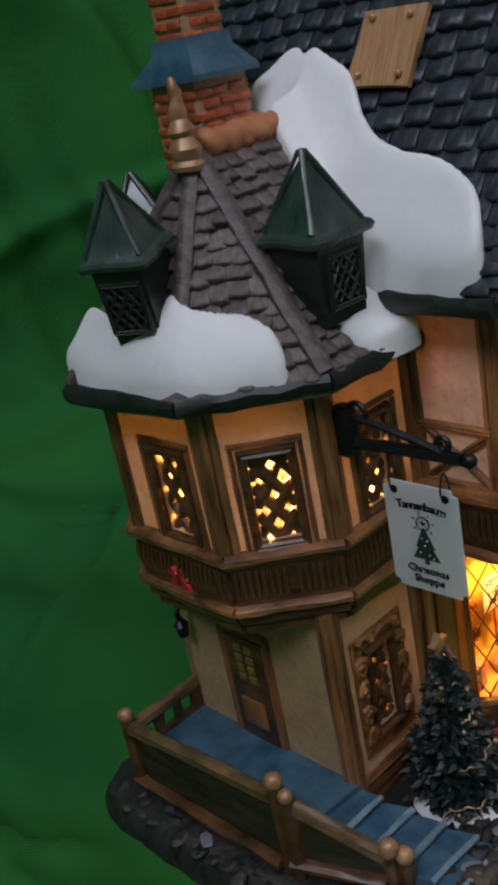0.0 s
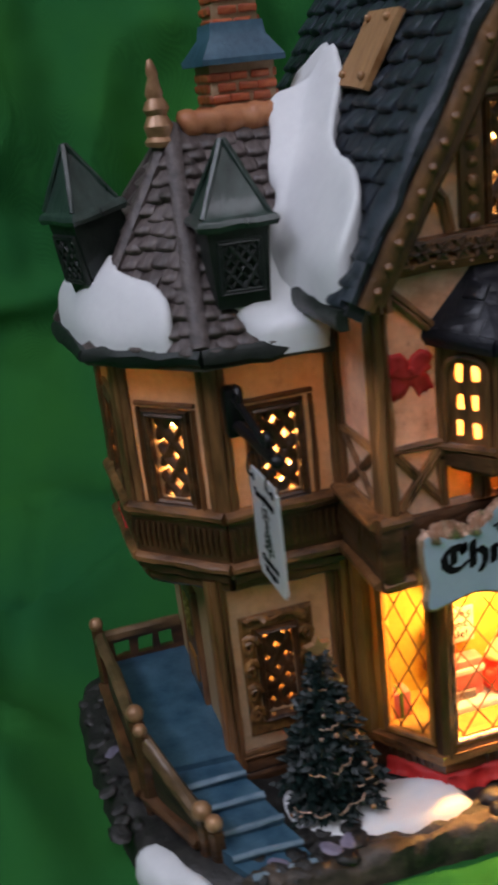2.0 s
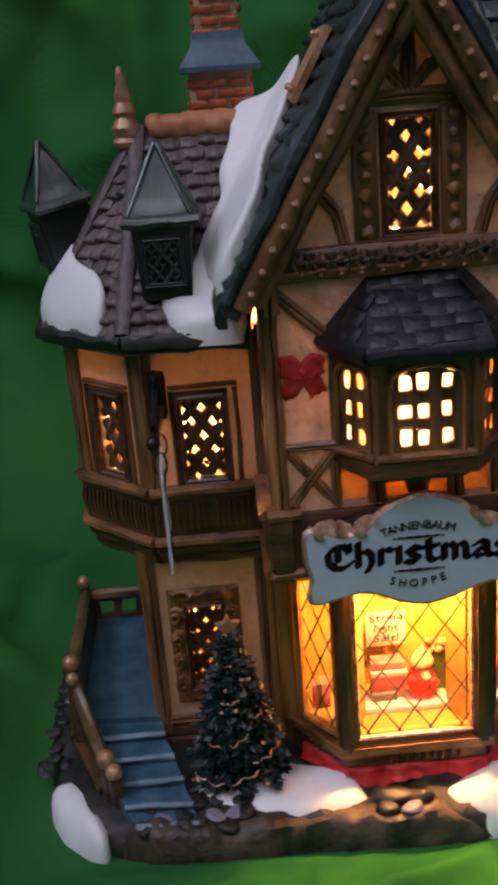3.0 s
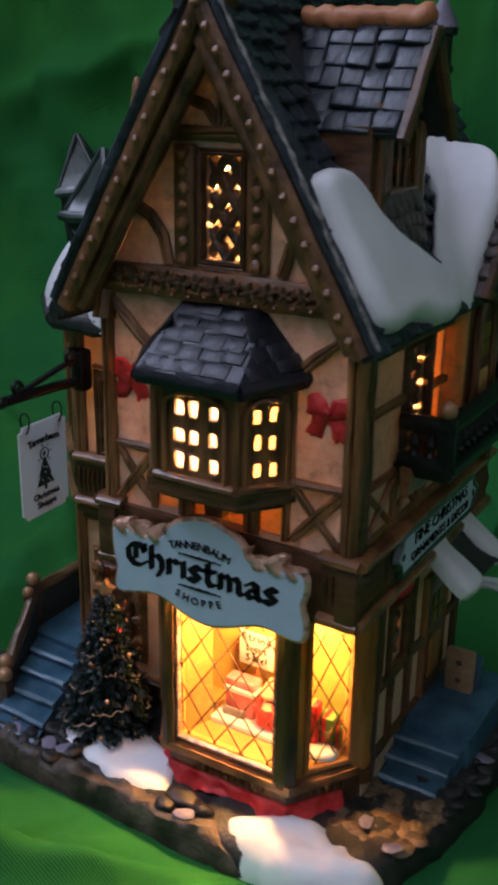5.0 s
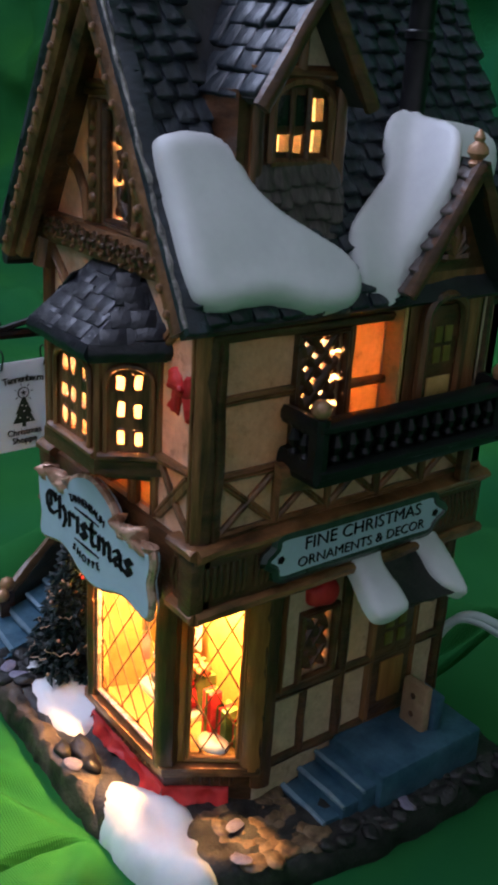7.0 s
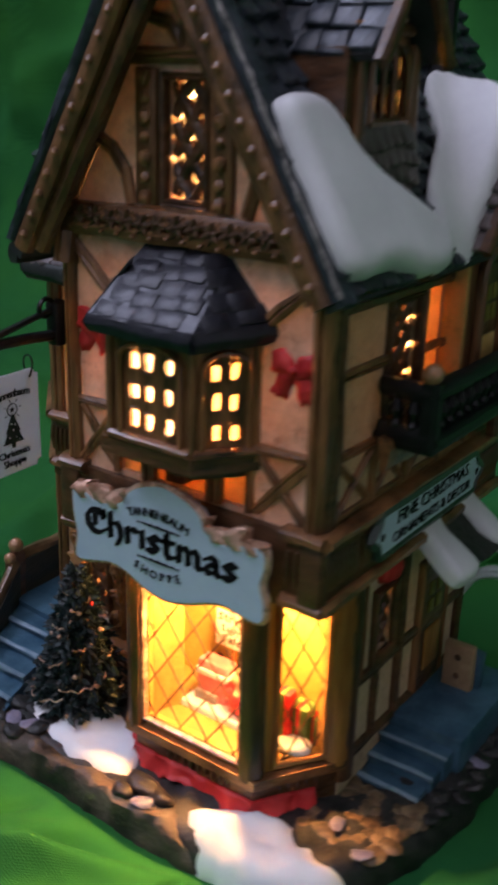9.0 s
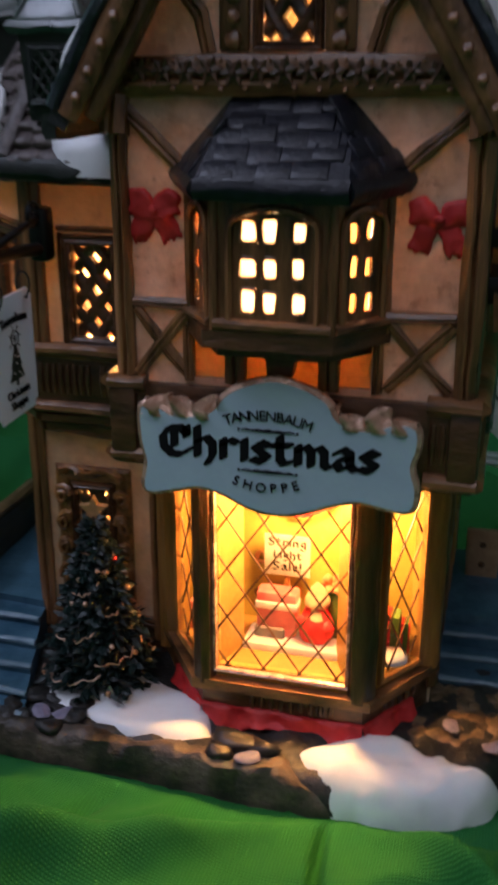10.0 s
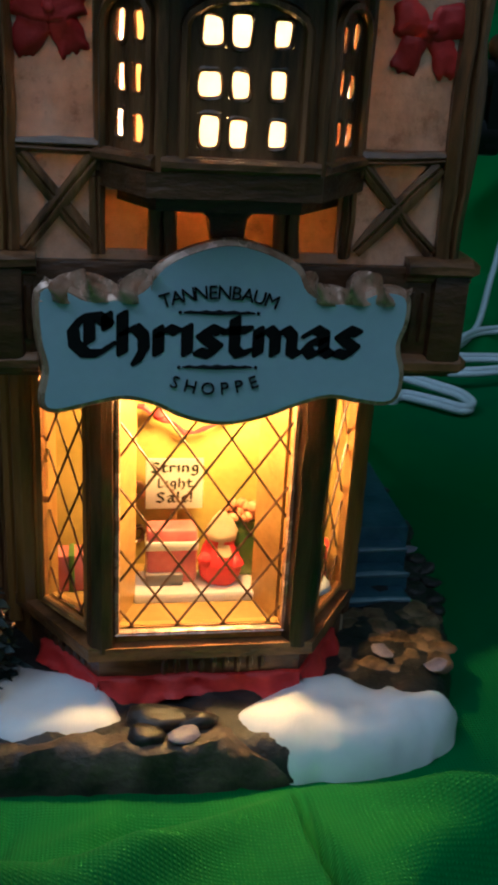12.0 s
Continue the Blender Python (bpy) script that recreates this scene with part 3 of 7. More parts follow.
def pen_letters(text, width, m, mat, parent, gap=0.035, weight=1.0):
    """Words written with a broad slanted pen, centred at the frame m and as wide as given; each letter is a mesh."""
    total = sum(NIB[ch][0] for ch in text) + gap * (len(text) - 1)
    k, x = width / total, -width / 2
    nib, thin = V(0.054, 0.034, 0) * weight, 0.038 * weight

    def blot(points):
        """The stretch that the nib covers while it goes through the points: their convex outline."""
        cloud = sorted({(round(p.x + sg * nib.x + thin * math.cos(q * 0.785), 5), round(p.y + sg * nib.y + thin * math.sin(q * 0.785), 5)) for p in points for sg in (-1, 1) for q in range(8)})
        halves = []
        for run in (cloud, cloud[::-1]):
            half = []
            for c in run:
                while len(half) > 1 and (half[-1][0] - half[-2][0]) * (c[1] - half[-2][1]) - (half[-1][1] - half[-2][1]) * (c[0] - half[-2][0]) <= 0:
                    half.pop()
                half.append(c)
            halves += half[:-1]
        return halves

    for ch in text:
        bm = bmesh.new()
        for stroke in NIB[ch][1:]:
            for n, (a, b) in enumerate(zip(stroke, stroke[1:])):
                prism([(x + p[0] * k, p[1] * k) for p in blot((V(*a, 0), V(*b, 0)))], m @ Matrix.Translation((0, 0, 0.0006 * (n % 2))), 0.02, bm)
        part("lettering", bm, mat, parent)
        x += (NIB[ch][0] + gap) * k


def shingle_meshes(name, w, h, t, mat, kinds=4, grooves=2, seed=3):
    """Alike roof tiles with a rounded, uneven lower edge and a few scored lines; x along the eave, y up the slope."""
    rnd, out = random.Random(seed), []
    for _ in range(kinds):
        bm = bmesh.new()
        nx = 5
        top, low = [], []
        for i in range(nx):
            u = i / (nx - 1) - 0.5
            sag = 0.10 * h * (1 - (2 * u) ** 2) * rnd.uniform(0.2, 1) + rnd.uniform(-0.05, 0.05) * h
            crown = t * (1 - 0.55 * (2 * u) ** 2) + rnd.uniform(-0.12, 0.12) * t
            col = [V(u * w * 0.95, -sag, -0.05), V(u * w * 0.94, -sag + 0.02 * h, crown * 0.8), V(u * w * 0.92, -sag + 0.14 * h, crown * 1.15), V(u * w * 0.97, 0.6 * h, crown * 0.55), V(u * w, 1.25 * h, -0.02)]
            top.append([bm.verts.new(p) for p in col])
        for a, b in zip(top, top[1:]):
            for j in range(len(a) - 1):
                bm.faces.new((a[j], b[j], b[j + 1], a[j + 1]))
        for col in (top[0], top[-1]):
            bm.faces.new(col)
        out.append(finish(bm, name, mat, 60))
    return out


def tile_slope(parent, meshes, o, u, v, rows, row_h, tile_w, span, seed, lift=0.0, name="shingle", skip=None):
    """Rows of tiles on a slope from the eave o: u along it, v up it; span(height) gives the row's start and end along u."""
    rnd = random.Random(seed)
    base = frame_of(o, u, v)
    for r in range(rows):
        y = r * row_h
        a, b = span(y + row_h * 0.5)
        x = a + (0.5 if r % 2 else 0.0) * tile_w * 0.9
        while x < b + tile_w * 0.2:
            k = rnd.uniform(0.86, 1.12)
            xc = min(max(x, a + tile_w * 0.3), b - tile_w * 0.3)
            if not (skip and skip(xc, y)):
                m = base @ Matrix.Translation((xc, y + rnd.uniform(-0.08, 0.08), lift)) @ Matrix.Rotation(rnd.uniform(-0.025, 0.025), 4, "Z") @ Matrix.Rotation(rnd.uniform(-0.04, 0.05), 4, "X") @ Matrix.Diagonal((k, rnd.uniform(0.95, 1.08), rnd.uniform(0.7, 1.4), 1))
                piece(name, rnd.choice(meshes), parent, m)
            x += tile_w * k


# ---- setting: cloth and room ----
CREASES = [(1.89, -3.0, 0.03, -0.999, 0.10, 1.1), (-3.3, -3.0, -0.25, -0.97, 0.2, 0.5), (-1.1, -3.26, -0.82, -0.57, 0.45, 0.6), (-7.0, -4.0, 0.62, 0.785, 0.4, 0.4), (8.0, -3.0, 0.87, 0.49, 0.4, 0.4), (-14.0, 4.0, 0.17, 0.985, 0.4, 0.5), (11.0, 6.0, 0.5, -0.866, 0.4, 0.4)]
FOLDS = [(-0.08, -3.44, -0.8, -0.6, 0.55, 0.75), (-2.2, -3.2, -0.42, -0.91, 0.48, 0.75), (2.9, -2.75, 0.8, -0.6, 0.42, 0.7), (-5.2, -2.6, -0.6, -0.8, 0.7, 0.4), (-12.5, 2.0, -0.3, 0.95, 0.8, 0.6), (9.5, 1.0, 0.75, 0.66, 0.9, 0.6)]


def cloth_sheet():
    """One green cloth: flat over the table with soft folds, rising as a backdrop behind the house."""
    bm = bmesh.new()
    xs = np.concatenate([np.linspace(-110, -32, 40), np.arange(-31, -9, 0.5), np.arange(-9, 7.9, 0.1), np.arange(8, 31.1, 0.5), np.linspace(32, 110, 40)])
    ss = np.concatenate([np.linspace(-110, -32, 30), np.arange(-31, -8, 0.5), np.arange(-8, -1.05, 0.12), np.arange(-1, 60.1, 0.5), np.linspace(61, 150, 60)])
    rows = []
    for s in ss:
        row = []
        for x in xs:
            start = 26 + 3.0 * noise.noise(V(x * 0.03, 3.0, 0))
            d = s - start
            bend = 11.0
            if d <= 0:
                y, z, ny, nz = s, 0.0, 0.0, 1.0
            else:
                a = min(d / bend, 1.35)
                rest = max(0.0, d - 1.35 * bend)
                y = start + bend * math.sin(a) + rest * math.cos(1.35)
                z = bend * (1 - math.cos(a)) + rest * math.sin(1.35)
                ny, nz = -math.sin(a), math.cos(a)
            r = math.hypot(x + 2.3, s - 4.2)
            near = min(1.0, max(0.0, (max(abs(x + 2.3) - 8.6, abs(s - 4.2) - 6.05)) / 2.6))
            h = 0.9 * abs(noise.noise(V(x * 0.07 + s * 0.05, s * 0.05, 7.0))) ** 0.8 + 0.9 * max(0.0, noise.noise(V(x * 0.16 - s * 0.11, s * 0.05 + 4, 1.0)))
            ridge = 1 - abs(noise.noise(V(x * 0.05 + 9, s * 0.085 - x * 0.04, 2.2)))
            h += 1.0 * (max(0.0, ridge - 0.82) / 0.18) ** 1.5
            if d > 0:
                drape = noise.noise(V(x * 0.10 + 0.02 * d, 11.0 + d * 0.008, 0.3))
                crump = 1 - abs(noise.noise(V(x * 0.11 + 3 + d * 0.05, d * 0.075 - x * 0.03, 9.0)))
                h += min(d / 10, 1) * 1.3 * max(0.0, crump - 0.6) / 0.4
                h += min(d / 10, 1) * (3.6 * drape + 1.1 * noise.noise(V(x * 0.27, d * 0.015, 5.0)) + 1.5 * noise.noise(V(x * 0.06 + d * 0.05, d * 0.05, 8.0)))
            h += 0.35 * (1 + math.sin(0.5 * x + 0.33 * s + 3.0 * noise.noise(V(x * 0.05, s * 0.05, 3.0))))
            for sgn, lines in ((-1, CREASES), (1, FOLDS)):
                for gx, gy, dx, dy, wide, deep in lines:
                    k = (x - gx) * dy - (s - gy) * dx + 0.5 * noise.noise(V(x * 0.3, s * 0.3, gx))
                    h += sgn * deep * math.exp(-((k / wide) ** 2)) if d <= 0 else 0.0
            h += 0.12 * noise.noise(V(x * 0.55, s * 0.55, 6.0)) + 0.1
            h *= 1 - 0.85 * math.exp(-(((x - 11.5) / 6) ** 2 + ((s - 19) / 6) ** 2))
            h = h * near + 0.03 * near
            # the cloth bunches a little against the front of the base
            side = min(1.0, max(0.0, (1.0 - x) / 5.0)) * min(1.0, max(0.0, (x + 10.0) / 1.5))
            h += 0.22 * side * math.exp(-(((s + 2.05) / 0.45) ** 2))
            row.append(bm.verts.new((x, y + ny * h, z + nz * h - 0.0)))
        rows.append(row)
    for a, b in zip(rows, rows[1:]):
        for j in range(len(a) - 1):
            bm.faces.new((a[j], a[j + 1], b[j + 1], b[j]))
    ob = new("ground_cloth", finish(bm, "ground_cloth", CLOTH, 180))
    return tagged(ob, "wrinkled green cotton cloth spread under and hung behind the house", "cloth", kind="structure")


cloth_sheet()


def room():
    lo, hi = V(-120, -150, -0.6), V(150, 110, 250)
    t = 10
    plates = (
        ("floor", (lo.x, lo.y, lo.z - t), (hi.x, hi.y, lo.z)), ("ceiling", (lo.x, lo.y, hi.z), (hi.x, hi.y, hi.z + t)),
        ("wall_south", (lo.x, lo.y - t, lo.z), (hi.x, lo.y, hi.z)), ("wall_north", (lo.x, hi.y, lo.z), (hi.x, hi.y + t, hi.z)),
        ("wall_west", (lo.x - t, lo.y, lo.z), (lo.x, hi.y, hi.z)), ("wall_east", (hi.x, lo.y, lo.z), (hi.x + t, hi.y, hi.z)))
    for name, a, b in plates:
        bm = bmesh.new()
        if name == "wall_west":
            holed(wall_frame((lo.x, lo.y), (lo.x, hi.y))[0], 0, hi.y - lo.y, lo.z, hi.z, -t, [(60, 160, 125, 225)], bm)
        else:
            box(bm, (V(*a) + V(*b)) / 2, V(*b) - V(*a), None, 0)
        tagged(new(name, finish(bm, name, WALLPAINT)), "plain warm grey painted room surface", name.split("_")[0], kind="structure")
    # unseen window, added to give the cool light from the left an opening
    window = thing("window_1", "unseen room window assumed for the cool light from the left", "window", (lo.x - 5, -40, 125), kind="structure")
    m = wall_frame((lo.x - 4, lo.y), (lo.x - 4, hi.y))[0]
    part("window_frame", ring_frame(m, 60, 160, 125, 225, 5, 5), WALLPAINT, window)
    part("mullion", box(bmesh.new(), (lo.x - 6, -40, 175), (3, 3, 98), None, 0.4), WALLPAINT, window)
    part("transom", box(bmesh.new(), (lo.x - 6, -40, 175), (2.6, 98, 3), None, 0.4), WALLPAINT, window)


room()

# ---- base ----
FLAT = Matrix.Identity(4)
base = thing("diorama_ground", "rocky painted porcelain ground plate with snow and cobbles", "ground plate", (-2.2, 4.2, 0))
BASE_LINE = [(-10.7, 9.2), (-10.8, 6.0), (-10.4, 2.2), (-10.1, 0.9), (-9.5, -0.3), (-8.1, -1.15), (-5.6, -1.4), (-3.4, -1.5), (-1.2, -1.75), (0.6, -1.75),
             (1.7, -1.7), (3.8, -1.35), (5.0, -0.4), (5.9, 1.9), (6.25, 4.6), (6.2, 8.0), (5.6, 9.8), (0, 10.2), (-6, 10.2), (-9.8, 10.1)]
bm = drift(FLAT, BASE_LINE, 0.85, 0.55, res=0.22, skirt=0.02, lift=0.02)
part("rock_slab", rough(bm, 0.14, 1.6), ROCK, base, "dark rock-textured slab", 60)
bm = drift(FLAT, [(-8.0, -1.0), (-7.6, -1.45), (-6.0, -1.85), (-4.0, -1.8), (-2.4, -1.85), (-1.0, -1.9), (0.4, -1.85), (1.4, -1.8), (1.85, -1.7), (1.5, -1.4), (0.8, -1.15), (0.4, -0.95), (-0.6, -1.15), (-1.6, -1.0), (-3.0, -1.15), (-5.0, -0.9), (-6.5, -0.7)], 0.96, 0.22, res=0.13, skirt=0.02, seed=4, lift=0.02)
rough(rough(bm, 0.11, 1.1, 3), 0.10, 3.2, 5)
for v in bm.verts:  # the ledge runs out to a point under the snow
    v.co.z *= 1 - 0.86 * min(1.0, max(0.0, (v.co.x - 0.35) / 1.45))
part("rock_ledge", bm, LEDGE, base, "mossy brown rock ledge along the front", 50)
bm = drift(FLAT, [(0.35, -0.95), (0.9, -1.35), (1.5, -1.68), (2.3, -1.8), (3.1, -1.74), (3.8, -1.62), (4.4, -1.38), (4.95, -1.0), (5.25, -0.45), (4.95, -0.1), (4.5, 0.05), (4.35, -0.05), (4.1, 0.3), (3.6, 0.25), (3.3, 0.5), (2.6, 0.6), (1.5, 0.2), (0.7, -0.3)], 1.06, 0.85, seed=2, skirt=0.05, lift=0.02, res=0.1)
part("snow_bank", rough(rough(rough(bm, 0.10, 0.9, 2), 0.06, 2.0), 0.03, 4.5), SNOW, base, "smooth lumpy white snow bank", 80)
bm = drift(FLAT, [(-10.3, 1.0), (-9.6, 1.6), (-8.9, 1.0), (-8.6, 0.1), (-8.35, -0.8), (-8.5, -1.3), (-9.1, -1.0), (-9.9, -0.1)], 1.0, 0.8, seed=7, skirt=0.05, lift=0.02)
part("snow_bank", rough(rough(bm, 0.10, 0.8), 0.05, 2.0), SNOW, base, "smooth white snow bank", 80)
bm = drift(FLAT, [(-6.0, -0.4), (-4.6, -1.0), (-3.0, -1.3), (-1.6, -1.2), (-1.2, -0.7), (-1.6, 0.4), (-3.0, 1.2), (-3.6, 1.6), (-5.0, 1.9), (-6.2, 1.6)], 0.98, 0.5, seed=9, skirt=0.05, lift=0.04)
part("snow_bank", rough(bm, 0.04, 1.1), SNOW, base, "thin warm-lit snow round the tree", 80)

# ---- house ----
house = thing("porcelain_house", "lit half-timbered porcelain village shop with snowy roofs", "model house", (-1.8, 4.5, 0.8))


def wall(name, p0, p1, z0, z1, mat, holes=(), t=0.28, label=""):
    m, w = wall_frame(p0, p1)
    return part(name, holed(m, 0, w, z0, z1, t, list(holes)), mat, house, label)


# ground storey
wall("side_wall", (3.4, 1.95), (3.4, 8.7), 0.8, 7.6, CREAM, [(1.3, 2.3, 4.35, 6.2)])
wall("back_wall", (3.4, 8.7), (-7.0, 8.7), 0.8, 7.6, PLASTER)
# this wall's shade is in its colour; the front one stays plain ivory
wall("tower_wall", (-7.0, 8.7), (-7.0, 2.45), 0.8, 7.6, SHADED_IVORY)
wall("tower_wall", (-7.0, 2.45), (-3.55, 2.45), 0.8, 7.6, IVORY, [(1.15, 2.05, 2.9, 5.45)])
wall("side_wall", (-3.55, 2.45), (-3.15, 1.85), 0.8, 7.6, OAK)
# upper storey
wall("front_wall", (-3.27, -0.5), (3.95, -0.5), 7.7, 15.0, PLASTER, [(1.97, 4.97, 10.75, 13.2), (1.57, 5.22, 9.5, 10.4)])
wall("side_wall", (3.85, -0.45), (3.85, 8.7), 7.7, 14.9, CREAM, [(2.45, 3.75, 11.6, 13.9), (4.0, 5.1, 11.5, 14.35)])
wall("side_wall", (-3.27, 2.0), (-3.27, -0.45), 7.7, 15.65, PEACH)
wall("back_wall", (3.85, 8.7), (-3.55, 8.7), 7.6, 14.9, PLASTER)
wall("thin_panel", (-1.75, -0.38), (2.0, -0.38), 9.45, 10.5, THIN, t=0.06, label="thin translucent orange wall panel")
wall("thin_panel", (3.76, 3.5), (3.76, 4.7), 11.4, 14.4, THIN, t=0.06, label="thin translucent orange wall panel")
# tower, upper storey
TOWER = [(-7.1, 8.7), (-8.4, 7.4), (-8.4, 3.95), (-6.45, 2.0), (-3.25, 2.0)]
wall("tower_wall", (-3.5, 8.7), TOWER[0], 7.4, 13.4, IVORY)
wall("tower_wall", TOWER[0], TOWER[1], 7.4, 13.4, IVORY)
wall("tower_wall", TOWER[1], TOWER[2], 7.4, 13.4, IVORY, [(1.45, 2.5, 9.5, 11.7)])
wall("tower_wall", TOWER[2], TOWER[3], 7.4, 13.4, IVORY, [(0.9, 1.85, 9.5, 11.7)])
wall("tower_wall", TOWER[3], TOWER[4], 7.4, 13.4, IVORY, [(1.02, 2.02, 9.5, 11.7)])
for pts, z in (([(-3.4, -0.6), (4.05, -0.6), (4.05, 8.7), (-3.4, 8.7)], 7.7), ([(-8.3, 3.95), (-6.4, 2.05), (-3.6, 2.05), (-3.6, 8.6), (-7.1, 8.6), (-8.3, 7.4)], 7.45)):
    part("floor_plate", prism(pts, Matrix.Translation((0, 0, z)), 0.2), DARK, house)
part("floor_plate", prism([(-3.25, -0.3), (3.7, -0.3), (3.7, 8.5), (-3.25, 8.5)], Matrix.Translation((0, 0, 14.7)), 0.15), INSIDE, house)

# attic gable
bm = holed(frame_of((0, -0.4, 0), (1, 0, 0), (0, 0, 1)), -1.1, 1.45, 14.9, 18.5, 0.28, [(-0.30, 0.68, 15.95, 18.3)])
for outline in ([(-3.4, 14.9), (-1.1, 14.9), (-1.1, 19.0)], [(1.45, 14.9), (3.8, 14.9), (1.45, 19.1)], [(-1.1, 18.5), (1.45, 18.5), (1.45, 19.1), (0.2, 21.4), (-1.1, 19.0)]):
    prism(outline, frame_of((0, -0.4, 0), (1, 0, 0), (0, 0, 1)), 0.28, bm)
part("gable_wall", bm, PLASTER, house)
bm = prism([(-3.5, 14.9), (3.9, 14.9), (0.2, 21.4)], frame_of((0, 8.7, 0), (1, 0, 0), (0, 0, 1)), 0.28)
part("gable_wall", bm, PLASTER, house)

# main roof
RIDGE, SLOPE = 22.08, 1.70
roof_right = part("roof", slab([(4.62, -1.4, 14.57), (4.62, 9.2, 14.57), (0.2, 9.2, RIDGE), (0.2, -1.4, RIDGE)], 0.4, cuts=14, wob=0.08), SLATE_BASE, house, "steep slate-blue tiled main roof")
roof_left = part("roof", slab([(-4.22, 9.2, 14.57), (-4.22, -1.4, 14.57), (0.2, -1.4, RIDGE), (0.2, 9.2, RIDGE)], 0.4, cuts=14, wob=0.08), SLATE_BASE, house, "steep slate-blue tiled main roof")
part("eave_board", beam((-4.22, -1.3, 14.42), (-4.22, 2.6, 14.42), 0.46, 0.3, (-1, 0, 0), 0.05), COPPER_DARK, roof_left)
part("ridge_cap", beam((0.2, -1.5, 22.1), (0.2, 9.2, 22.1), 0.6, 0.5, (0, 0, 1), 0.08), SLATE, house)

# tower roof: ridge to the main roof, hips over the corner
APEX, RIDGE_END = (-5.95, 5.1, 18.35), (-2.2, 5.2, 18.3)
EB, EA, EL, ER = (-6.7, 1.3, 13.5), (-9.05, 3.75, 13.5), (-9.35, 7.4, 13.5), (-3.55, 1.3, 13.5)
EK = (-7.3, 9.2, 13.5)
low = [(p[0], p[1], 13.15) for p in (EL, EA, EB, ER)]
tower_roof = part("tower_roof", rough(solid(
    [EL, EA, EB, ER, APEX, RIDGE_END, EK, (-2.5, 9.2, 13.5), *low, (EK[0], EK[1], 13.15), (-2.5, 9.2, 13.15)],
    [(0, 1, 4), (1, 2, 4), (2, 3, 5, 4), (6, 0, 4), (7, 6, 4, 5), (3, 7, 5), (0, 8, 9, 1), (1, 9, 10, 2), (2, 10, 11, 3), (6, 12, 8, 0), (7, 13, 12, 6), (3, 11, 13, 7), (8, 12, 13, 11, 10, 9)]), 0.02, 2), SHINGLE, house, "plum-brown shingled tower roof with hip boards")
rim = [EK, EL, EA, EB, ER]
for a, b in zip(rim, rim[1:]):
    a, b = V(*a), V(*b)
    out = (b - a).cross(V(0, 0, 1))
    part("eave_board", beam(a + V(0, 0, -0.12), b + V(0, 0, -0.12), 0.44, 0.34, out, 0.14), COPPER_DARK, tower_roof)
for a in (EA, EB, EL):
    d = (V(*APEX) - V(*a))
    o = V(*a).lerp(V(*APEX), 0.22 if a is EA else 0.02)
    part("hip_board", beam(o + V(0, 0, 0.05), V(*APEX) + V(0, 0, 0.05), 0.42, 0.3, V(a[0] + 5.5, a[1] - 5.2, 4.0), 0.05), SHINGLE, tower_roof, "worn brown hip board")
# terracotta ridge
bm = tube([(-5.7 + i * 0.085, 5.12, 18.36 + 0.03 * math.sin(i * 1.1)) for i in range(34)], [0.2 if i in (0, 33) else 0.31 + 0.045 * abs(math.sin(i * 0.5)) for i in range(34)], 16)
part("ridge_tiles", rough(bm, 0.07, 1.8), TERRA, tower_roof, "lumpy terracotta ridge", 80)
# finial
prof = [(0.36, 0), (0.40, 0.12), (0.30, 0.22), (0.34, 0.34), (0.38, 0.48), (0.30, 0.62), (0.24, 0.72), (0.31, 0.86), (0.25, 1.02), (0.19, 1.12), (0.22, 1.24), (0.17, 1.42), (0.13, 1.6), (0.15, 1.68), (0.12, 1.85), (0.07, 1.98), (0.02, 2.02)]
part("finial", rough(lathe(prof, (-6.26, 5.0, 17.95), 24), 0.035, 3), BRONZE, tower_roof, "turned bronze finial")

# chimney
part("chimney", (lambda b: box(box(b, (-3.62, 7.1, 18.6), (1.75, 1.6, 2.2), None, 0.03), (-3.6, 7.1, 21.2), (1.2, 1.1, 2.2), None, 0.03))(bmesh.new()), MORTAR, house, "red brick chimney with a blue collar")
chimney = house.children[-1]
bm = solid([(-4.72, 6.0, 19.66), (-2.52, 6.0, 19.66), (-2.52, 8.4, 19.66), (-4.72, 8.4, 19.66), (-4.72, 6.0, 19.80), (-2.52, 6.0, 19.80), (-2.52, 8.4, 19.80), (-4.72, 8.4, 19.80),
            (-4.35, 6.4, 20.32), (-2.88, 6.4, 20.32), (-2.88, 7.8, 20.32), (-4.35, 7.8, 20.32), (-4.3, 6.45, 20.66), (-2.92, 6.45, 20.66), (-2.92, 7.75, 20.66), (-4.3, 7.75, 20.66)],
           [(3, 2, 1, 0), (0, 1, 5, 4), (1, 2, 6, 5), (2, 3, 7, 6), (3, 0, 4, 7), (4, 5, 9, 8), (5, 6, 10, 9), (6, 7, 11, 10), (7, 4, 8, 11), (8, 9, 13, 12), (9, 10, 14, 13), (10, 11, 15, 14), (11, 8, 12, 15), (12, 13, 14, 15)])
part("collar", rough(bm, 0.04, 1.5), BLUE, chimney, "dusty blue flared collar")


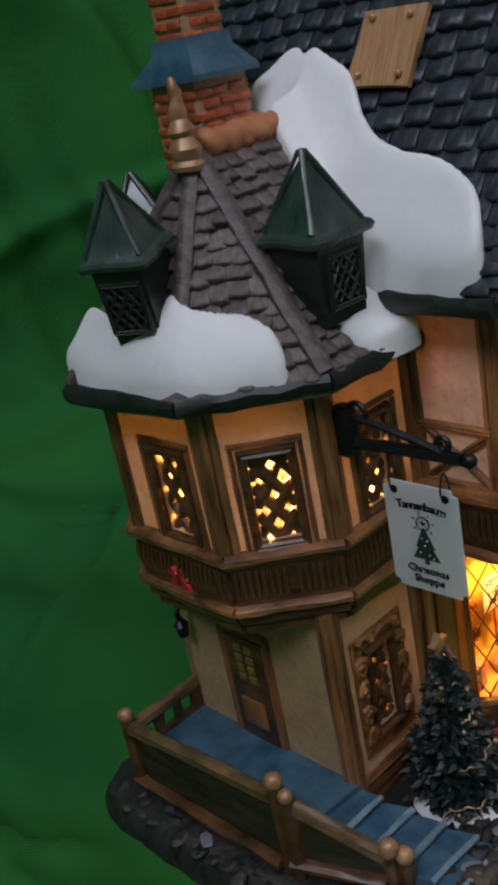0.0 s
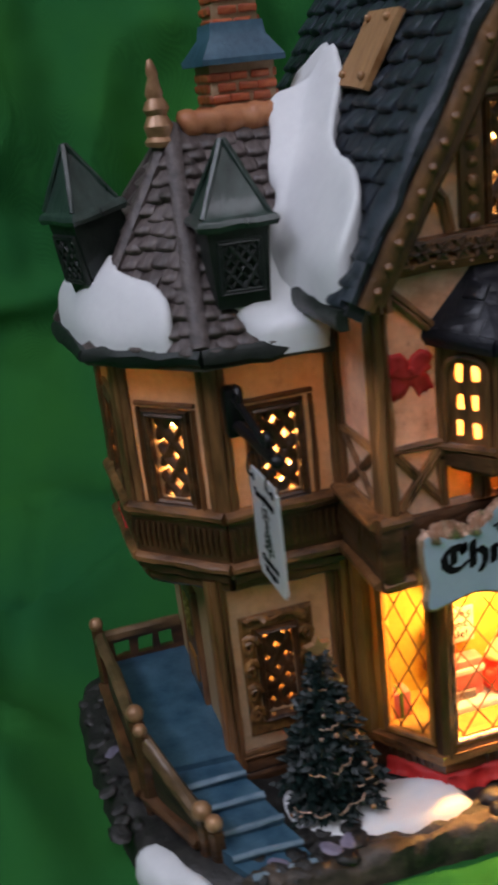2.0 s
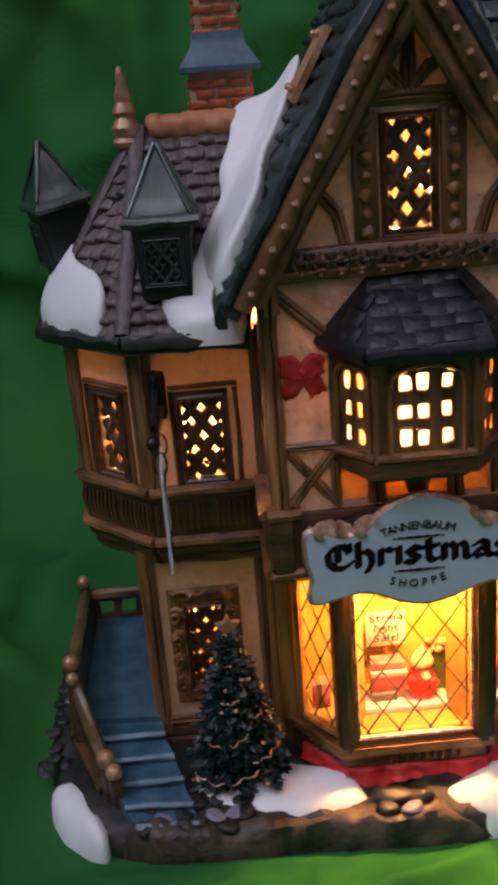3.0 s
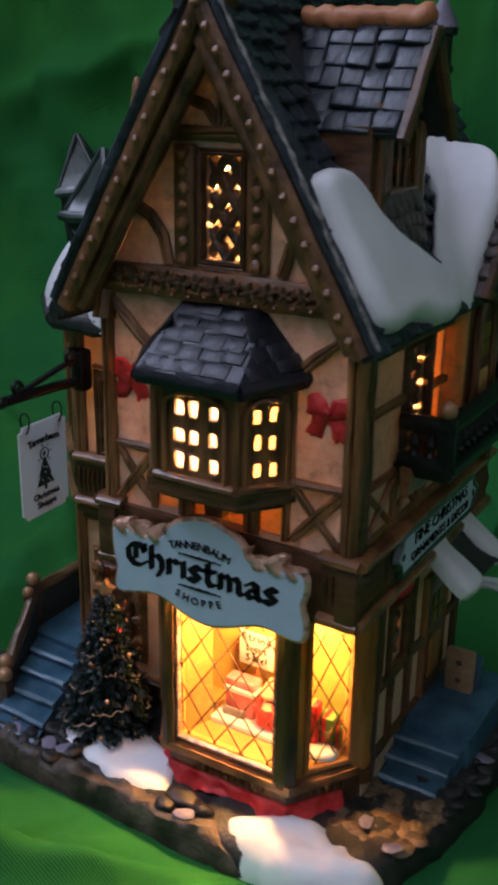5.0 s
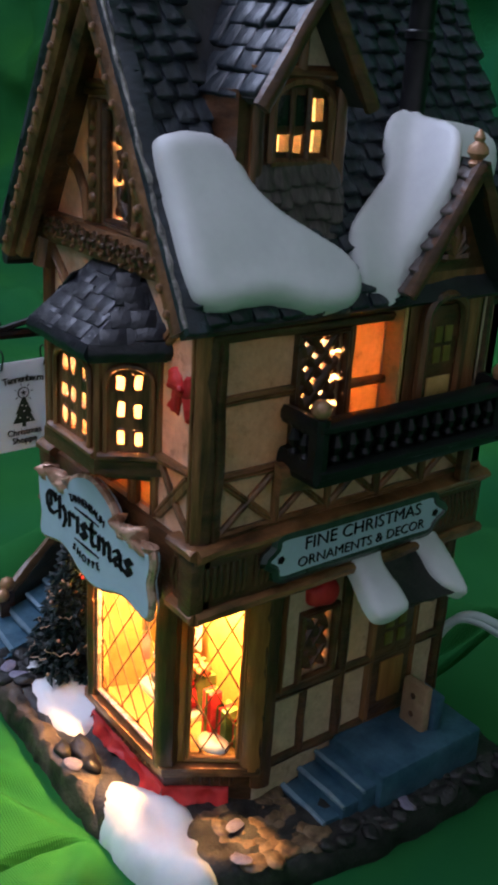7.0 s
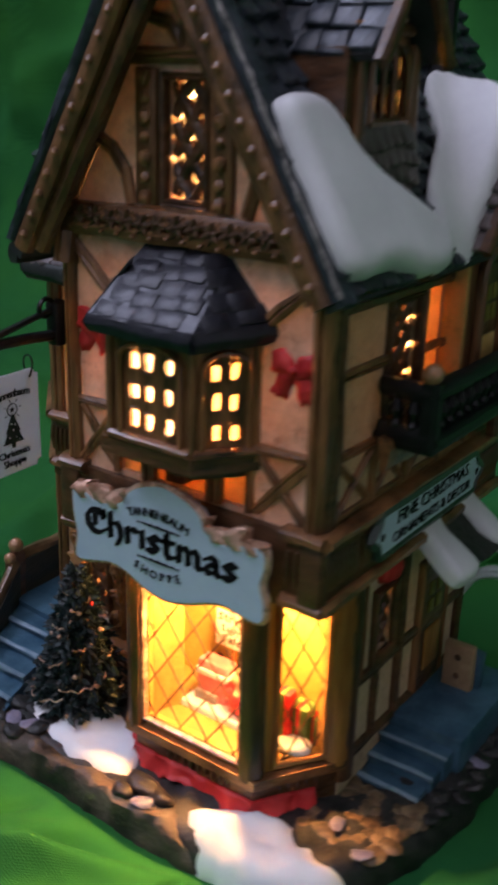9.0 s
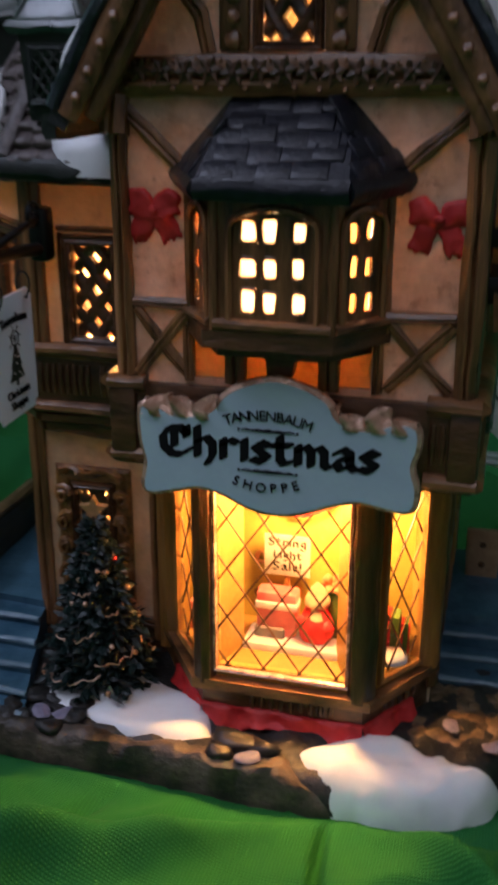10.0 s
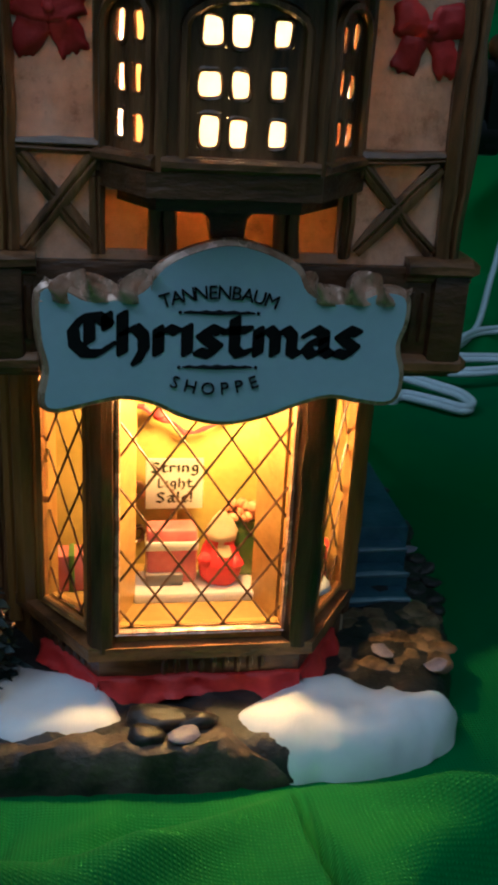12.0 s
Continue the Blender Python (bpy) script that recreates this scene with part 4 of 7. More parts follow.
# tower turret dormers
def turret_dormer(c, turn, h=2.0, rise=1.75, wide=1.0, lean=0.0):
    """A small green lantern dormer: sloping-backed box, flared pyramid roof, painted window."""
    m = Matrix.Translation(c) @ Matrix.Rotation(turn, 4, "Z") @ Matrix.Rotation(lean, 4, "X")
    bm = bmesh.new()
    w, d = 0.78 * wide, 0.85 * wide
    pts = [(-w * 0.86, -d * 0.8, 0), (w * 0.86, -d * 0.8, 0), (w, d * 1.6, 0.3), (-w, d * 1.6, 0.3), (-w, -d, h), (w, -d, h), (w, d, h), (-w, d, h)]
    solid([m @ V(*p) for p in pts], [(3, 2, 1, 0), (0, 1, 5, 4), (1, 2, 6, 5), (2, 3, 7, 6), (3, 0, 4, 7), (4, 5, 6, 7)], bm)
    body = part("dormer_body", rough(bm, 0.03, 2), COPPER_DARK, house, "dark green tower dormer")
    bm = bmesh.new()
    e, f = 0.98 * wide, 0.95 * wide
    rings = [(1.0, h - 0.06), (1.06, h + 0.06), (1.0, h + 0.16), (0.86, h + 0.24)]
    vs = [[bm.verts.new(m @ V(sx * e * k, sy * f * k, z)) for sx, sy in ((-1, -1), (1, -1), (1, 1), (-1, 1))] for k, z in rings]
    tip = bm.verts.new(m @ V(0, 0.0, h + rise))
    bm.faces.new(vs[0][::-1])
    for a, b in zip(vs, vs[1:]):
        for j in range(4):
            bm.faces.new((a[j], a[(j + 1) % 4], b[(j + 1) % 4], b[j]))
    for j in range(4):
        bm.faces.new((vs[-1][j], vs[-1][(j + 1) % 4], tip))
    bmesh.ops.subdivide_edges(bm, edges=bm.edges[:], cuts=3, use_grid_fill=True)
    roof = part("dormer_roof", rough(bm, 0.05, 2.2), COPPER, body, "green pyramid roof with raised hips")
    for sx, sy in ((-1, -1), (1, -1), (1, 1), (-1, 1)):
        part("hip", beam(m @ V(sx * 0.84 * wide, sy * 0.82 * wide, h + 0.24), m @ V(sx * 0.04, sy * 0.04, h + rise + 0.03), 0.13, 0.10, m.to_3x3() @ V(sx, sy, 1), 0.03), COPPER, body)
    f = m @ Matrix.Translation((0, -d * 0.94, h * 0.52)) @ Matrix.Rotation(radians(90), 4, "X")
    part("window_frame", ring_frame(f, -0.4, 0.4, -0.5, 0.5, 0.12, 0.1), COPPER_DARK, body)
    bm = lattice(f, -0.4, 0.4, -0.5, 0.5, 0.26, 0.34, 0.09, 0.08, 0.07)
    part("lattice", bm, COPPER_DARK, body)
    return body


turret_dormer((-5.42, 2.3, 14.4), radians(-4), 1.85, 1.82, 0.92)
turret_dormer((-8.15, 5.22, 14.62), radians(-66), 2.0, 1.66, 0.8, radians(8))
turret_dormer((-5.7, 7.6, 14.6), radians(-135), 1.75, 1.5, 0.8, radians(4))

# gable trim
BEAD = finish(rough(ball((0, 0, 0), 0.11, None, 8, (1, 0.7, 1)), 0.03, 6), "bead", TIMBER_H)
for sx, x0, z0 in ((1, 4.53, 14.66), (-1, -4.05, 14.80)):
    a, b = V(x0, -1.42, z0), V(0.2, -1.42, 22.05)
    n = V(sx * 1.7, 0, 1).normalized()
    part("barge_board", beam(a - n * 0.35, b - n * 0.35, 0.42, 0.28, (0, -1, 0), 0.05), BARGE, house, "brown barge board with bead nails")
    board = house.children[-1]
    part("verge_tiles", beam(a + n * 0.02 + V(0, 0.1, 0), b + n * 0.02 + V(0, 0.1, 0), 0.34, 0.45, (0, -1, 0), 0.12), SLATE, house)
    part("inner_board", beam(a - n * 0.72 + V(0, 0.22, 0.2), b - n * 0.72 + V(0, 0.22, -0.2), 0.36, 0.3, (0, -1, 0), 0.05), BARGE, board)
    # pale mottled strip, along the right verge only
    if sx == 1:
        part("worn_edge", rough(tube([a.lerp(b, i / 40) + n * 0.17 + V(0, -0.12, 0) for i in range(41)], [0.05 + 0.02 * math.sin(i * 2.3) for i in range(41)], 6), 0.05, 3), PALE_EDGE, board, "pale uneven roof edge")
    for i in range(15):
        piece("bead", BEAD, board, Matrix.Translation(a.lerp(b, 0.05 + i * 0.063) - n * 0.37 + V(0, -0.15, 0)))
    # soffit closes the overhang
    part("soffit", slab([a - n * 0.45 + V(0, 0, 0), a - n * 0.45 + V(0, 1.0, 0), b - n * 0.45 + V(0, 1.0, 0), b - n * 0.45 + V(0, 0, 0)], 0.05, cuts=2), DARK, house)


def timber(p, q, w=0.36, d=0.22, out=(0, -1, 0), mat=None, label=""):
    """One painted timber on the walls."""
    p, q = V(*p), V(*q)
    mat = mat or (TIMBER if abs((q - p).normalized().z) > 0.6 else TIMBER_H)
    return part("timber", beam(p, q, w, d, out, 0.07, None, p.x + q.z, 0.3, 0.28), mat, house, label)


def curve_timber(pts, w=0.24, d=0.18, out=(0, -1, 0)):
    pts = [V(*p) for p in pts]
    bm = bmesh.new()
    for a, b in zip(pts, pts[1:]):
        beam(a, b + (b - a) * 0.12, w, d, out, 0.03, bm, a.x, 0.3, 0.3)
    return part("curved_brace", bm, TIMBER, house)


G = -0.46  # face of the gable timbers
beam_carved = timber((-3.35, G - 0.1, 15.35), (3.7, G - 0.1, 15.35), 0.72, 0.42, label="carved floral beam under the gable")
KNOB = finish(rough(ball((0, 0, 0), 0.11, None, 8), 0.03, 5), "knob", TIMBER_H)


def flower_mesh():
    """A carved flower: six pointed petals in low relief round a raised eye."""
    bm = bmesh.new()
    mid = bm.verts.new((0, 0, 0.05))
    ring = [bm.verts.new((r * math.cos(k * math.pi / 6), r * math.sin(k * math.pi / 6), z)) for k, (r, z) in enumerate([(0.24, 0.03), (0.15, 0.0)] * 6)]
    low = [bm.verts.new((v.co.x * 1.08, v.co.y * 1.08, -0.05)) for v in ring]
    for k in range(12):
        bm.faces.new((mid, ring[k], ring[(k + 1) % 12]))
        bm.faces.new((ring[k], low[k], low[(k + 1) % 12], ring[(k + 1) % 12]))
    ball((0, 0, 0.06), 0.07, bm, 6)
    return finish(rough(bm, 0.02, 6), "carved_flower", DARK, 30)


FLOWER = flower_mesh()
rnd = random.Random(5)
for i in range(15):
    m = frame_of((-3.05 + i * 0.46, G - 0.34, 15.42 + rnd.uniform(-0.03, 0.03)), (1, 0, 0), (0, 0, 1))
    piece("carved_flower", FLOWER, beam_carved, m @ Matrix.Rotation(rnd.uniform(0, 1), 4, "Z") @ Matrix.Scale(rnd.uniform(0.85, 1.1), 4))
    piece("bead", KNOB, beam_carved, Matrix.Translation((-2.83 + i * 0.46, G - 0.33, 15.14 + rnd.uniform(-0.03, 0.03))) @ Matrix.Scale(0.6, 4))
    piece("bead", KNOB, beam_carved, Matrix.Translation((-2.83 + i * 0.46, G - 0.33, 15.62 + rnd.uniform(-0.03, 0.03))) @ Matrix.Scale(0.42, 4))
timber((-1.5, G, 18.75), (1.85, G, 18.75), 0.34, 0.25)
timber((0.2, G, 18.8), (0.2, G, 21.2), 0.3, 0.22)
curve_timber([(0.1, G, 18.95), (-0.25, G, 19.35), (-0.75, G, 19.5)], 0.24)
curve_timber([(0.3, G, 18.95), (0.65, G, 19.35), (1.1, G, 19.5)], 0.24)
curve_timber([(-1.3, G, 15.75), (-1.45, G, 16.4), (-1.8, G, 16.85), (-2.3, G, 17.1)], 0.28)
curve_timber([(1.75, G, 15.75), (1.95, G, 16.4), (2.3, G, 16.85), (2.75, G, 17.1)], 0.28)
# carved panels either side of the attic window
for x in (-0.80, 1.16):
    panel = part("carved_panel", (lambda b: box(b, (x, G - 0.02, 17.15), (0.56, 0.2, 2.75), None, 0.05))(bmesh.new()), TIMBER, house, "panel of carved rosettes")
    for i in range(7):
        k = 1.3 if i % 2 else 1.75
        piece("rosette", KNOB, panel, Matrix.Translation((x, G - 0.12, 15.95 + i * 0.4)) @ Matrix.Rotation(i * 1.1, 4, "Y") @ Matrix.Diagonal((k, k * 0.7, k, 1)))


def lattice_window(m, w0, w1, h0, h1, pitch=0.44, tall=0.62, fw=0.2, depth=0.16, bar=0.29):
    """A framed window with a moulded diamond lattice in a real opening."""
    fr = part("window_frame", ring_frame(m, w0, w1, h0, h1, fw, depth), DARK, house, "brown window with a diamond lattice, lit from inside")
    part("lattice", rough(lattice(m, w0, w1, h0, h1, pitch, tall, bar), 0.06, 4), DARK, fr)
    return fr


FRONT_ATTIC = frame_of((0, -0.4, 0), (1, 0, 0), (0, 0, 1))
lattice_window(FRONT_ATTIC, -0.30, 0.68, 15.95, 18.3, 0.56, 0.80, 0.16, 0.16, 0.26)
for p0, p1, u0, u1 in ((TOWER[1], TOWER[2], 1.45, 2.5), (TOWER[2], TOWER[3], 0.9, 1.85), (TOWER[3], TOWER[4], 1.02, 2.02)):
    m, w = wall_frame(p0, p1)
    lattice_window(m, u0, u1, 9.5, 11.7, 0.54, 0.76, 0.22, 0.16, 0.27)
m, w = wall_frame((-7.0, 2.45), (-3.55, 2.45))
ornate = lattice_window(m, 1.15, 2.05, 2.9, 5.45, 0.5, 0.68, 0.14, 0.2)
surround = part("carved_surround", rough(ring_frame(m, 0.98, 2.22, 2.72, 5.62, 0.40, 0.12), 0.05, 2.5), CARVED, ornate, "carved golden-brown scrollwork surround")
for sx, sg in ((0.78, 1), (2.42, -1)):
    for k in range(4):
        cy = 3.0 + k * 0.74
        curl = [m @ V(sx + sg * (0.04 + 0.17 * math.exp(-i * 0.14)) * math.cos(i * 0.75), cy + (0.06 + 0.25 * math.exp(-i * 0.14)) * math.sin(i * 0.75), 0.13 + 0.006 * i) for i in range(13)]
        part("scroll", rough(tube(curl, [0.095 - 0.004 * i for i in range(13)], 7), 0.08, 3), CARVED, surround)
crest = [m @ V(0.8 + i * 0.16, 5.86 + 0.10 * math.sin(i * 1.1), 0.12) for i in range(11)]
part("crest", rough(tube(crest, [0.09 + 0.05 * (i % 3 == 0) for i in range(11)], 7), 0.08, 3), CARVED, surround)
m, w = wall_frame((3.85, -0.45), (3.85, 8.7))
lattice_window(m, 2.45, 3.75, 11.6, 13.9, 0.5, 0.62, 0.16)
m, w = wall_frame((3.4, 1.95), (3.4, 8.7))
lattice_window(m, 1.3, 2.3, 4.35, 6.2, 0.44, 0.6, 0.16)

# corner posts and braces, front
for x, w in ((-3.12, 0.36), (3.78, 0.46)):
    timber((x, -0.56, 9.5), (x, -0.56, 14.9), w, 0.34, label="hewn corner post")
    timber((x, -0.75, 14.3), (x, -0.62, 15.0), 0.5, 0.5)
F = -0.56
for x0, x1 in ((-2.95, -1.75), (2.2, 3.55)):
    timber((x0, F, 11.02), (x1, F, 11.02), 0.22, 0.16)
    timber((x0 + 0.05, F, 9.55), (x1 - 0.05, F, 10.9), 0.24, 0.15)
    timber((x0 + 0.05, F + 0.02, 10.9), (x1 - 0.05, F + 0.02, 9.55), 0.22, 0.14)
timber((-1.78, F, 9.45), (-1.78, F, 10.6), 0.2, 0.16)
timber((2.08, F, 9.45), (2.08, F, 10.6), 0.2, 0.16)
timber((-0.8, F, 9.45), (-0.8, F, 10.5), 0.42, 0.2)
timber((1.12, F, 9.45), (1.12, F, 10.5), 0.42, 0.2)
timber((-2.98, F, 14.75), (-1.9, F, 13.75), 0.26, 0.16)
timber((3.55, F, 14.75), (2.4, F, 13.75), 0.26, 0.16)

# band between the storeys
FLUTE = finish(tube([(0, -0.42, 0), (0, 0, 0.05), (0, 0.4, 0)], [0.05, 0.075, 0.05], 6), "flute", DARK)


def band(p0, p1, z0, z1, proud, flutes=True, mat=None):
    """A boarded jetty band with mouldings and fluted panels."""
    m, w = wall_frame(p0, p1)
    n = m.to_3x3() @ V(0, 0, 1)
    ob = part("jetty_band", (lambda b: box(b, (w / 2, (z0 + z1) / 2, proud / 2 - 0.15), (w, z1 - z0, proud + 0.3), m, 0.05))(bmesh.new()), DARK, house, "dark boarded band between the storeys")
    for z, h, d in ((z1, 0.3, 0.42), (z0, 0.3, 0.36), ((z0 + z1) / 2 + 0.45 * (z1 - z0) - 0.1, 0.12, 0.16)):
        part("moulding", beam(m @ V(-0.05, z, proud), m @ V(w + 0.05, z, proud), h, d, n, 0.05), TIMBER_H, ob)
    if flutes:
        k = max(2, int(w / 0.17))
        for i in range(k):
            u = (i + 0.5) * w / k
            if (i % 9) != 8:
                piece("flute", FLUTE, ob, m @ Matrix.Translation((u, (z0 + z1) / 2, proud)) @ Matrix.Diagonal((1, (z1 - z0) / 1.6, 1, 1)))
    return ob


band((-3.45, -0.55), (-2.75, -0.55), 7.75, 9.35, 0.12)
band((3.15, -0.55), (4.1, -0.55), 7.75, 9.35, 0.12)
part("jetty_band", box(bmesh.new(), (0.2, -0.5, 8.5), (6.2, 0.3, 1.7), None, 0.05), DARK, house)
band((4.0, -0.65), (4.0, 8.7), 7.75, 9.35, 0.1)
band((-3.4, 1.9), (-3.4, -0.6), 7.75, 9.35, 0.1)
for a, b in zip(TOWER, TOWER[1:]):
    band(a, b, 7.75, 9.2, 0.12)
# brackets under the band
for x in (-3.2, 3.85):
    part("bracket", rough(box(bmesh.new(), (x, -0.62, 8.45), (0.62, 0.42, 1.75), None, 0.12), 0.04, 2), DARK, house)
# corbel under the tower
for a, b in zip(TOWER[1:], TOWER[2:]):
    a, b = V(*a, 0), V(*b, 0)
    c = V(-6.0, 5.0, 0)
    for k, z in ((0.96, 7.45), (0.9, 7.1)):
        p, q = c + (a - c) * k, c + (b - c) * k
        part("corbel", beam(p + V(0, 0, z), q + V(0, 0, z), 0.42, 0.5, (b - a).cross(V(0, 0, 1)), 0.1), DARK, house)

# tower timbers
def wall_timber(p0, p1, u, z0, z1, w=0.34, out=0.06, mat=None):
    m, _ = wall_frame(p0, p1)
    return part("timber", beam(m @ V(u, z0, out), m @ V(u, z1, out), w, 0.2, m.to_3x3() @ V(0, 0, 1), 0.04, None, u, 0.3, 0.3), mat or TIMBER, house)


def wall_rail(p0, p1, u0, u1, z, w=0.22, out=0.05, mat=None):
    m, _ = wall_frame(p0, p1)
    return part("timber", beam(m @ V(u0, z, out), m @ V(u1, z, out), w, 0.18, m.to_3x3() @ V(0, 0, 1), 0.03, None, z, 0.3, 0.3), mat or TIMBER_H, house)


for i in (1, 2, 3):
    a, b = TOWER[i], TOWER[i + 1]
    w = (V(*b) - V(*a)).length
    wall_timber(a, b, 0.14, 9.2, 13.2, 0.4)
    wall_timber(a, b, w - 0.14, 9.2, 13.2, 0.4)
    u0, u1 = ((1.45, 2.5), (0.9, 1.85), (1.1, 2.1))[i - 1]
    for u in (u0 - 0.34, u1 + 0.34):
        wall_timber(a, b, u, 9.25, 11.95, 0.12, 0.02)
    wall_rail(a, b, u0 - 0.4, u1 + 0.4, 12.05, 0.12, 0.02)
    wall_rail(a, b, 0.1, w - 0.1, 13.12, 0.2, 0.06, DARK)
# lower tower
LOWF, LOWL = ((-7.0, 2.45), (-3.55, 2.45)), ((-7.0, 8.7), (-7.0, 2.45))
for u, wd in ((0.16, 0.36), (3.3, 0.34)):
    wall_timber(*LOWF, u, 1.3, 7.3, wd)
wall_rail(*LOWF, 0.0, 3.45, 1.75, 0.3)
wall_rail(*LOWF, 0.0, 3.45, 1.2, 0.7, 0.03, DARK)
wall_timber(*LOWL, 6.1, 1.3, 7.3, 0.36)
# tower door
m, w = wall_frame(*LOWL)
door = part("door", box(bmesh.new(), (2.9, 3.7, 0.02), (1.5, 3.5, 0.25), m, 0.05), DARK, house, "brown panelled tower door with its lit grid painted yellow")
part("door_frame", ring_frame(m, 2.15, 3.65, 2.0, 5.5, 0.24, 0.16), TIMBER, door)
bm = bmesh.new()
for i in range(2):
    for k in range(4):
        box(bm, (2.7 + i * 0.42, 4.15 + k * 0.33, 0.17), (0.26, 0.22, 0.06), m, 0.03)
# opaque panes; their dim glow is put into the olive-yellow colour
part("door_panes", bm, YELLOW, door, "small olive-yellow panes")
part("door_panel", box(bmesh.new(), (2.9, 2.95, 0.16), (0.9, 0.9, 0.1), m, 0.06), OAK, door)
lantern = part("lantern_bracket", tube([m @ V(0.7, 5.9, 0.05), m @ V(0.7, 6.05, 0.3), m @ V(0.7, 5.8, 0.5), m @ V(0.7, 5.4, 0.42)], 0.09, 6), IRON, house, "black iron lantern on the tower wall")
part("lantern", lathe([(0.05, 0), (0.17, 0.08), (0.2, 0.4), (0.24, 0.46), (0.06, 0.66)], m @ V(0.7, 4.9, 0.42), 8), IRON, lantern)

# side timbers, upper right
SU = ((3.85, -0.45), (3.85, 8.7))
wall_timber(*SU, 0.2, 9.4, 14.5, 0.52, 0.1, DARK)
wall_rail(*SU, 0.0, 9.1, 14.3, 0.45, 0.14, DARK)
wall_rail(*SU, 0.4, 2.3, 12.75, 0.22)
wall_rail(*SU, 3.95, 5.2, 12.6, 0.2)
wall_rail(*SU, 0.4, 9.1, 10.95, 0.24)
wall_rail(*SU, 0.4, 9.1, 9.55, 0.2)
m, _ = wall_frame(*SU)
n = V(1, 0, 0)
for u in (0.5, 2.1, 3.7, 5.3, 6.9):
    part("brace", beam(m @ V(u, 9.6, 0.05), m @ V(u + 1.5, 10.85, 0.05), 0.18, 0.14, n, 0.03, None, 0.0, 0.3, 0.3), TIMBER, house)
    part("brace", beam(m @ V(u + 1.5, 9.6, 0.04), m @ V(u, 10.85, 0.04), 0.18, 0.14, n, 0.03, None, 0.0, 0.3, 0.3), TIMBER, house)
for u in (2.05, 3.65, 5.25, 6.85):
    wall_timber(*SU, u, 9.55, 10.95, 0.18)
wall_timber(*SU, 3.92, 11.2, 14.2, 0.2)
# lower right timbers
SL = ((3.4, 1.95), (3.4, 8.7))
for u, wd in ((0.15, 0.6), (2.75, 0.3), (6.6, 0.35), (1.45, 0.18)):
    wall_timber(*SL, u, 2.0, 7.4 if wd > 0.25 else 4.0, wd, 0.08, DARK)
for z in (1.95, 4.05, 7.2):
    wall_rail(*SL, 0.0, 6.7, z, 0.26, 0.08, DARK)
wall_timber(*SL, 0.62, 4.1, 7.2, 0.12)
# side door under the awning
m, _ = wall_frame(*SL)
sdoor = part("door", box(bmesh.new(), (4.65, 3.9, 0.02), (1.5, 3.9, 0.25), m, 0.06), DARK, house, "dark brown side door with small panes")
part("door_frame", ring_frame(m, 3.95, 5.35, 2.0, 5.9, 0.22, 0.18), TIMBER, sdoor)
bm = bmesh.new()
for i in range(2):
    for k in range(2):
        box(bm, (4.4 + i * 0.48, 4.6 + k * 0.55, 0.17), (0.3, 0.4, 0.06), m, 0.03)
part("door_panes", bm, YELLOW, sdoor, "small olive-yellow panes")
part("door_panel", box(bmesh.new(), (4.65, 3.2, 0.16), (0.9, 1.3, 0.1), m, 0.06), OAK, sdoor)
# red wreath over the lower window
bm = drift(m @ Matrix.Translation((1.8, 6.75, 0.0)), [(-0.5, 0.1), (-0.35, 0.35), (0.3, 0.38), (0.55, 0.1), (0.4, -0.3), (0.0, -0.4), (-0.4, -0.25)], 0.3, 0.3, None, 0.09, 0.1)
tagged(part("ribbon_swag", rough(bm, 0.06, 3), RED, None), "red ribbon swag over the side window", "ribbon")

# braces on the short wall between tower and gable
SG = ((-3.27, 2.0), (-3.27, -0.45))
m, _ = wall_frame(*SG)
wall_rail(*SG, 0.1, 2.3, 11.02, 0.22)
wall_rail(*SG, 0.1, 2.3, 9.5, 0.2)
wall_timber(*SG, 0.18, 9.3, 13.6, 0.34)
wall_timber(*SG, 2.3, 9.3, 14.7, 0.34, 0.03)
for za, zb in ((9.6, 10.9), (10.9, 9.6)):
    part("brace", beam(m @ V(0.4, za, 0.05), m @ V(2.2, zb, 0.05 + 0.01 * (za > zb)), 0.2, 0.14, (-1, 0, 0), 0.03, None, 0.0, 0.3, 0.3), TIMBER, house)


# ---- display window bay ----
CORNERS = [(-3.15, 1.85), (-1.74, 0.02), (2.0, 0.02), (3.3, 1.9)]
SILL = [(-3.45, 1.95), (-1.98, -0.22), (2.24, -0.22), (3.6, 1.95)]
part("sill", rough(prism([*SILL, (3.4, 2.4), (-3.3, 2.4)], Matrix.Translation((0, 0, 2.04)), 0.26), 0.04, 1.2), TIMBER_H, house, "golden-brown display window sill")
part("plinth", rough(prism([(-3.2, 1.95), (-1.8, 0.0), (2.05, 0.0), (3.35, 1.95), (3.3, 2.4), (-3.2, 2.4)], Matrix.Translation((0, 0, 1.72)), 0.95), 0.03, 1.5), DARK, house, "dark fluted plinth under the display window")
plinth = house.children[-1]
for a, b in zip(CORNERS, CORNERS[1:]):
    m, w = wall_frame(a, b)
    k = int(w / 0.23)
    for i in range(1, k):
        if abs(i / k - 0.55) < 0.3:
            piece("flute", FLUTE, plinth, m @ Matrix.Translation((i * w / k, 1.5 + 0.03 * math.sin(i * 2.1), 0.02)) @ Matrix.Diagonal((1, 0.42 + 0.06 * math.sin(i * 3.7), 1, 1)))
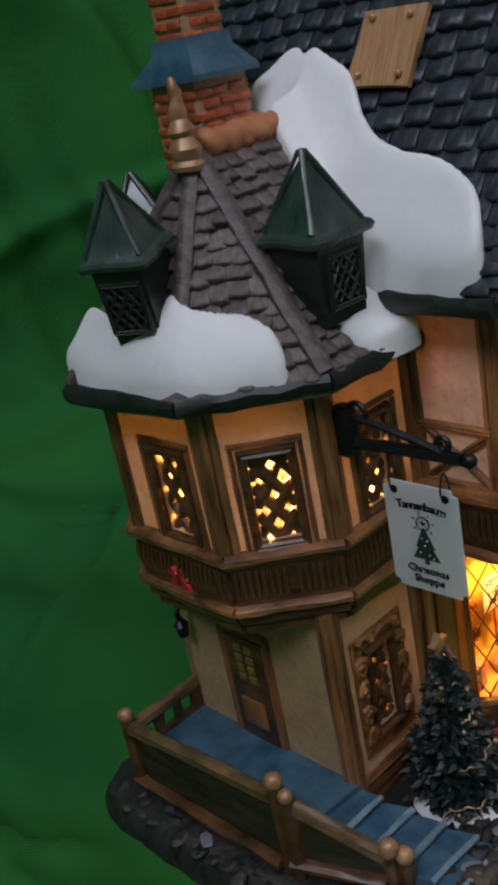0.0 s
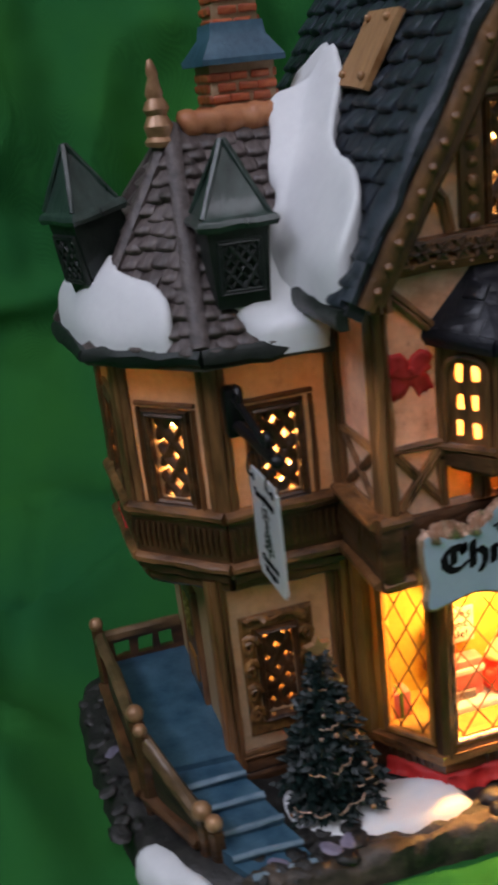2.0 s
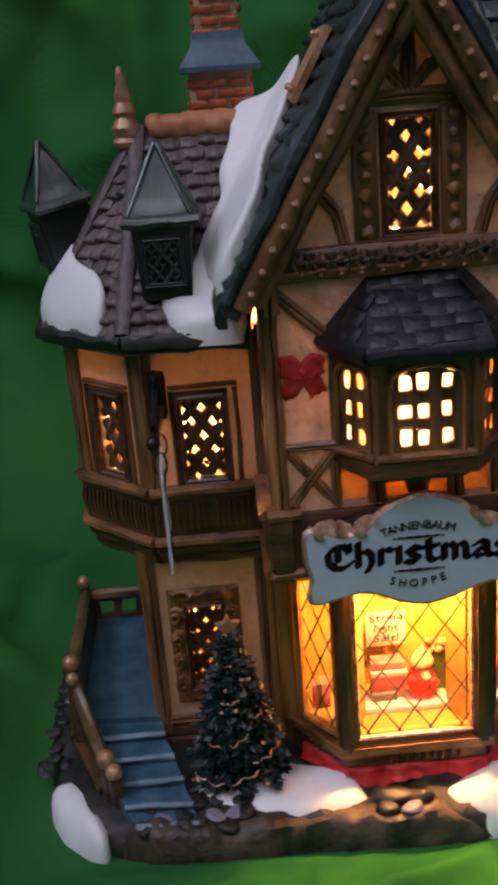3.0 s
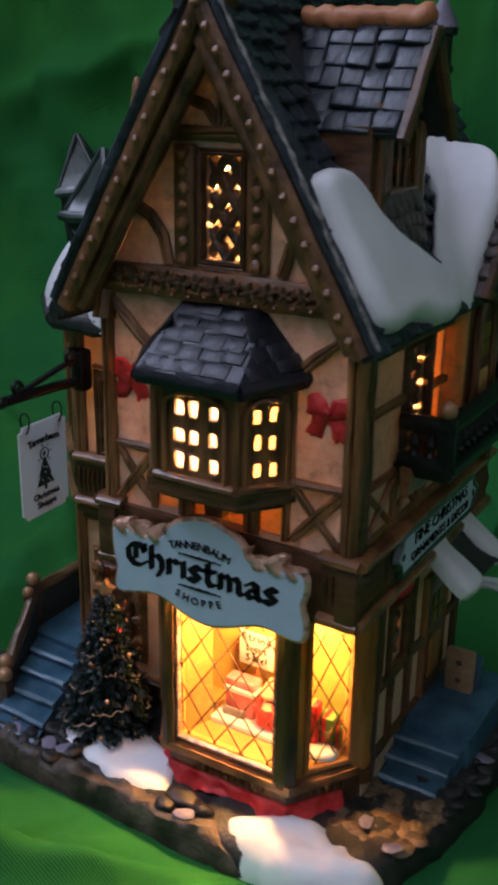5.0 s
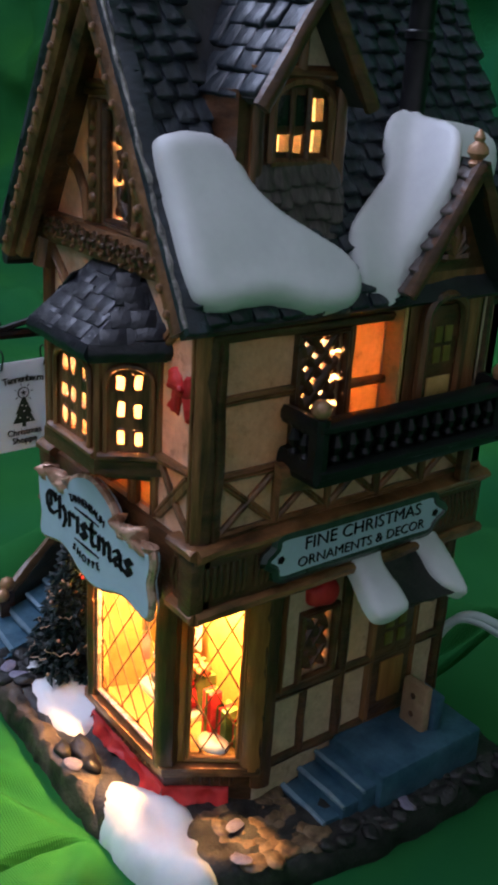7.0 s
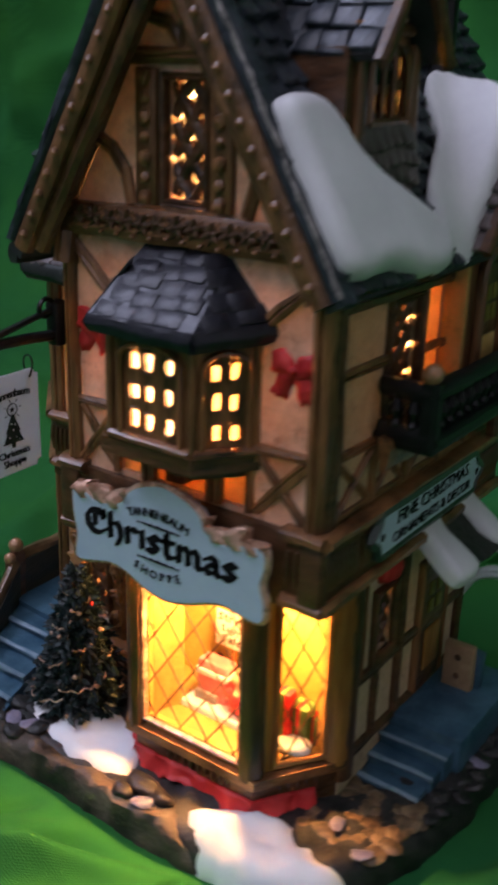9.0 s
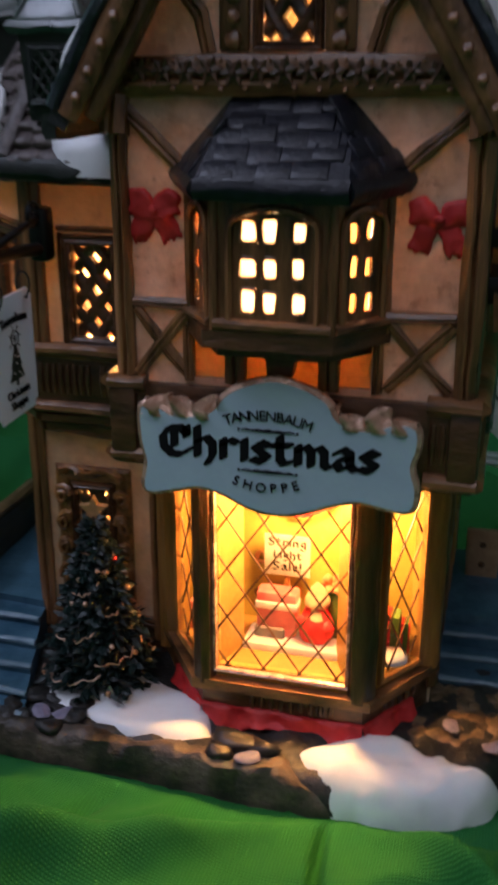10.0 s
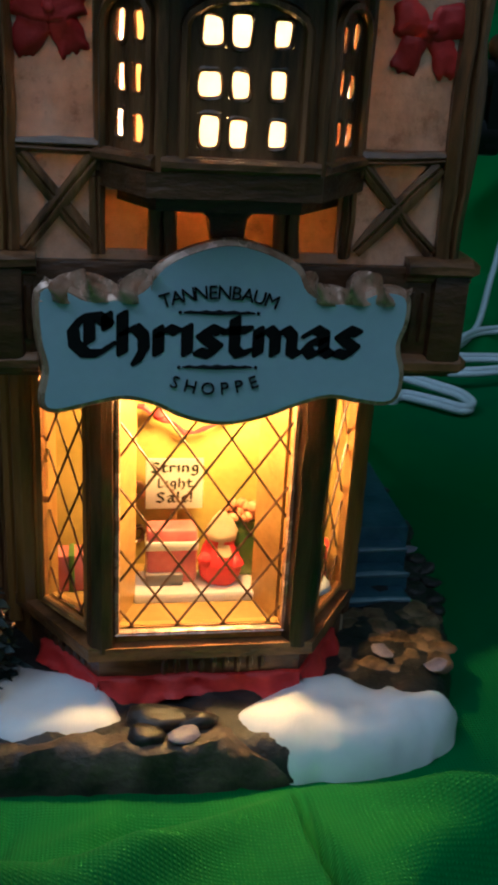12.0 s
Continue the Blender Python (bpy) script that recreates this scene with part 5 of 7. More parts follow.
for i, (a, b) in enumerate(zip(CORNERS, CORNERS[1:])):
    m, w = wall_frame(a, b)
    u0, u1 = (0.33, w - 0.40) if i == 1 else (0.66, w - 0.42)
    win = part("display_window", holed(m, 0.1, w - 0.1, 2.0, 7.6, 0.25, [(u0, u1, 2.32, 7.4)]), OAK_THIN, house, "golden display window with leaded diamonds")
    part("window_frame", ring_frame(m, u0, u1, 2.32, 7.4, 0.1 if i == 1 else 0.17, 0.12), GOLD if i == 1 else OAK, win, "gilded inner frame")
    ob = part("pane", box(bmesh.new(), ((u0 + u1) / 2, 4.86, -0.1), (u1 - u0, 5.08, 0.03), m, 0), GLASS, win, "clear glass pane")
    ob.visible_shadow = False
    for lead in leading(m @ Matrix.Translation((0, 0, -0.06)), u0, u1, 2.32, 7.4, 0.86 if i == 1 else 0.66, 1.24, 0.024):
        part("lead_line", lead, DARK, win)
for x, y in CORNERS:
    part("timber", beam((x, y - 0.02, 1.95), (x, y - 0.02, 7.7), 0.60 if x > 1.5 else 0.50, 0.46, (0.25 * x, -1, 0), 0.04), DARK_V if abs(x) < 2.5 else OAK, house, "brown corner post of the display window")
for y0 in (2.15,):
    part("timber", beam((-3.45, y0, 1.3), (-3.45, y0, 7.6), 0.3, 0.3, (-0.6, -1, 0), 0.04), OAK, house)
    part("timber", beam((3.42, 2.15, 1.3), (3.42, 2.15, 7.6), 0.55, 0.3, (1, -0.4, 0), 0.04), DARK_V, house)
# red ribbon round the plinth
swag = thing("ribbon_swag", "draped red ribbon skirt round the display window plinth", "ribbon", (0, 0, 0.9))


def ribbon_run(a, b, seed):
    """One draped length of ribbon: flat above, flared and ragged below."""
    m, w = wall_frame(a, b)
    bm = bmesh.new()
    n = int(w / 0.09)
    cols = []
    for i in range(n + 1):
        u = w * i / n
        sag = 0.11 * math.sin(u * 3.4 + seed) + 0.09 * noise.noise(V(u * 2.5, seed, 0)) + 0.04 * noise.noise(V(u * 7, seed, 3))
        fold = 0.075 * math.sin(u * 7.0 + seed * 2) + 0.07 * noise.noise(V(u * 3, seed, 8))
        prof = [(1.30 + sag * 0.2, 0.02), (1.28, 0.12), (1.17, 0.13 + fold * 0.6), (1.05, 0.17 + fold), (0.95 + sag * 0.5, 0.21 + fold), (0.86 + sag, 0.29 + fold), (0.80 + sag, 0.25), (0.78 + sag, 0.0)]
        cols.append([bm.verts.new(m @ V(u, z, d)) for z, d in prof])
    for p, q in zip(cols, cols[1:]):
        for k in range(len(p) - 1):
            bm.faces.new((p[k], q[k], q[k + 1], p[k + 1]))
    return part("ribbon_length", rough(bm, 0.03, 3), RED, swag, "", 80)


for k, (a, b) in enumerate(zip(CORNERS, CORNERS[1:])):
    a, b = V(*a, 0), V(*b, 0)
    d = (b - a).normalized() * 0.06
    ribbon_run((a - d * (1 if k else -9)).xy, (b + d * (1 if k < 2 else -9)).xy, k * 2.3)

# ---- inside the display window ----
wall("display_back", (-3.0, 2.6), (3.2, 2.6), 2.0, 7.6, BACKING, t=0.15, label="yellow back wall of the display")
bm = prism([(-3.0, 1.9), (-1.7, 0.2), (1.95, 0.2), (3.15, 1.95), (3.1, 2.6), (-3.0, 2.6)], Matrix.Translation((0, 0, 2.24)), 0.2)
part("display_floor", bm, DISPLAY_FLOOR, house, "cream display floor")
for x0, x1 in ((-1.42, -1.08), (1.62, 1.28)):
    part("display_cheek", slab([(x0, 0.3, 2.24), (x1, 1.15, 2.24), (x1, 1.15, 7.3), (x0, 0.3, 7.3)], 0.08, cuts=2), GOLDEN, house, "golden side of the display box")
step = tagged(part("display_stand", rough(box(bmesh.new(), (0.1, 1.5, 2.30), (2.4, 0.95, 0.30), None, 0.07), 0.03, 1.5), SNOW, None), "snow-white stand inside the shop window", "stand")
tagged(part("snow_mound", rough(ball((2.42, 1.3, 2.36), 0.5, None, 14, (1.0, 0.75, 0.5)), 0.05, 2), SNOW, None), "small white snow mound on the display floor", "snow")
sale = tagged(part("sale_sign", box(bmesh.new(), (-0.27, 2.25, 4.25), (1.15, 0.06, 1.1), None, 0.02), CARD, None), "white card sign with black old-style words", "sign")
for i, (word, wide) in enumerate((("String", 0.96), ("Light", 0.72), ("Sale!", 0.74))):
    pen_letters(word, wide, frame_of((-0.27, 2.21, 4.50 - i * 0.33), (1, 0, 0), (0, 0, 1)), INK, sale, 0.07, 0.66)
part("post", box(bmesh.new(), (-0.27, 2.3, 3.05), (0.12, 0.08, 1.7), None, 0.02), OAK, sale)
gift = tagged(part("gift_box", box(bmesh.new(), (-0.35, 1.67, 3.03), (1.0, 0.5, 1.2), None, 0.08), PINK, None), "pink wrapped parcel with a white band", "gift")
part("band", box(bmesh.new(), (-0.35, 1.62, 3.28), (1.04, 0.46, 0.2), None, 0.03), SNOW, gift)
tagged(part("gift_box", box(bmesh.new(), (-0.5, 1.57, 2.55), (0.75, 0.5, 0.3), None, 0.05), GREY, None), "small grey parcel on the display stand", "gift")
tagged(part("gift_box", box(bmesh.new(), (1.1, 1.87, 3.03), (0.6, 0.4, 1.25), None, 0.05), GREEN_BOX, None), "green wrapped parcel behind the doll", "gift")
bm = lathe([(0.30, 0), (0.42, 0.15), (0.44, 0.4), (0.38, 0.7), (0.26, 0.92), (0.3, 1.0), (0.3, 1.12), (0.18, 1.4), (0.04, 1.55)], (0.62, 1.57, 2.41), 14)
ball((0.32, 1.37, 2.98), 0.17, bm, 8)
ball((0.92, 1.37, 2.93), 0.17, bm, 8)
doll = tagged(part("doll", rough(bm, 0.06, 3.5), RED, None), "small plain seated doll, red with a pale top", "doll")
doll.data.materials.append(CREAM)
for poly in doll.data.polygons:
    poly.material_index = int(poly.center.z > 3.42 * CM or (poly.center.z > 2.98 * CM and abs(poly.center.x - 0.62 * CM) < 0.14 * CM and poly.center.y < 1.3 * CM))
for z, mm, words in ((3.97, BRONZE, "small golden wreath ornament on the display wall"), (2.98, DARK, "small dark wreath ornament on the display wall")):
    ring = [V(-0.98 + 0.13 * math.cos(i * math.pi / 9), 2.53, z + 0.15 * math.sin(i * math.pi / 9)) for i in range(18)]
    tagged(part("wreath", rough(tube(ring, 0.055, 7, None, True), 0.05, 6), mm, None), words, "wreath")
bm = bmesh.new()
rnd = random.Random(8)
for _ in range(16):
    ball((1.05 + rnd.uniform(-0.28, 0.28), 1.77 + rnd.uniform(-0.1, 0.1), 3.88 + rnd.uniform(-0.16, 0.16)), 0.12, bm, 7)
tagged(part("flower_bunch", rough(bm, 0.05, 4), TERRA, None), "orange-red flower bunch on the parcel", "flowers")
bm = tube([(-1.1 + i * 0.2, 2.35 - 0.05 * math.sin(i), 5.6 + 0.28 * math.cos(i * 0.55) + 0.05 * math.sin(i * 2)) for i in range(13)], [0.04 + 0.03 * (i % 2) for i in range(13)], 6)
tagged(part("garland", rough(bm, 0.05, 3), RED, None), "red and green garland across the window", "garland")
for x, z, mm in ((-0.6, 5.72, RED), (1.15, 6.25, PINK), (-1.0, 6.3, GREEN_BOX), (0.6, 6.0, GREEN_BOX)):
    tagged(part("bauble", lathe([(0.02, -0.14), (0.12, -0.08), (0.15, 0), (0.1, 0.1), (0.04, 0.14), (0.03, 0.19)], (x, 2.3, z), 10), mm, None), "small painted bauble hanging from the garland", "bauble", "baubles in the window")
for x, y, s, mm in ((2.35, 1.75, (0.55, 0.5, 1.1), GREEN_BOX), (2.0, 1.5, (0.4, 0.4, 1.5), RED), (2.75, 1.95, (0.4, 0.4, 0.8), RED), (-2.3, 1.8, (0.6, 0.5, 0.8), PINK)):
    g = tagged(part("gift_box", box(bmesh.new(), (x, y, 2.24 + s[2] / 2), s, None, 0.05), mm, None), "bright wrapped parcel in the side pane", "gift")
    part("band", box(bmesh.new(), (x, y, 2.24 + s[2] / 2), (0.12, s[1] + 0.03, s[2] + 0.03), None, 0.02), RED if mm is GREEN_BOX else GREEN_BOX, g)
for name, at in (("display_bulb_glass", (0.7, 1.25, 6.65)), ("upper_bulb_glass", (0.15, 1.2, 12.1)), ("oriel_bulb_glass", (0.16, -0.98, 11.95))):
    tagged(part("light_bulb", ball(at, 0.04, None, 10, (1, 1, 1.2)), BULB, None), "small lit clear bulb inside the house", "bulb")

# ---- oriel window above ----
ORIEL = [(-1.75, -0.5), (-0.92, -1.62), (1.34, -1.62), (2.2, -0.5)]
part("oriel_base", rough(prism([(-1.9, -0.4), (-1.15, -1.75), (1.4, -1.75), (2.35, -0.4)], Matrix.Translation((0, 0, 10.85)), 0.34), 0.05, 1.6), DARK, house, "dark moulded foot of the oriel window")
part("oriel_base", rough(prism([(-1.5, -0.4), (-0.95, -1.3), (1.2, -1.3), (1.95, -0.4)], Matrix.Translation((0, 0, 10.55)), 0.3), 0.05, 1.6), DARK, house)
part("corbel", rough(prism([(-0.55, 0.55), (-0.3, 0.2), (-0.25, -0.12), (0.25, -0.12), (0.3, 0.2), (0.55, 0.55)], frame_of((0.17, -0.78, 9.85), (1, 0, 0), (0, 0, 1)), 0.36), 0.04, 2), DARK, house, "carved dark corbel under the oriel")
for i, (a, b) in enumerate(zip(ORIEL, ORIEL[1:])):
    m, w = wall_frame(a, b)
    cols = 3 if i == 1 else 2
    u0, u1 = (w / 2 - 0.71, w / 2 + 0.73) if i == 1 else (w / 2 - 0.40, w / 2 + 0.40)
    holes = []
    pw = (u1 - u0) / cols
    for c in range(cols):
        for r in range(3):
            mid = (u0 + (0.25, 0.66, 1.20)[c] if cols == 3 else u0 + (c + 0.5) * pw) + rnd.uniform(-0.02, 0.02)
            half = (0.17, 0.15, 0.14)[c] * rnd.uniform(0.9, 1.08) if cols == 3 else pw * rnd.uniform(0.26, 0.31)
            low = 11.18 + r * 0.66 + rnd.uniform(-0.02, 0.02)
            holes.append((mid - half, mid + half, low, low + rnd.uniform(0.38, 0.45)))
    win = part("oriel_window", holed(m, 0.0, w, 10.75, 13.35, 0.16 if i == 1 else 0.07, holes, None, 0.05), TIMBER, house, "brown oriel window with small lit panes")
    part("window_insert", box(bmesh.new(), ((u0 + u1) / 2, 12.1, -0.26), (u1 - u0 + 0.1, 2.2, 0.03), m, 0), FROST if i == 1 else DIM_FROST, win, "frosted pale plastic behind the panes")
    for a, b, lo, hi in holes:
        ring = [(a + (b - a) * (0.5 + 0.53 * math.copysign(abs(math.cos(t)) ** 0.55, math.cos(t))), lo + (hi - lo) * (0.5 + 0.53 * math.copysign(abs(math.sin(t)) ** 0.55, math.sin(t)))) for t in [k * math.pi / 10 for k in range(20)]]
        part("glazing_bar", rough(tube([m @ V(x, y, -0.02) for x, y in ring], 0.038, 5, None, True), 0.03, 4), TIMBER, win)
    arch = [m @ V(u0 - 0.12, 11.0, 0.06), m @ V(u0 - 0.12, 12.75, 0.06)] + [m @ V((u0 + u1) / 2 - (u1 - u0 + 0.24) / 2 * math.cos(t * math.pi / 8), 12.75 + 0.36 * math.sin(t * math.pi / 8), 0.06) for t in range(1, 8)] + [m @ V(u1 + 0.12, 12.75, 0.06), m @ V(u1 + 0.12, 11.0, 0.06)]
    part("window_frame", tube(arch + [arch[0]], 0.075, 6), TIMBER, win)
    part("window_sill", beam(m @ V(0, 10.95, 0.05), m @ V(w, 10.95, 0.05), 0.2, 0.26, m.to_3x3() @ V(0, 0, 1), 0.03), TIMBER_H, win)
for x, y in ORIEL:
    part("timber", beam((x, y - 0.02, 10.7), (x, y - 0.02, 13.4), 0.17, 0.17, (0.3 * x, -1, 0), 0.03), TIMBER, house)
eave = [(-2.02, -0.45, 13.78), (-1.16, -2.02, 13.66), (1.66, -2.02, 13.66), (2.56, -0.45, 13.76)]
tops = [(-0.82, -0.45, 15.05), (1.45, -0.45, 14.98)]
lows = [(0.2 + (x - 0.2) * 0.95, y + 0.06 * (y < -1), 13.27) for x, y, z in eave]
oriel_roof = part("oriel_roof", rough(solid([*eave, *tops, *lows], [(1, 2, 5, 4), (0, 1, 4), (2, 3, 5), (6, 7, 1, 0), (7, 8, 2, 1), (8, 9, 3, 2), (9, 8, 7, 6), (0, 4, 5, 3, 9, 6)]), 0.05, 1.2), NAVY, house, "small dark navy hipped roof over the oriel")
for a, b in zip(eave, eave[1:]):
    part("eave_board", beam(V(*a) - V(0, 0, 0.2), V(*b) - V(0, 0, 0.2), 0.42, 0.24, (V(*b) - V(*a)).cross(V(0, 0, 1)), 0.06, None, 0.0, 0.4), NAVY, oriel_roof)


# ---- ribbon bows ----
def bow(c, s, ax=(1, 0, 0), words="red ribbon bow on the front wall", group="bows on the front"):
    """A flat painted bow: two puffed loops, two ragged tails and a knot."""
    th = thing("ribbon_bow", words, "bow", c, group)
    out = Vector(ax).cross(V(0, 0, 1)).normalized()
    for sg in (-1, 1):
        m = frame_of(c - out * 0.1, ax, (0, 0, 1)) @ Matrix.Diagonal((s, s, 1, 1))
        loop = [(-0.05, 0.12), (0.06, 0.38), (0.26, 0.47), (0.46, 0.45), (0.58, 0.36), (0.54, 0.18), (0.58, 0.02), (0.44, -0.06), (0.25, -0.1), (-0.05, -0.1)]
        tail = [(-0.05, 0.02), (0.3, 0.0), (0.46, -0.14), (0.56, -0.40), (0.48, -0.46), (0.42, -0.58), (0.3, -0.50), (0.22, -0.60), (0.12, -0.46), (0.04, -0.28)]
        for name, line, h in (("loop", loop, 0.08), ("tail", tail, 0.06)):
            bm = drift(m, [(sg * x, y) for x, y in line][::sg], h, 0.09, None, 0.06, 0.12)
            part(name, rough(rough(bm, 0.07, 3.2, sg), 0.03, 7), RED, th, "", 80)
    part("knot", rough(ball(c + out * 0.0 + V(0, 0, 0.1), 0.09 * s, None, 8), 0.05, 4), RED, th)
    return th


bow(V(-2.46, -0.62, 12.8), 1.0)
bow(V(3.1, -0.62, 12.78), 1.0)
bow(V(-8.62, 5.9, 8.2), 0.75, (0, -1, 0), "dark red bow on the tower band", "")

# ---- main sign ----
def shop_sign():
    th = thing("shop_sign", "pale blue shop sign with gilded edge and black lettering", "sign", (0.2, -1.1, 6.9))
    half_top = [(-2.62, 8.98), (-2.3, 9.02), (-1.95, 8.86), (-1.5, 8.88), (-1.1, 9.02), (-0.8, 9.38), (-0.35, 9.62), (0.2, 9.74), (0.75, 9.62), (1.2, 9.38), (1.4, 9.05), (1.8, 8.88), (2.2, 8.92), (2.6, 9.06), (2.95, 8.98)]
    half_low = [(2.98, 8.6), (2.88, 8.2), (3.0, 7.7), (2.9, 7.3), (2.4, 7.32), (1.9, 7.4), (1.4, 7.28), (0.8, 7.05), (0.2, 6.94), (-0.4, 7.05), (-0.9, 7.28), (-1.4, 7.38), (-1.9, 7.28), (-2.45, 7.16), (-2.6, 7.3), (-2.52, 7.8), (-2.62, 8.3)]
    line = smooth_loop(half_top + half_low, 4)
    m = frame_of((0, -1.22, 0), (1, 0, 0), (0, 0, 1))
    part("board", prism([tuple(p) for p in line], m, 0.3), SIGN, th, "pale blue enamel board")
    part("edge", tube([m @ V(p[0], p[1], -0.12) for p in line], 0.115, 7, None, True), GOLD, th, "gilded copper edge")
    face = m @ Matrix.Translation((0, 0, 0.012))
    arc_words("TANNENBAUM", 0.30, face @ Matrix.Translation((0.05, 8.94, 0)), 2.5, INK, th, 0.0, 0.074)
    pen_letters("Christmas", 4.56, face @ Matrix.Translation((0.02, 8.01, 0)), INK, th)
    arc_words("SHOPPE", 0.29, face @ Matrix.Translation((0.01, 7.40, 0)), 1.9, INK, th, 0.0, 0.15, sign=-1)
    for z in (8.72, 7.85):
        bm = tube([face @ V(-0.50 + i * 0.11, z + 0.012 * (i % 2), 0.0) for i in range(11)], [0.012 + 0.022 * (1 - abs(i - 5) / 5) + 0.012 * (i % 2) for i in range(11)], 5)
        for x in (-0.55, 0.65):
            ball(face @ V(x, z, 0), 0.03, bm, 6)
        part("flourish", bm, INK, th)
    # gilded ribbon scrolls on the shoulders
    for x0, x1 in ((-2.65, -0.98), (1.32, 3.0)):
        bm = bmesh.new()
        rows = []
        for i in range(37):
            f = i / 36
            x = x0 + (x1 - x0) * f
            rise = 0.26 * (0.5 + 0.5 * math.sin(f * 11 + x0)) + 0.26
            row = []
            for j in range(7):
                g = j / 6
                ripple = 0.17 * math.sin(f * 21 + g * 2.2) * (0.3 + g) + 0.06 * noise.noise(V(x * 4, g * 3, 2))
                row.append((V(x + 0.1 * math.sin(f * 21 + 1.0) * g, -1.24 + ripple * 0.9, 8.86 + rise * g + 0.04 * noise.noise(V(x * 3, g, 5)))))
            rows.append([bm.verts.new(p) for p in row] + [bm.verts.new(p + V(0, 0.2, -0.05)) for p in row[::-1]])
        for p, q in zip(rows, rows[1:]):
            for k in range(14):
                bm.faces.new((p[k], q[k], q[(k + 1) % 14], p[(k + 1) % 14]))
        bm.faces.new(rows[0])
        bm.faces.new(rows[-1][::-1])
        part("scroll", rough(bm, 0.04, 4), GOLD, th, "gilded copper ribbon scroll", 80)
    for x in (-2.2, 2.6):
        part("stay", box(bmesh.new(), (x, -0.9, 8.1), (0.4, 0.4, 1.0), None, 0.08), DARK, th)
    return th


shop_sign()


def side_sign():
    th = thing("side_sign", "long pale green board lettered in black on the side", "sign", (4.3, 4.0, 8.3))
    m, w = wall_frame((4.3, 1.15), (4.3, 7.1))
    line = smooth_loop([(0.0, 8.75), (0.3, 9.02), (0.45, 9.28), (1.5, 9.26), (3.0, 9.26), (4.6, 9.26), (5.4, 9.26), (5.6, 9.0), (5.95, 8.72), (5.6, 8.45), (5.4, 8.2), (4.6, 8.2), (3.0, 8.2), (1.5, 8.2), (0.45, 8.2), (0.3, 8.5)], 4)
    part("board", prism([tuple(p) for p in line], m, 0.2), SIGN, th, "pale green-white board")
    part("edge", tube([m @ V(p[0], p[1], -0.10) for p in line], 0.15, 6, None, True), COPPER, th, "dull green edge")
    f = m @ Matrix.Translation((0, 0, 0.012))
    lettering("FINE CHRISTMAS", 0.48, f @ Matrix.Translation((3.05, 8.96, 0)), INK, th, -0.004, stretch=1.08)
    lettering("ORNAMENTS & DECOR", 0.38, f @ Matrix.Translation((3.05, 8.50, 0)), INK, th, -0.004, stretch=1.06)
    for u in (0.42, 5.55):
        part("ornament", lathe([(0.12, 0), (0.05, 0.02)], f @ V(u, 8.72, 0.0), 5, None, f.to_3x3()), INK, th)
    part("stay", box(bmesh.new(), (4.08, 4.0, 8.7), (0.4, 4.0, 0.6), None, 0.05), DARK, th)
    return th


side_sign()


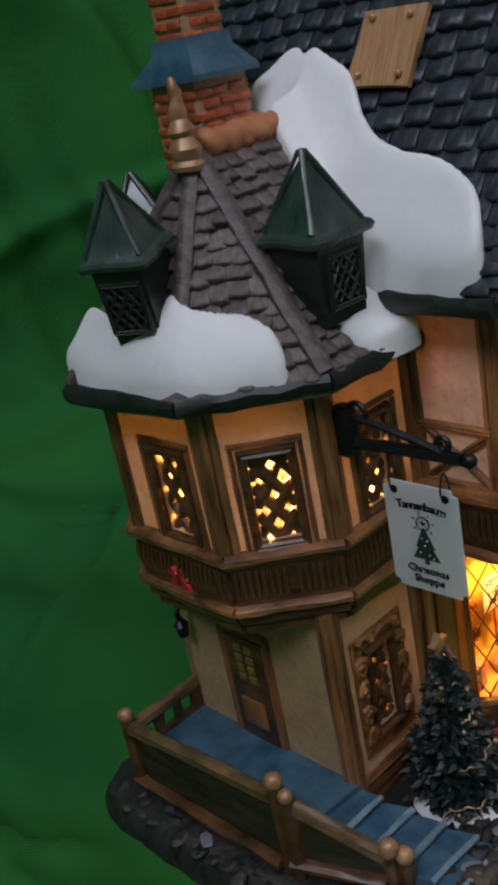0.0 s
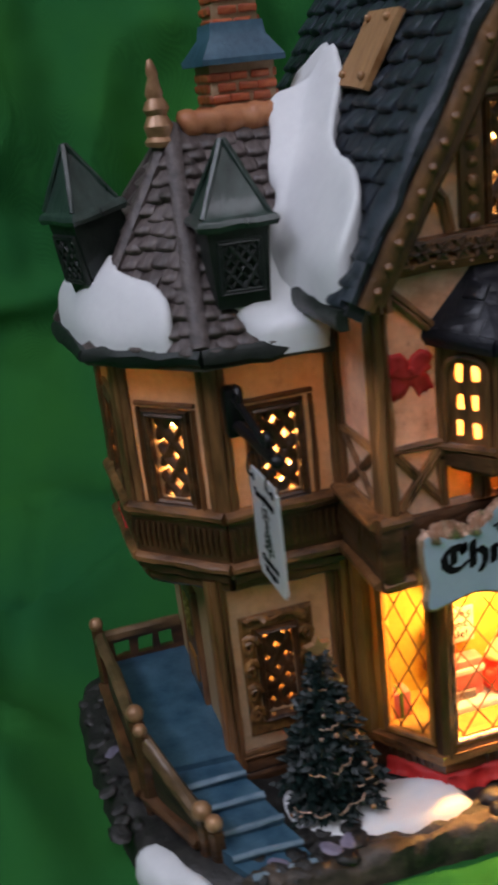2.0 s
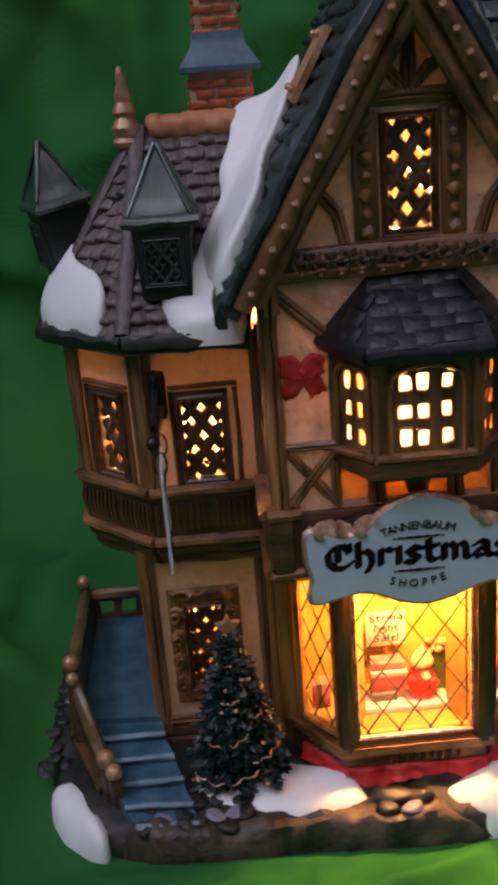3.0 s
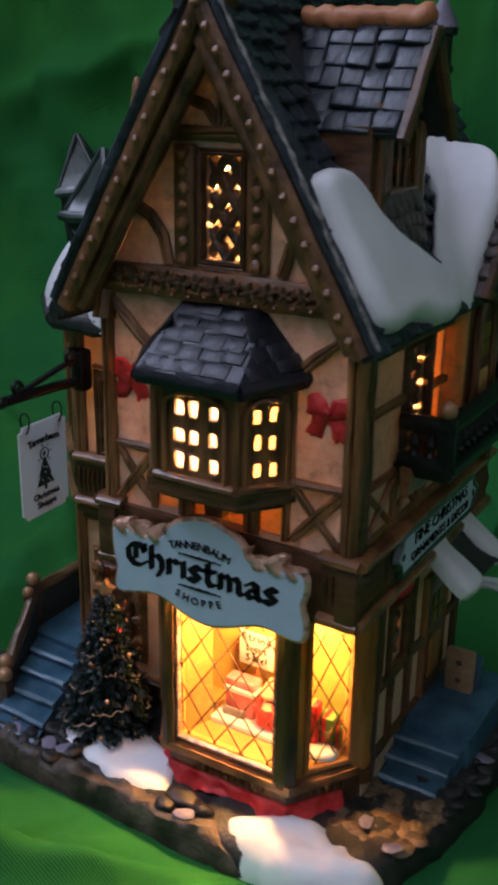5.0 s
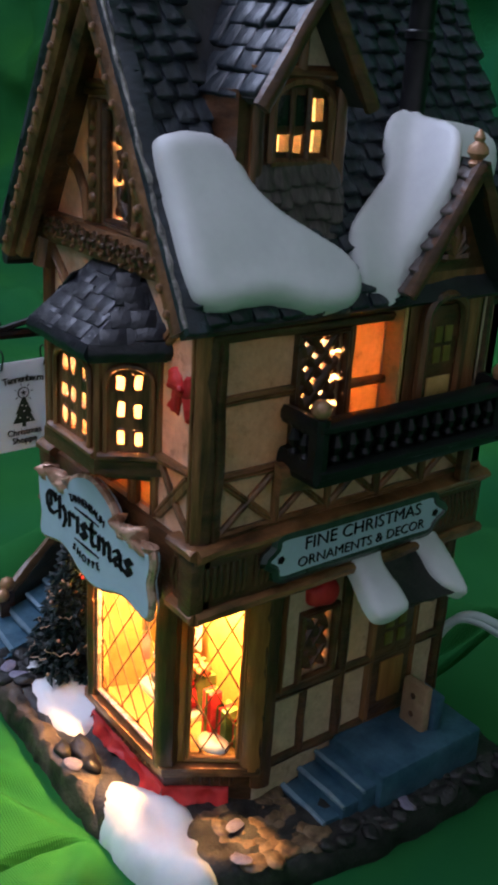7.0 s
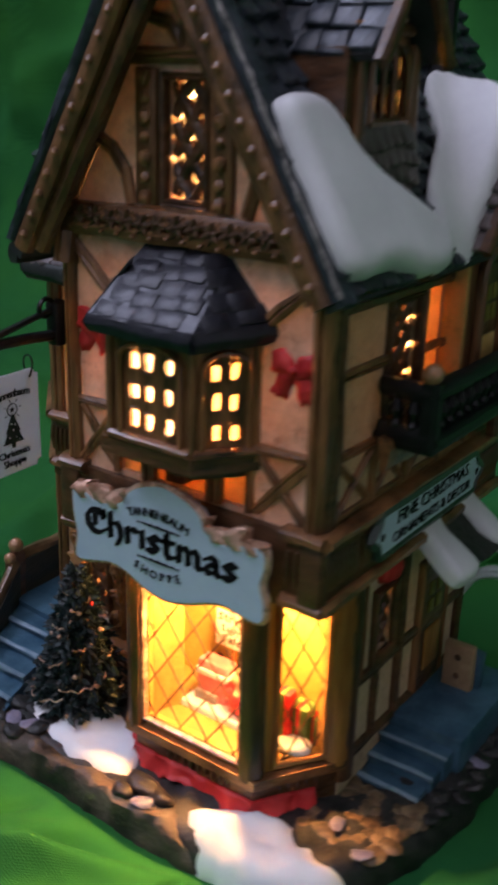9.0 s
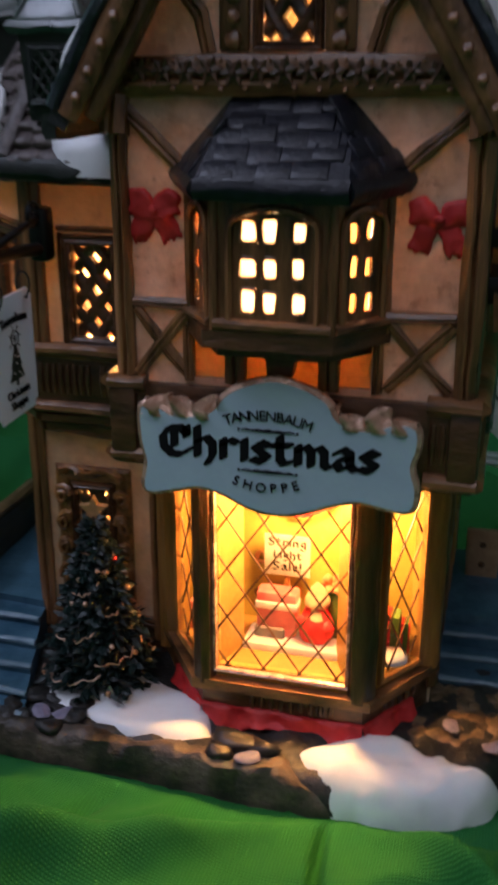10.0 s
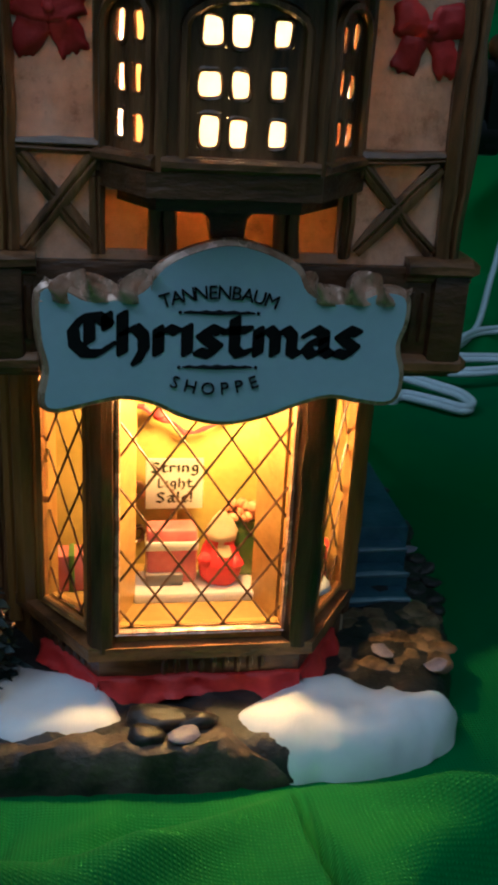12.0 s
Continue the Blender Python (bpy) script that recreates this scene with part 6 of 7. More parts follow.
def hanging_sign():
    th = thing("hanging_sign", "white card sign hanging from a black iron bracket", "sign", (-6.0, 1.7, 8.1))
    x = -6.0
    br = part("bracket", tube([(x, 1.95, 11.6), (x, 0.6, 11.72), (x, -1.4, 11.78)], 0.15, 8), IRON, th, "black scrolled iron bracket")
    part("wall_plate", rough(box(bmesh.new(), (x - 0.02, 1.72, 11.95), (0.5, 0.5, 1.25), None, 0.14), 0.04, 3), IRON, br)
    part("end_ball", ball((x, -1.55, 11.78), 0.17, None, 10), IRON, br)
    part("strut", tube([(x, 1.6, 12.35), (x, 0.8, 12.22), (x, -0.2, 12.02), (x, -0.9, 11.85)], 0.09, 6), IRON, br)
    for y, z, r in ((1.3, 12.4, 0.3), (-0.95, 12.04, 0.2)):
        part("scroll", tube([(x, y + (r - 0.011 * i) * math.cos(i * 0.55), z + (r - 0.011 * i) * math.sin(i * 0.55)) for i in range(13)], 0.07, 6), IRON, br)
    m = frame_of((x - 0.02, 0.86, 8.17), (0.03, -1, 0), (0, 0, 1))
    w, h, c = 1.95, 2.75, 0.16
    line = [(c, 0), (w - c, 0), (w - c * 0.8, c * 0.8), (w, c), (w, h - c), (w - c * 0.8, h - c * 0.8), (w - c, h), (c, h), (c * 0.8, h - c * 0.8), (0, h - c), (0, c), (c * 0.8, c * 0.8)]
    card = part("card", prism(line, m, 0.06), CARD, th, "white card with printed tree and words")
    f = m @ Matrix.Translation((w / 2, 0, 0.008))
    for side in (f, m @ Matrix.Translation((w / 2, 0, -0.068)) @ Matrix.Rotation(math.pi, 4, "Y")):
        arc_words("Tannenbaum", 0.30, side @ Matrix.Translation((0, h - 0.62, 0)), 4.0, INK, card, 0.0, 0.040)
        lettering("Christmas", 0.27, side @ Matrix.Translation((0, 0.56, 0)), INK, card, 0.0)
        lettering("Shoppe", 0.27, side @ Matrix.Translation((0, 0.3, 0)), INK, card, 0.0)
        part("printed_tree", prism([(-0.36, 0.85), (-0.06, 0.85), (-0.06, 0.72), (0.06, 0.72), (0.06, 0.85), (0.36, 0.85), (0.2, 1.15), (0.26, 1.15), (0.06, 1.6), (0, 1.68), (-0.06, 1.6), (-0.26, 1.15), (-0.2, 1.15)], side, 0.012), PINE, card, "printed dark tree")
        part("printed_star", tube([side @ V(0.17 * math.cos(i * math.pi / 8), 1.78 + 0.17 * math.sin(i * math.pi / 8), 0) for i in range(16)], 0.016, 4, None, True), INK, card)
        part("printed_star", prism([((0.1 if i % 2 == 0 else 0.04) * math.sin(i * math.pi / 5), 1.78 + (0.1 if i % 2 == 0 else 0.04) * math.cos(i * math.pi / 5)) for i in range(10)], side, 0.01), INK, card)
        for k in range(7):
            a = math.pi * (0.62 + k * 0.29)
            part("printed_ray", tube([side @ V(0.23 * math.cos(a - 1.0), 1.78 + 0.23 * math.sin(a - 1.0), 0), side @ V(0.31 * math.cos(a - 1.0), 1.78 + 0.31 * math.sin(a - 1.0), 0)], 0.011, 4), INK, card)
        for x, y in ((-0.14, 1.02), (0.1, 1.0), (0.0, 1.22), (-0.06, 1.4), (0.2, 0.92), (0.07, 1.36)):
            part("printed_bauble", ball(side @ V(x, y, 0.01), 0.025, None, 5), CARD, card)
    for u in (0.3, w - 0.3):
        p = m @ V(u, h - 0.14, -0.03)
        part("ring", tube([p + V(0.16 * math.cos(i * 0.52), 0.03 * math.sin(i), 0.3 * math.sin(i * 0.52) + 0.22) for i in range(12)], 0.025, 5, None, True), IRON, th, "thin wire ring")
        part("eyelet", lathe([(0.1, 0), (0.1, 0.02)], m @ V(u, h - 0.22, 0.0), 10, None, m.to_3x3()), INK, card)
    return th


hanging_sign()

# ---- right side: dormer, small gable, balcony, awning ----
DM = frame_of((3.4, 0.55, 0), (0, 1, 0), (0, 0, 1))
bm = holed(DM, 0.0, 2.6, 16.2, 19.1, 0.25, [(0.8, 1.04, 17.78, 18.14), (1.2, 1.44, 17.78, 18.14), (1.68, 1.98, 17.78, 18.24), (1.68, 1.98, 18.4, 18.86)], None, 0.04)
prism([(0.0, 19.1), (2.6, 19.1), (1.3, 20.9)], DM, 0.25, bm)
dormer = part("roof_dormer", bm, DARK, house, "roof dormer with a slate roof and small lit panes")
for y in (0.55, 3.15):
    part("cheek", slab([(3.4, y, 16.4), (1.95, y, 18.85), (1.9, y, 18.95), (3.4, y, 19.0)], 0.2, cuts=2), DARK, dormer, "brown dormer cheek")
part("cheek_panel", slab([(3.25, 0.5, 17.3), (2.75, 0.5, 18.1), (2.75, 0.5, 18.75), (3.25, 0.5, 18.75)][::-1], 0.06, cuts=2), PLASTER, dormer, "peach panel")
bm = bmesh.new()
tube([DM @ V(0.62, 17.6, 0.05), DM @ V(0.62, 18.75, 0.05)] + [DM @ V(1.4 - 0.78 * math.cos(t * math.pi / 8), 18.75 + 0.45 * math.sin(t * math.pi / 8), 0.05) for t in range(1, 8)] + [DM @ V(2.18, 18.75, 0.05), DM @ V(2.18, 17.6, 0.05), DM @ V(0.62, 17.6, 0.05)], 0.1, 6, bm)
part("window_frame", bm, TIMBER, dormer)
part("dark_pane", box(bmesh.new(), (1.12, 18.62, -0.0), (0.72, 0.6, 0.06), DM, 0.03), PANE_DARK, dormer, "dark unlit panes")
for u in (1.12, 1.56):
    part("glazing_bar", beam(DM @ V(u, 17.65, 0.05), DM @ V(u, 19.05, 0.05), 0.12, 0.12, (1, 0, 0), 0.03), DARK, dormer)
part("window_insert", box(bmesh.new(), (1.4, 18.3, -0.3), (1.5, 1.4, 0.03), DM, 0), FROST, dormer, "frosted pale plastic behind the panes")
for u in (0.25, 2.45):
    part("timber", beam(DM @ V(u, 16.6, 0.05), DM @ V(u, 19.1, 0.05), 0.3, 0.22, (1, 0, 0), 0.04), TIMBER, dormer)
part("timber", beam(DM @ V(0.1, 19.35, 0.05), DM @ V(2.5, 19.35, 0.05), 0.22, 0.2, (1, 0, 0), 0.04), TIMBER_H, dormer)
part("timber", beam(DM @ V(1.3, 19.4, 0.05), DM @ V(1.3, 20.7, 0.05), 0.24, 0.2, (1, 0, 0), 0.04), TIMBER, dormer)
for sg in (-1, 1):
    part("gable_panel", prism([(1.3 + sg * 0.16, 19.5), (1.3 + sg * 0.75, 19.5), (1.3 + sg * 0.16, 20.45)], DM @ Matrix.Translation((0, 0, 0.03)), 0.06), PLASTER, dormer, "peach gable panel")
apron = part("apron", rough(slab([(3.7, 0.7, 16.0), (3.7, 3.1, 16.0), (3.5, 2.9, 17.4), (3.5, 0.7, 17.4)], 0.5, cuts=8, wob=0.3), 0.1, 2.2), SHINGLE, dormer, "rough grey-brown roof below the dormer")
DL = [(4.05, 0.4, 18.85), (4.05, 1.85, 21.1), (0.7, 1.85, 21.1), (2.05, 0.4, 18.85)]
DR = [(4.05, 3.3, 18.85), (2.05, 3.3, 18.85), (0.7, 1.85, 21.1), (4.05, 1.85, 21.1)]
dr_l = part("dormer_roof", slab([DL[3], DL[0], DL[1], DL[2]], 0.22, cuts=6, wob=0.05), SLATE_BASE, dormer)
dr_r = part("dormer_roof", slab([DR[0], DR[1], DR[2], DR[3]], 0.22, cuts=6, wob=0.05), SLATE_BASE, dormer)
for a, b in ((DL[0], DL[1]), (DR[0], DR[3])):
    part("barge_board", beam(V(*a) + V(0.05, 0, -0.15), V(*b) + V(0.05, 0, -0.15), 0.3, 0.22, (1, 0, 0), 0.04), DARK, dormer)
bm = tube([(4.0 - i * 0.085, 1.85, 21.2 + 0.03 * math.sin(i * 1.1)) for i in range(38)], [0.14 if i in (0, 37) else 0.22 + 0.04 * abs(math.sin(i * 0.5)) for i in range(38)], 14)
part("ridge_tiles", rough(bm, 0.07, 1.8), TERRA, dormer, "lumpy terracotta ridge", 80)

# stove pipe
pipe = part("stove_pipe", lathe([(0.42, -1.0), (0.42, 0.4), (0.36, 0.5), (0.3, 0.6), (0.3, 2.2), (0.36, 2.25), (0.36, 2.4), (0.3, 2.45), (0.3, 3.1), (0.42, 3.15), (0.42, 3.3), (0.1, 3.35)], (2.6, 5.95, 17.9), 14), IRON, house, "black stove pipe with a pale conical cap")
part("cap", lathe([(0.44, 0), (0.42, 0.1), (0.05, 0.75)], (2.6, 5.95, 21.2), 14), LILAC, pipe, "pale lilac conical cap")

# small gable over the balcony door
bay = part("balcony_bay", holed(frame_of((4.4, 4.75, 0), (0, 1, 0), (0, 0, 1)), 0, 2.6, 10.9, 15.3, 0.25, []), TIMBER, house, "brown gabled bay with an arched door")
for y, d in ((4.75, -1), (7.35, 1)):
    # the front cheek's orange glow comes mostly from its amber colour
    part("cheek", box(bmesh.new(), (4.1, y, 13.1), (0.6, 0.2, 4.4), None, 0.03), THIN if d < 0 else CREAM, bay, "bay side with an orange glow painted on" if d < 0 else "cream bay side")
BM = frame_of((4.42, 4.75, 0), (0, 1, 0), (0, 0, 1))
part("gable_panel", prism([(0, 15.2), (2.6, 15.2), (1.15, 17.4)], BM, 0.25), DARK, bay)
for i in range(7):
    a = math.pi * i / 6
    bm = tube([BM @ V(1.15, 15.5, 0.05), BM @ V(1.15 + 0.35 * math.cos(a), 15.55 + 0.45 * math.sin(a), 0.12), BM @ V(1.15 + 0.55 * math.cos(a), 15.55 + 0.75 * math.sin(a), 0.05)], [0.06, 0.12, 0.04], 6)
    part("carved_leaf", bm, TIMBER, bay)
arch = [BM @ V(0.5, 11.4, 0.08), BM @ V(0.5, 14.1, 0.08)] + [BM @ V(1.15 - 0.65 * math.cos(t * math.pi / 8), 14.1 + 0.55 * math.sin(t * math.pi / 8), 0.08) for t in range(1, 8)] + [BM @ V(1.8, 14.1, 0.08), BM @ V(1.8, 11.4, 0.08)]
bdoor = part("door", tube(arch, 0.14, 7), TIMBER, bay, "arched balcony door with olive panes")
part("door_leaf", box(bmesh.new(), (1.15, 12.8, 0.0), (1.2, 3.2, 0.14), BM, 0.05), DARK, bdoor)
for i in range(2):
    for k in range(2):
        part("pane", box(bmesh.new(), (0.98 + i * 0.34, 13.2 + k * 0.5, 0.08), (0.24, 0.4, 0.06), BM, 0.04), YELLOW, bdoor)
part("door_panel", box(bmesh.new(), (1.15, 12.3, 0.07), (0.8, 0.7, 0.08), BM, 0.05), THIN, bdoor)
GA, GL, GR = (5.05, 5.85, 17.75), (4.95, 4.15, 14.95), (4.95, 7.55, 14.95)
g_l = part("small_roof", slab([(3.9, 4.15, 14.95), GL, GA, (2.6, 5.85, 17.75)], 0.25, cuts=6, wob=0.05), SLATE_BASE, bay)
g_r = part("small_roof", slab([GR, (3.9, 7.55, 14.95), (2.6, 5.85, 17.75), GA], 0.25, cuts=6, wob=0.05), SLATE_BASE, bay)
for a in (GL, GR):
    part("barge_board", beam(V(*a) + V(0.03, 0, -0.1), V(*GA) + V(0.03, 0, -0.1), 0.34, 0.24, (1, 0, 0), 0.06), DARK, bay)
part("finial", rough(lathe([(0.16, 0), (0.2, 0.08), (0.13, 0.16), (0.24, 0.3), (0.22, 0.42), (0.1, 0.54), (0.13, 0.62), (0.08, 0.74), (0.01, 0.8)], (4.9, 5.78, 17.6), 12), 0.015, 3), BRONZE, bay, "small bronze finial")
part("timber", beam((4.3, 7.6, 9.5), (4.3, 7.6, 14.6), 0.3, 0.3, (1, 0, 0), 0.04), DARK, house)


def balcony():
    th = thing("balcony", "black balcony with turned balusters on the side wall", "balcony", (4.6, 4.6, 10.9))
    part("deck", rough(box(bmesh.new(), (4.55, 4.6, 11.05), (1.5, 6.1, 0.34), None, 0.08), 0.04, 1.3), IRON, th)
    for z, w in ((12.25, 0.42), (11.22, 0.5)):
        part("rail", beam((5.15, 1.6, z), (5.15, 7.6, z), 0.3, w, (1, 0, 0), 0.05), IRON, th)
        for y in (1.65, 7.55):
            part("rail", beam((3.95, y, z), (5.2, y, z), w, 0.28, (0, -1, 0), 0.05), IRON, th)
    for y in (1.7, 7.5):
        post = part("post", beam((5.15, y, 11.0), (5.15, y, 12.5), 0.36, 0.36, (1, 0, 0), 0.03), IRON, th)
        part("ball_finial", ball((5.1, y, 12.68), 0.23, None, 12), BRONZE, post, "copper ball finial")
    part("back_panel", box(bmesh.new(), (4.97, 4.6, 11.75), (0.08, 5.8, 0.9), None, 0.02), IRON, th, "black panel behind the balusters")
    prof = [(0.1, 0), (0.15, 0.1), (0.08, 0.2), (0.18, 0.42), (0.08, 0.66), (0.14, 0.76), (0.1, 0.86)]
    me = finish(lathe(prof, (0, 0, 0), 8), "baluster", IRON)
    for i in range(12):
        piece("baluster", me, th, Matrix.Translation((5.15, 2.15 + i * 0.45, 11.38)))
    for i in range(2):
        piece("baluster", me, th, Matrix.Translation((4.35 + i * 0.4, 1.65, 11.38)))
    part("soffit_beam", beam((4.3, 1.3, 10.78), (4.3, 7.9, 10.78), 0.7, 0.25, (1, 0, 0), 0.08), TIMBER_H, th)
    return th


balcony()


def awning():
    th = thing("awning", "dark shingled porch canopy with two snow patches", "awning", (4.3, 5.8, 6.4))
    q = [(5.2, 4.1, 6.95), (5.3, 7.1, 6.8), (3.6, 6.9, 8.2), (3.6, 4.35, 8.2)]
    part("canopy", rough(slab(q, 0.25, cuts=12, wob=0.1), 0.06, 3), ROCK, th, "rough black canopy roof")
    m = frame_of(q[0], V(*q[1]) - V(*q[0]), V(*q[3]) - V(*q[0]))
    part("snow_patch", drift(m, [(-0.1, -0.1), (0.9, -0.1), (0.95, 0.5), (0.8, 1.2), (1.0, 1.7), (0.9, 2.1), (-0.1, 2.15), (-0.15, 1.2)], 0.2, 0.3, res=0.12, lift=0.02), SNOW, th, "white snow on the canopy", 80)
    part("snow_patch", drift(m, [(2.45, 0.15), (3.05, -0.1), (3.05, 1.2), (2.8, 2.1), (1.7, 2.15), (1.6, 1.8), (2.1, 1.3), (2.2, 0.6)], 0.2, 0.3, res=0.12, lift=0.02), SNOW, th, "white snow on the canopy", 80)
    return th


awning()


# ---- right porch ----
def right_porch():
    th = thing("porch_steps", "dusty blue porch with three steps at the side door", "steps", (4.6, 5.6, 0.8))
    part("landing", rough(box(bmesh.new(), (4.5, 6.55, 1.3), (2.2, 3.9, 1.3), None, 0.08), 0.04, 1.2), BLUE, th)
    for i in range(3):
        part("step", rough(box(bmesh.new(), (4.42 - 0.05 * i, 4.45 - i * 0.58, 1.05 - 0.17 * i), (2.0 - 0.1 * i, 0.72, 1.1 - 0.3 * i), None, 0.08), 0.04, 1.5), BLUE, th)
        z, y, w = 1.6 - 0.32 * i, 4.12 - i * 0.58, 1.0 - 0.05 * i
        part("nosing", rough(beam((4.42 - 0.05 * i - w, y, z - 0.03), (4.42 - 0.05 * i + w, y, z - 0.03), 0.12, 0.12, (0, -1, 0), 0.04), 0.03, 2), NOSING, th, "worn pale blue step edge")
    return th


right_porch()
crate = thing("toy_stand", "tan plank stand with dark knots on the porch", "stand", (4.3, 7.2, 2.05))
part("plank", rough(box(bmesh.new(), (4.35, 6.95, 2.62), (0.9, 0.28, 1.45), None, 0.06), 0.05, 2), MORTAR, crate)
part("side_board", rough(box(bmesh.new(), (4.55, 7.3, 2.48), (0.8, 0.4, 1.15), None, 0.06), 0.05, 2), BLUE, crate)
for z in (2.35, 2.95):
    part("knot", ball((4.35, 6.8, z), 0.1, None, 8, (1, 0.4, 1)), DARK, crate)


# ---- left stairs ----
def left_stairs():
    th = thing("stairs", "dusty blue landing and steps with bronze-topped railings", "stairs", (-8.2, 4.0, 0.8))
    part("landing", rough(prism([(-9.35, 2.5), (-7.0, 2.3), (-7.0, 8.6), (-9.45, 8.6)], Matrix.Translation((0, 0, 2.0)), 1.4), 0.03, 1.1), BLUE, th)
    lines = [((-9.2, 2.6), (-7.0, 2.5)), ((-8.95, 1.75), (-6.85, 1.7)), ((-8.65, 0.95), (-6.6, 0.9)), ((-8.3, 0.15), (-6.35, 0.1)), ((-7.95, -0.6), (-6.1, -0.65)), ((-7.6, -1.2), (-5.95, -1.25))]
    for i, (a, b) in enumerate(zip(lines, lines[1:])):
        part("step", rough(prism([a[0], a[1], b[1], b[0]][::-1], Matrix.Translation((0, 0, 1.8 - 0.2 * i)), 1.2 - 0.18 * i), 0.04, 1.2), BLUE, th)
        part("nosing", rough(beam((*b[0], 1.77 - 0.2 * i), (*b[1], 1.77 - 0.2 * i), 0.13, 0.13, (0, -1, 0), 0.04), 0.03, 2), NOSING, th, "worn pale blue step edge")
    runs = [((-9.68, 8.5, 3.1), (-9.5, 2.85, 3.35)), ((-9.4, 2.6, 3.25), (-8.45, 0.3, 1.95))]
    for k, (a, b) in enumerate(runs):
        a, b = V(*a), V(*b)
        out = (b - a).cross(V(0, 0, 1)) * -1
        part("hand_rail", beam(a, b, 0.34, 0.34, (0, 0, 1), 0.07), RAIL, th, "worn bronze-brown hand rail")
        pa, pb = a.copy(), b.copy()
        q = [V(pa.x, pa.y, 0.55), V(pb.x, pb.y, 0.55), V(pb.x, pb.y, pb.z - 0.1), V(pa.x, pa.y, pa.z - 0.1)]
        part("side_panel", rough(slab(q, 0.22, cuts=8, wob=0.08), 0.03, 1.5), MOSSY, th, "dark olive-brown panelled side of the stairs")
        part("foot_moulding", beam(V(a.x - 0.16, a.y, 1.25), V(b.x - 0.16, b.y, 1.15), 0.26, 0.3, (-1, 0, 0), 0.06), DARK, th)
    part("hand_rail", beam((-9.6, 8.5, 3.0), (-7.05, 8.5, 3.0), 0.3, 0.3, (0, 0, 1), 0.05), RAIL, th)
    m, w = wall_frame((-9.6, 8.45), (-7.0, 8.45))
    part("pierced_panel", holed(m, 0, w, 1.8, 2.9, 0.2, [(0.35, 0.85, 2.15, 2.7), (1.1, 1.6, 2.15, 2.7), (1.8, 2.25, 2.15, 2.7)], None, 0.08), DARK, th, "dark pierced railing panel")
    for x, y, z, r in ((-9.72, 8.45, 3.5, 0.23), (-9.45, 2.75, 3.78, 0.25), (-8.42, 0.22, 2.2, 0.27), (-9.42, 2.45, 3.42, 0.2), (-8.2, -0.05, 1.95, 0.24)):
        post = part("newel_post", beam((x, y, 0.6), (x, y, z - r * 0.7), 0.36, 0.36, (-1, 0, 0), 0.05), DARK, th)
        part("ball_finial", ball((x, y, z), r, None, 12), BRONZE, post, "copper ball finial")
    return th


left_stairs()


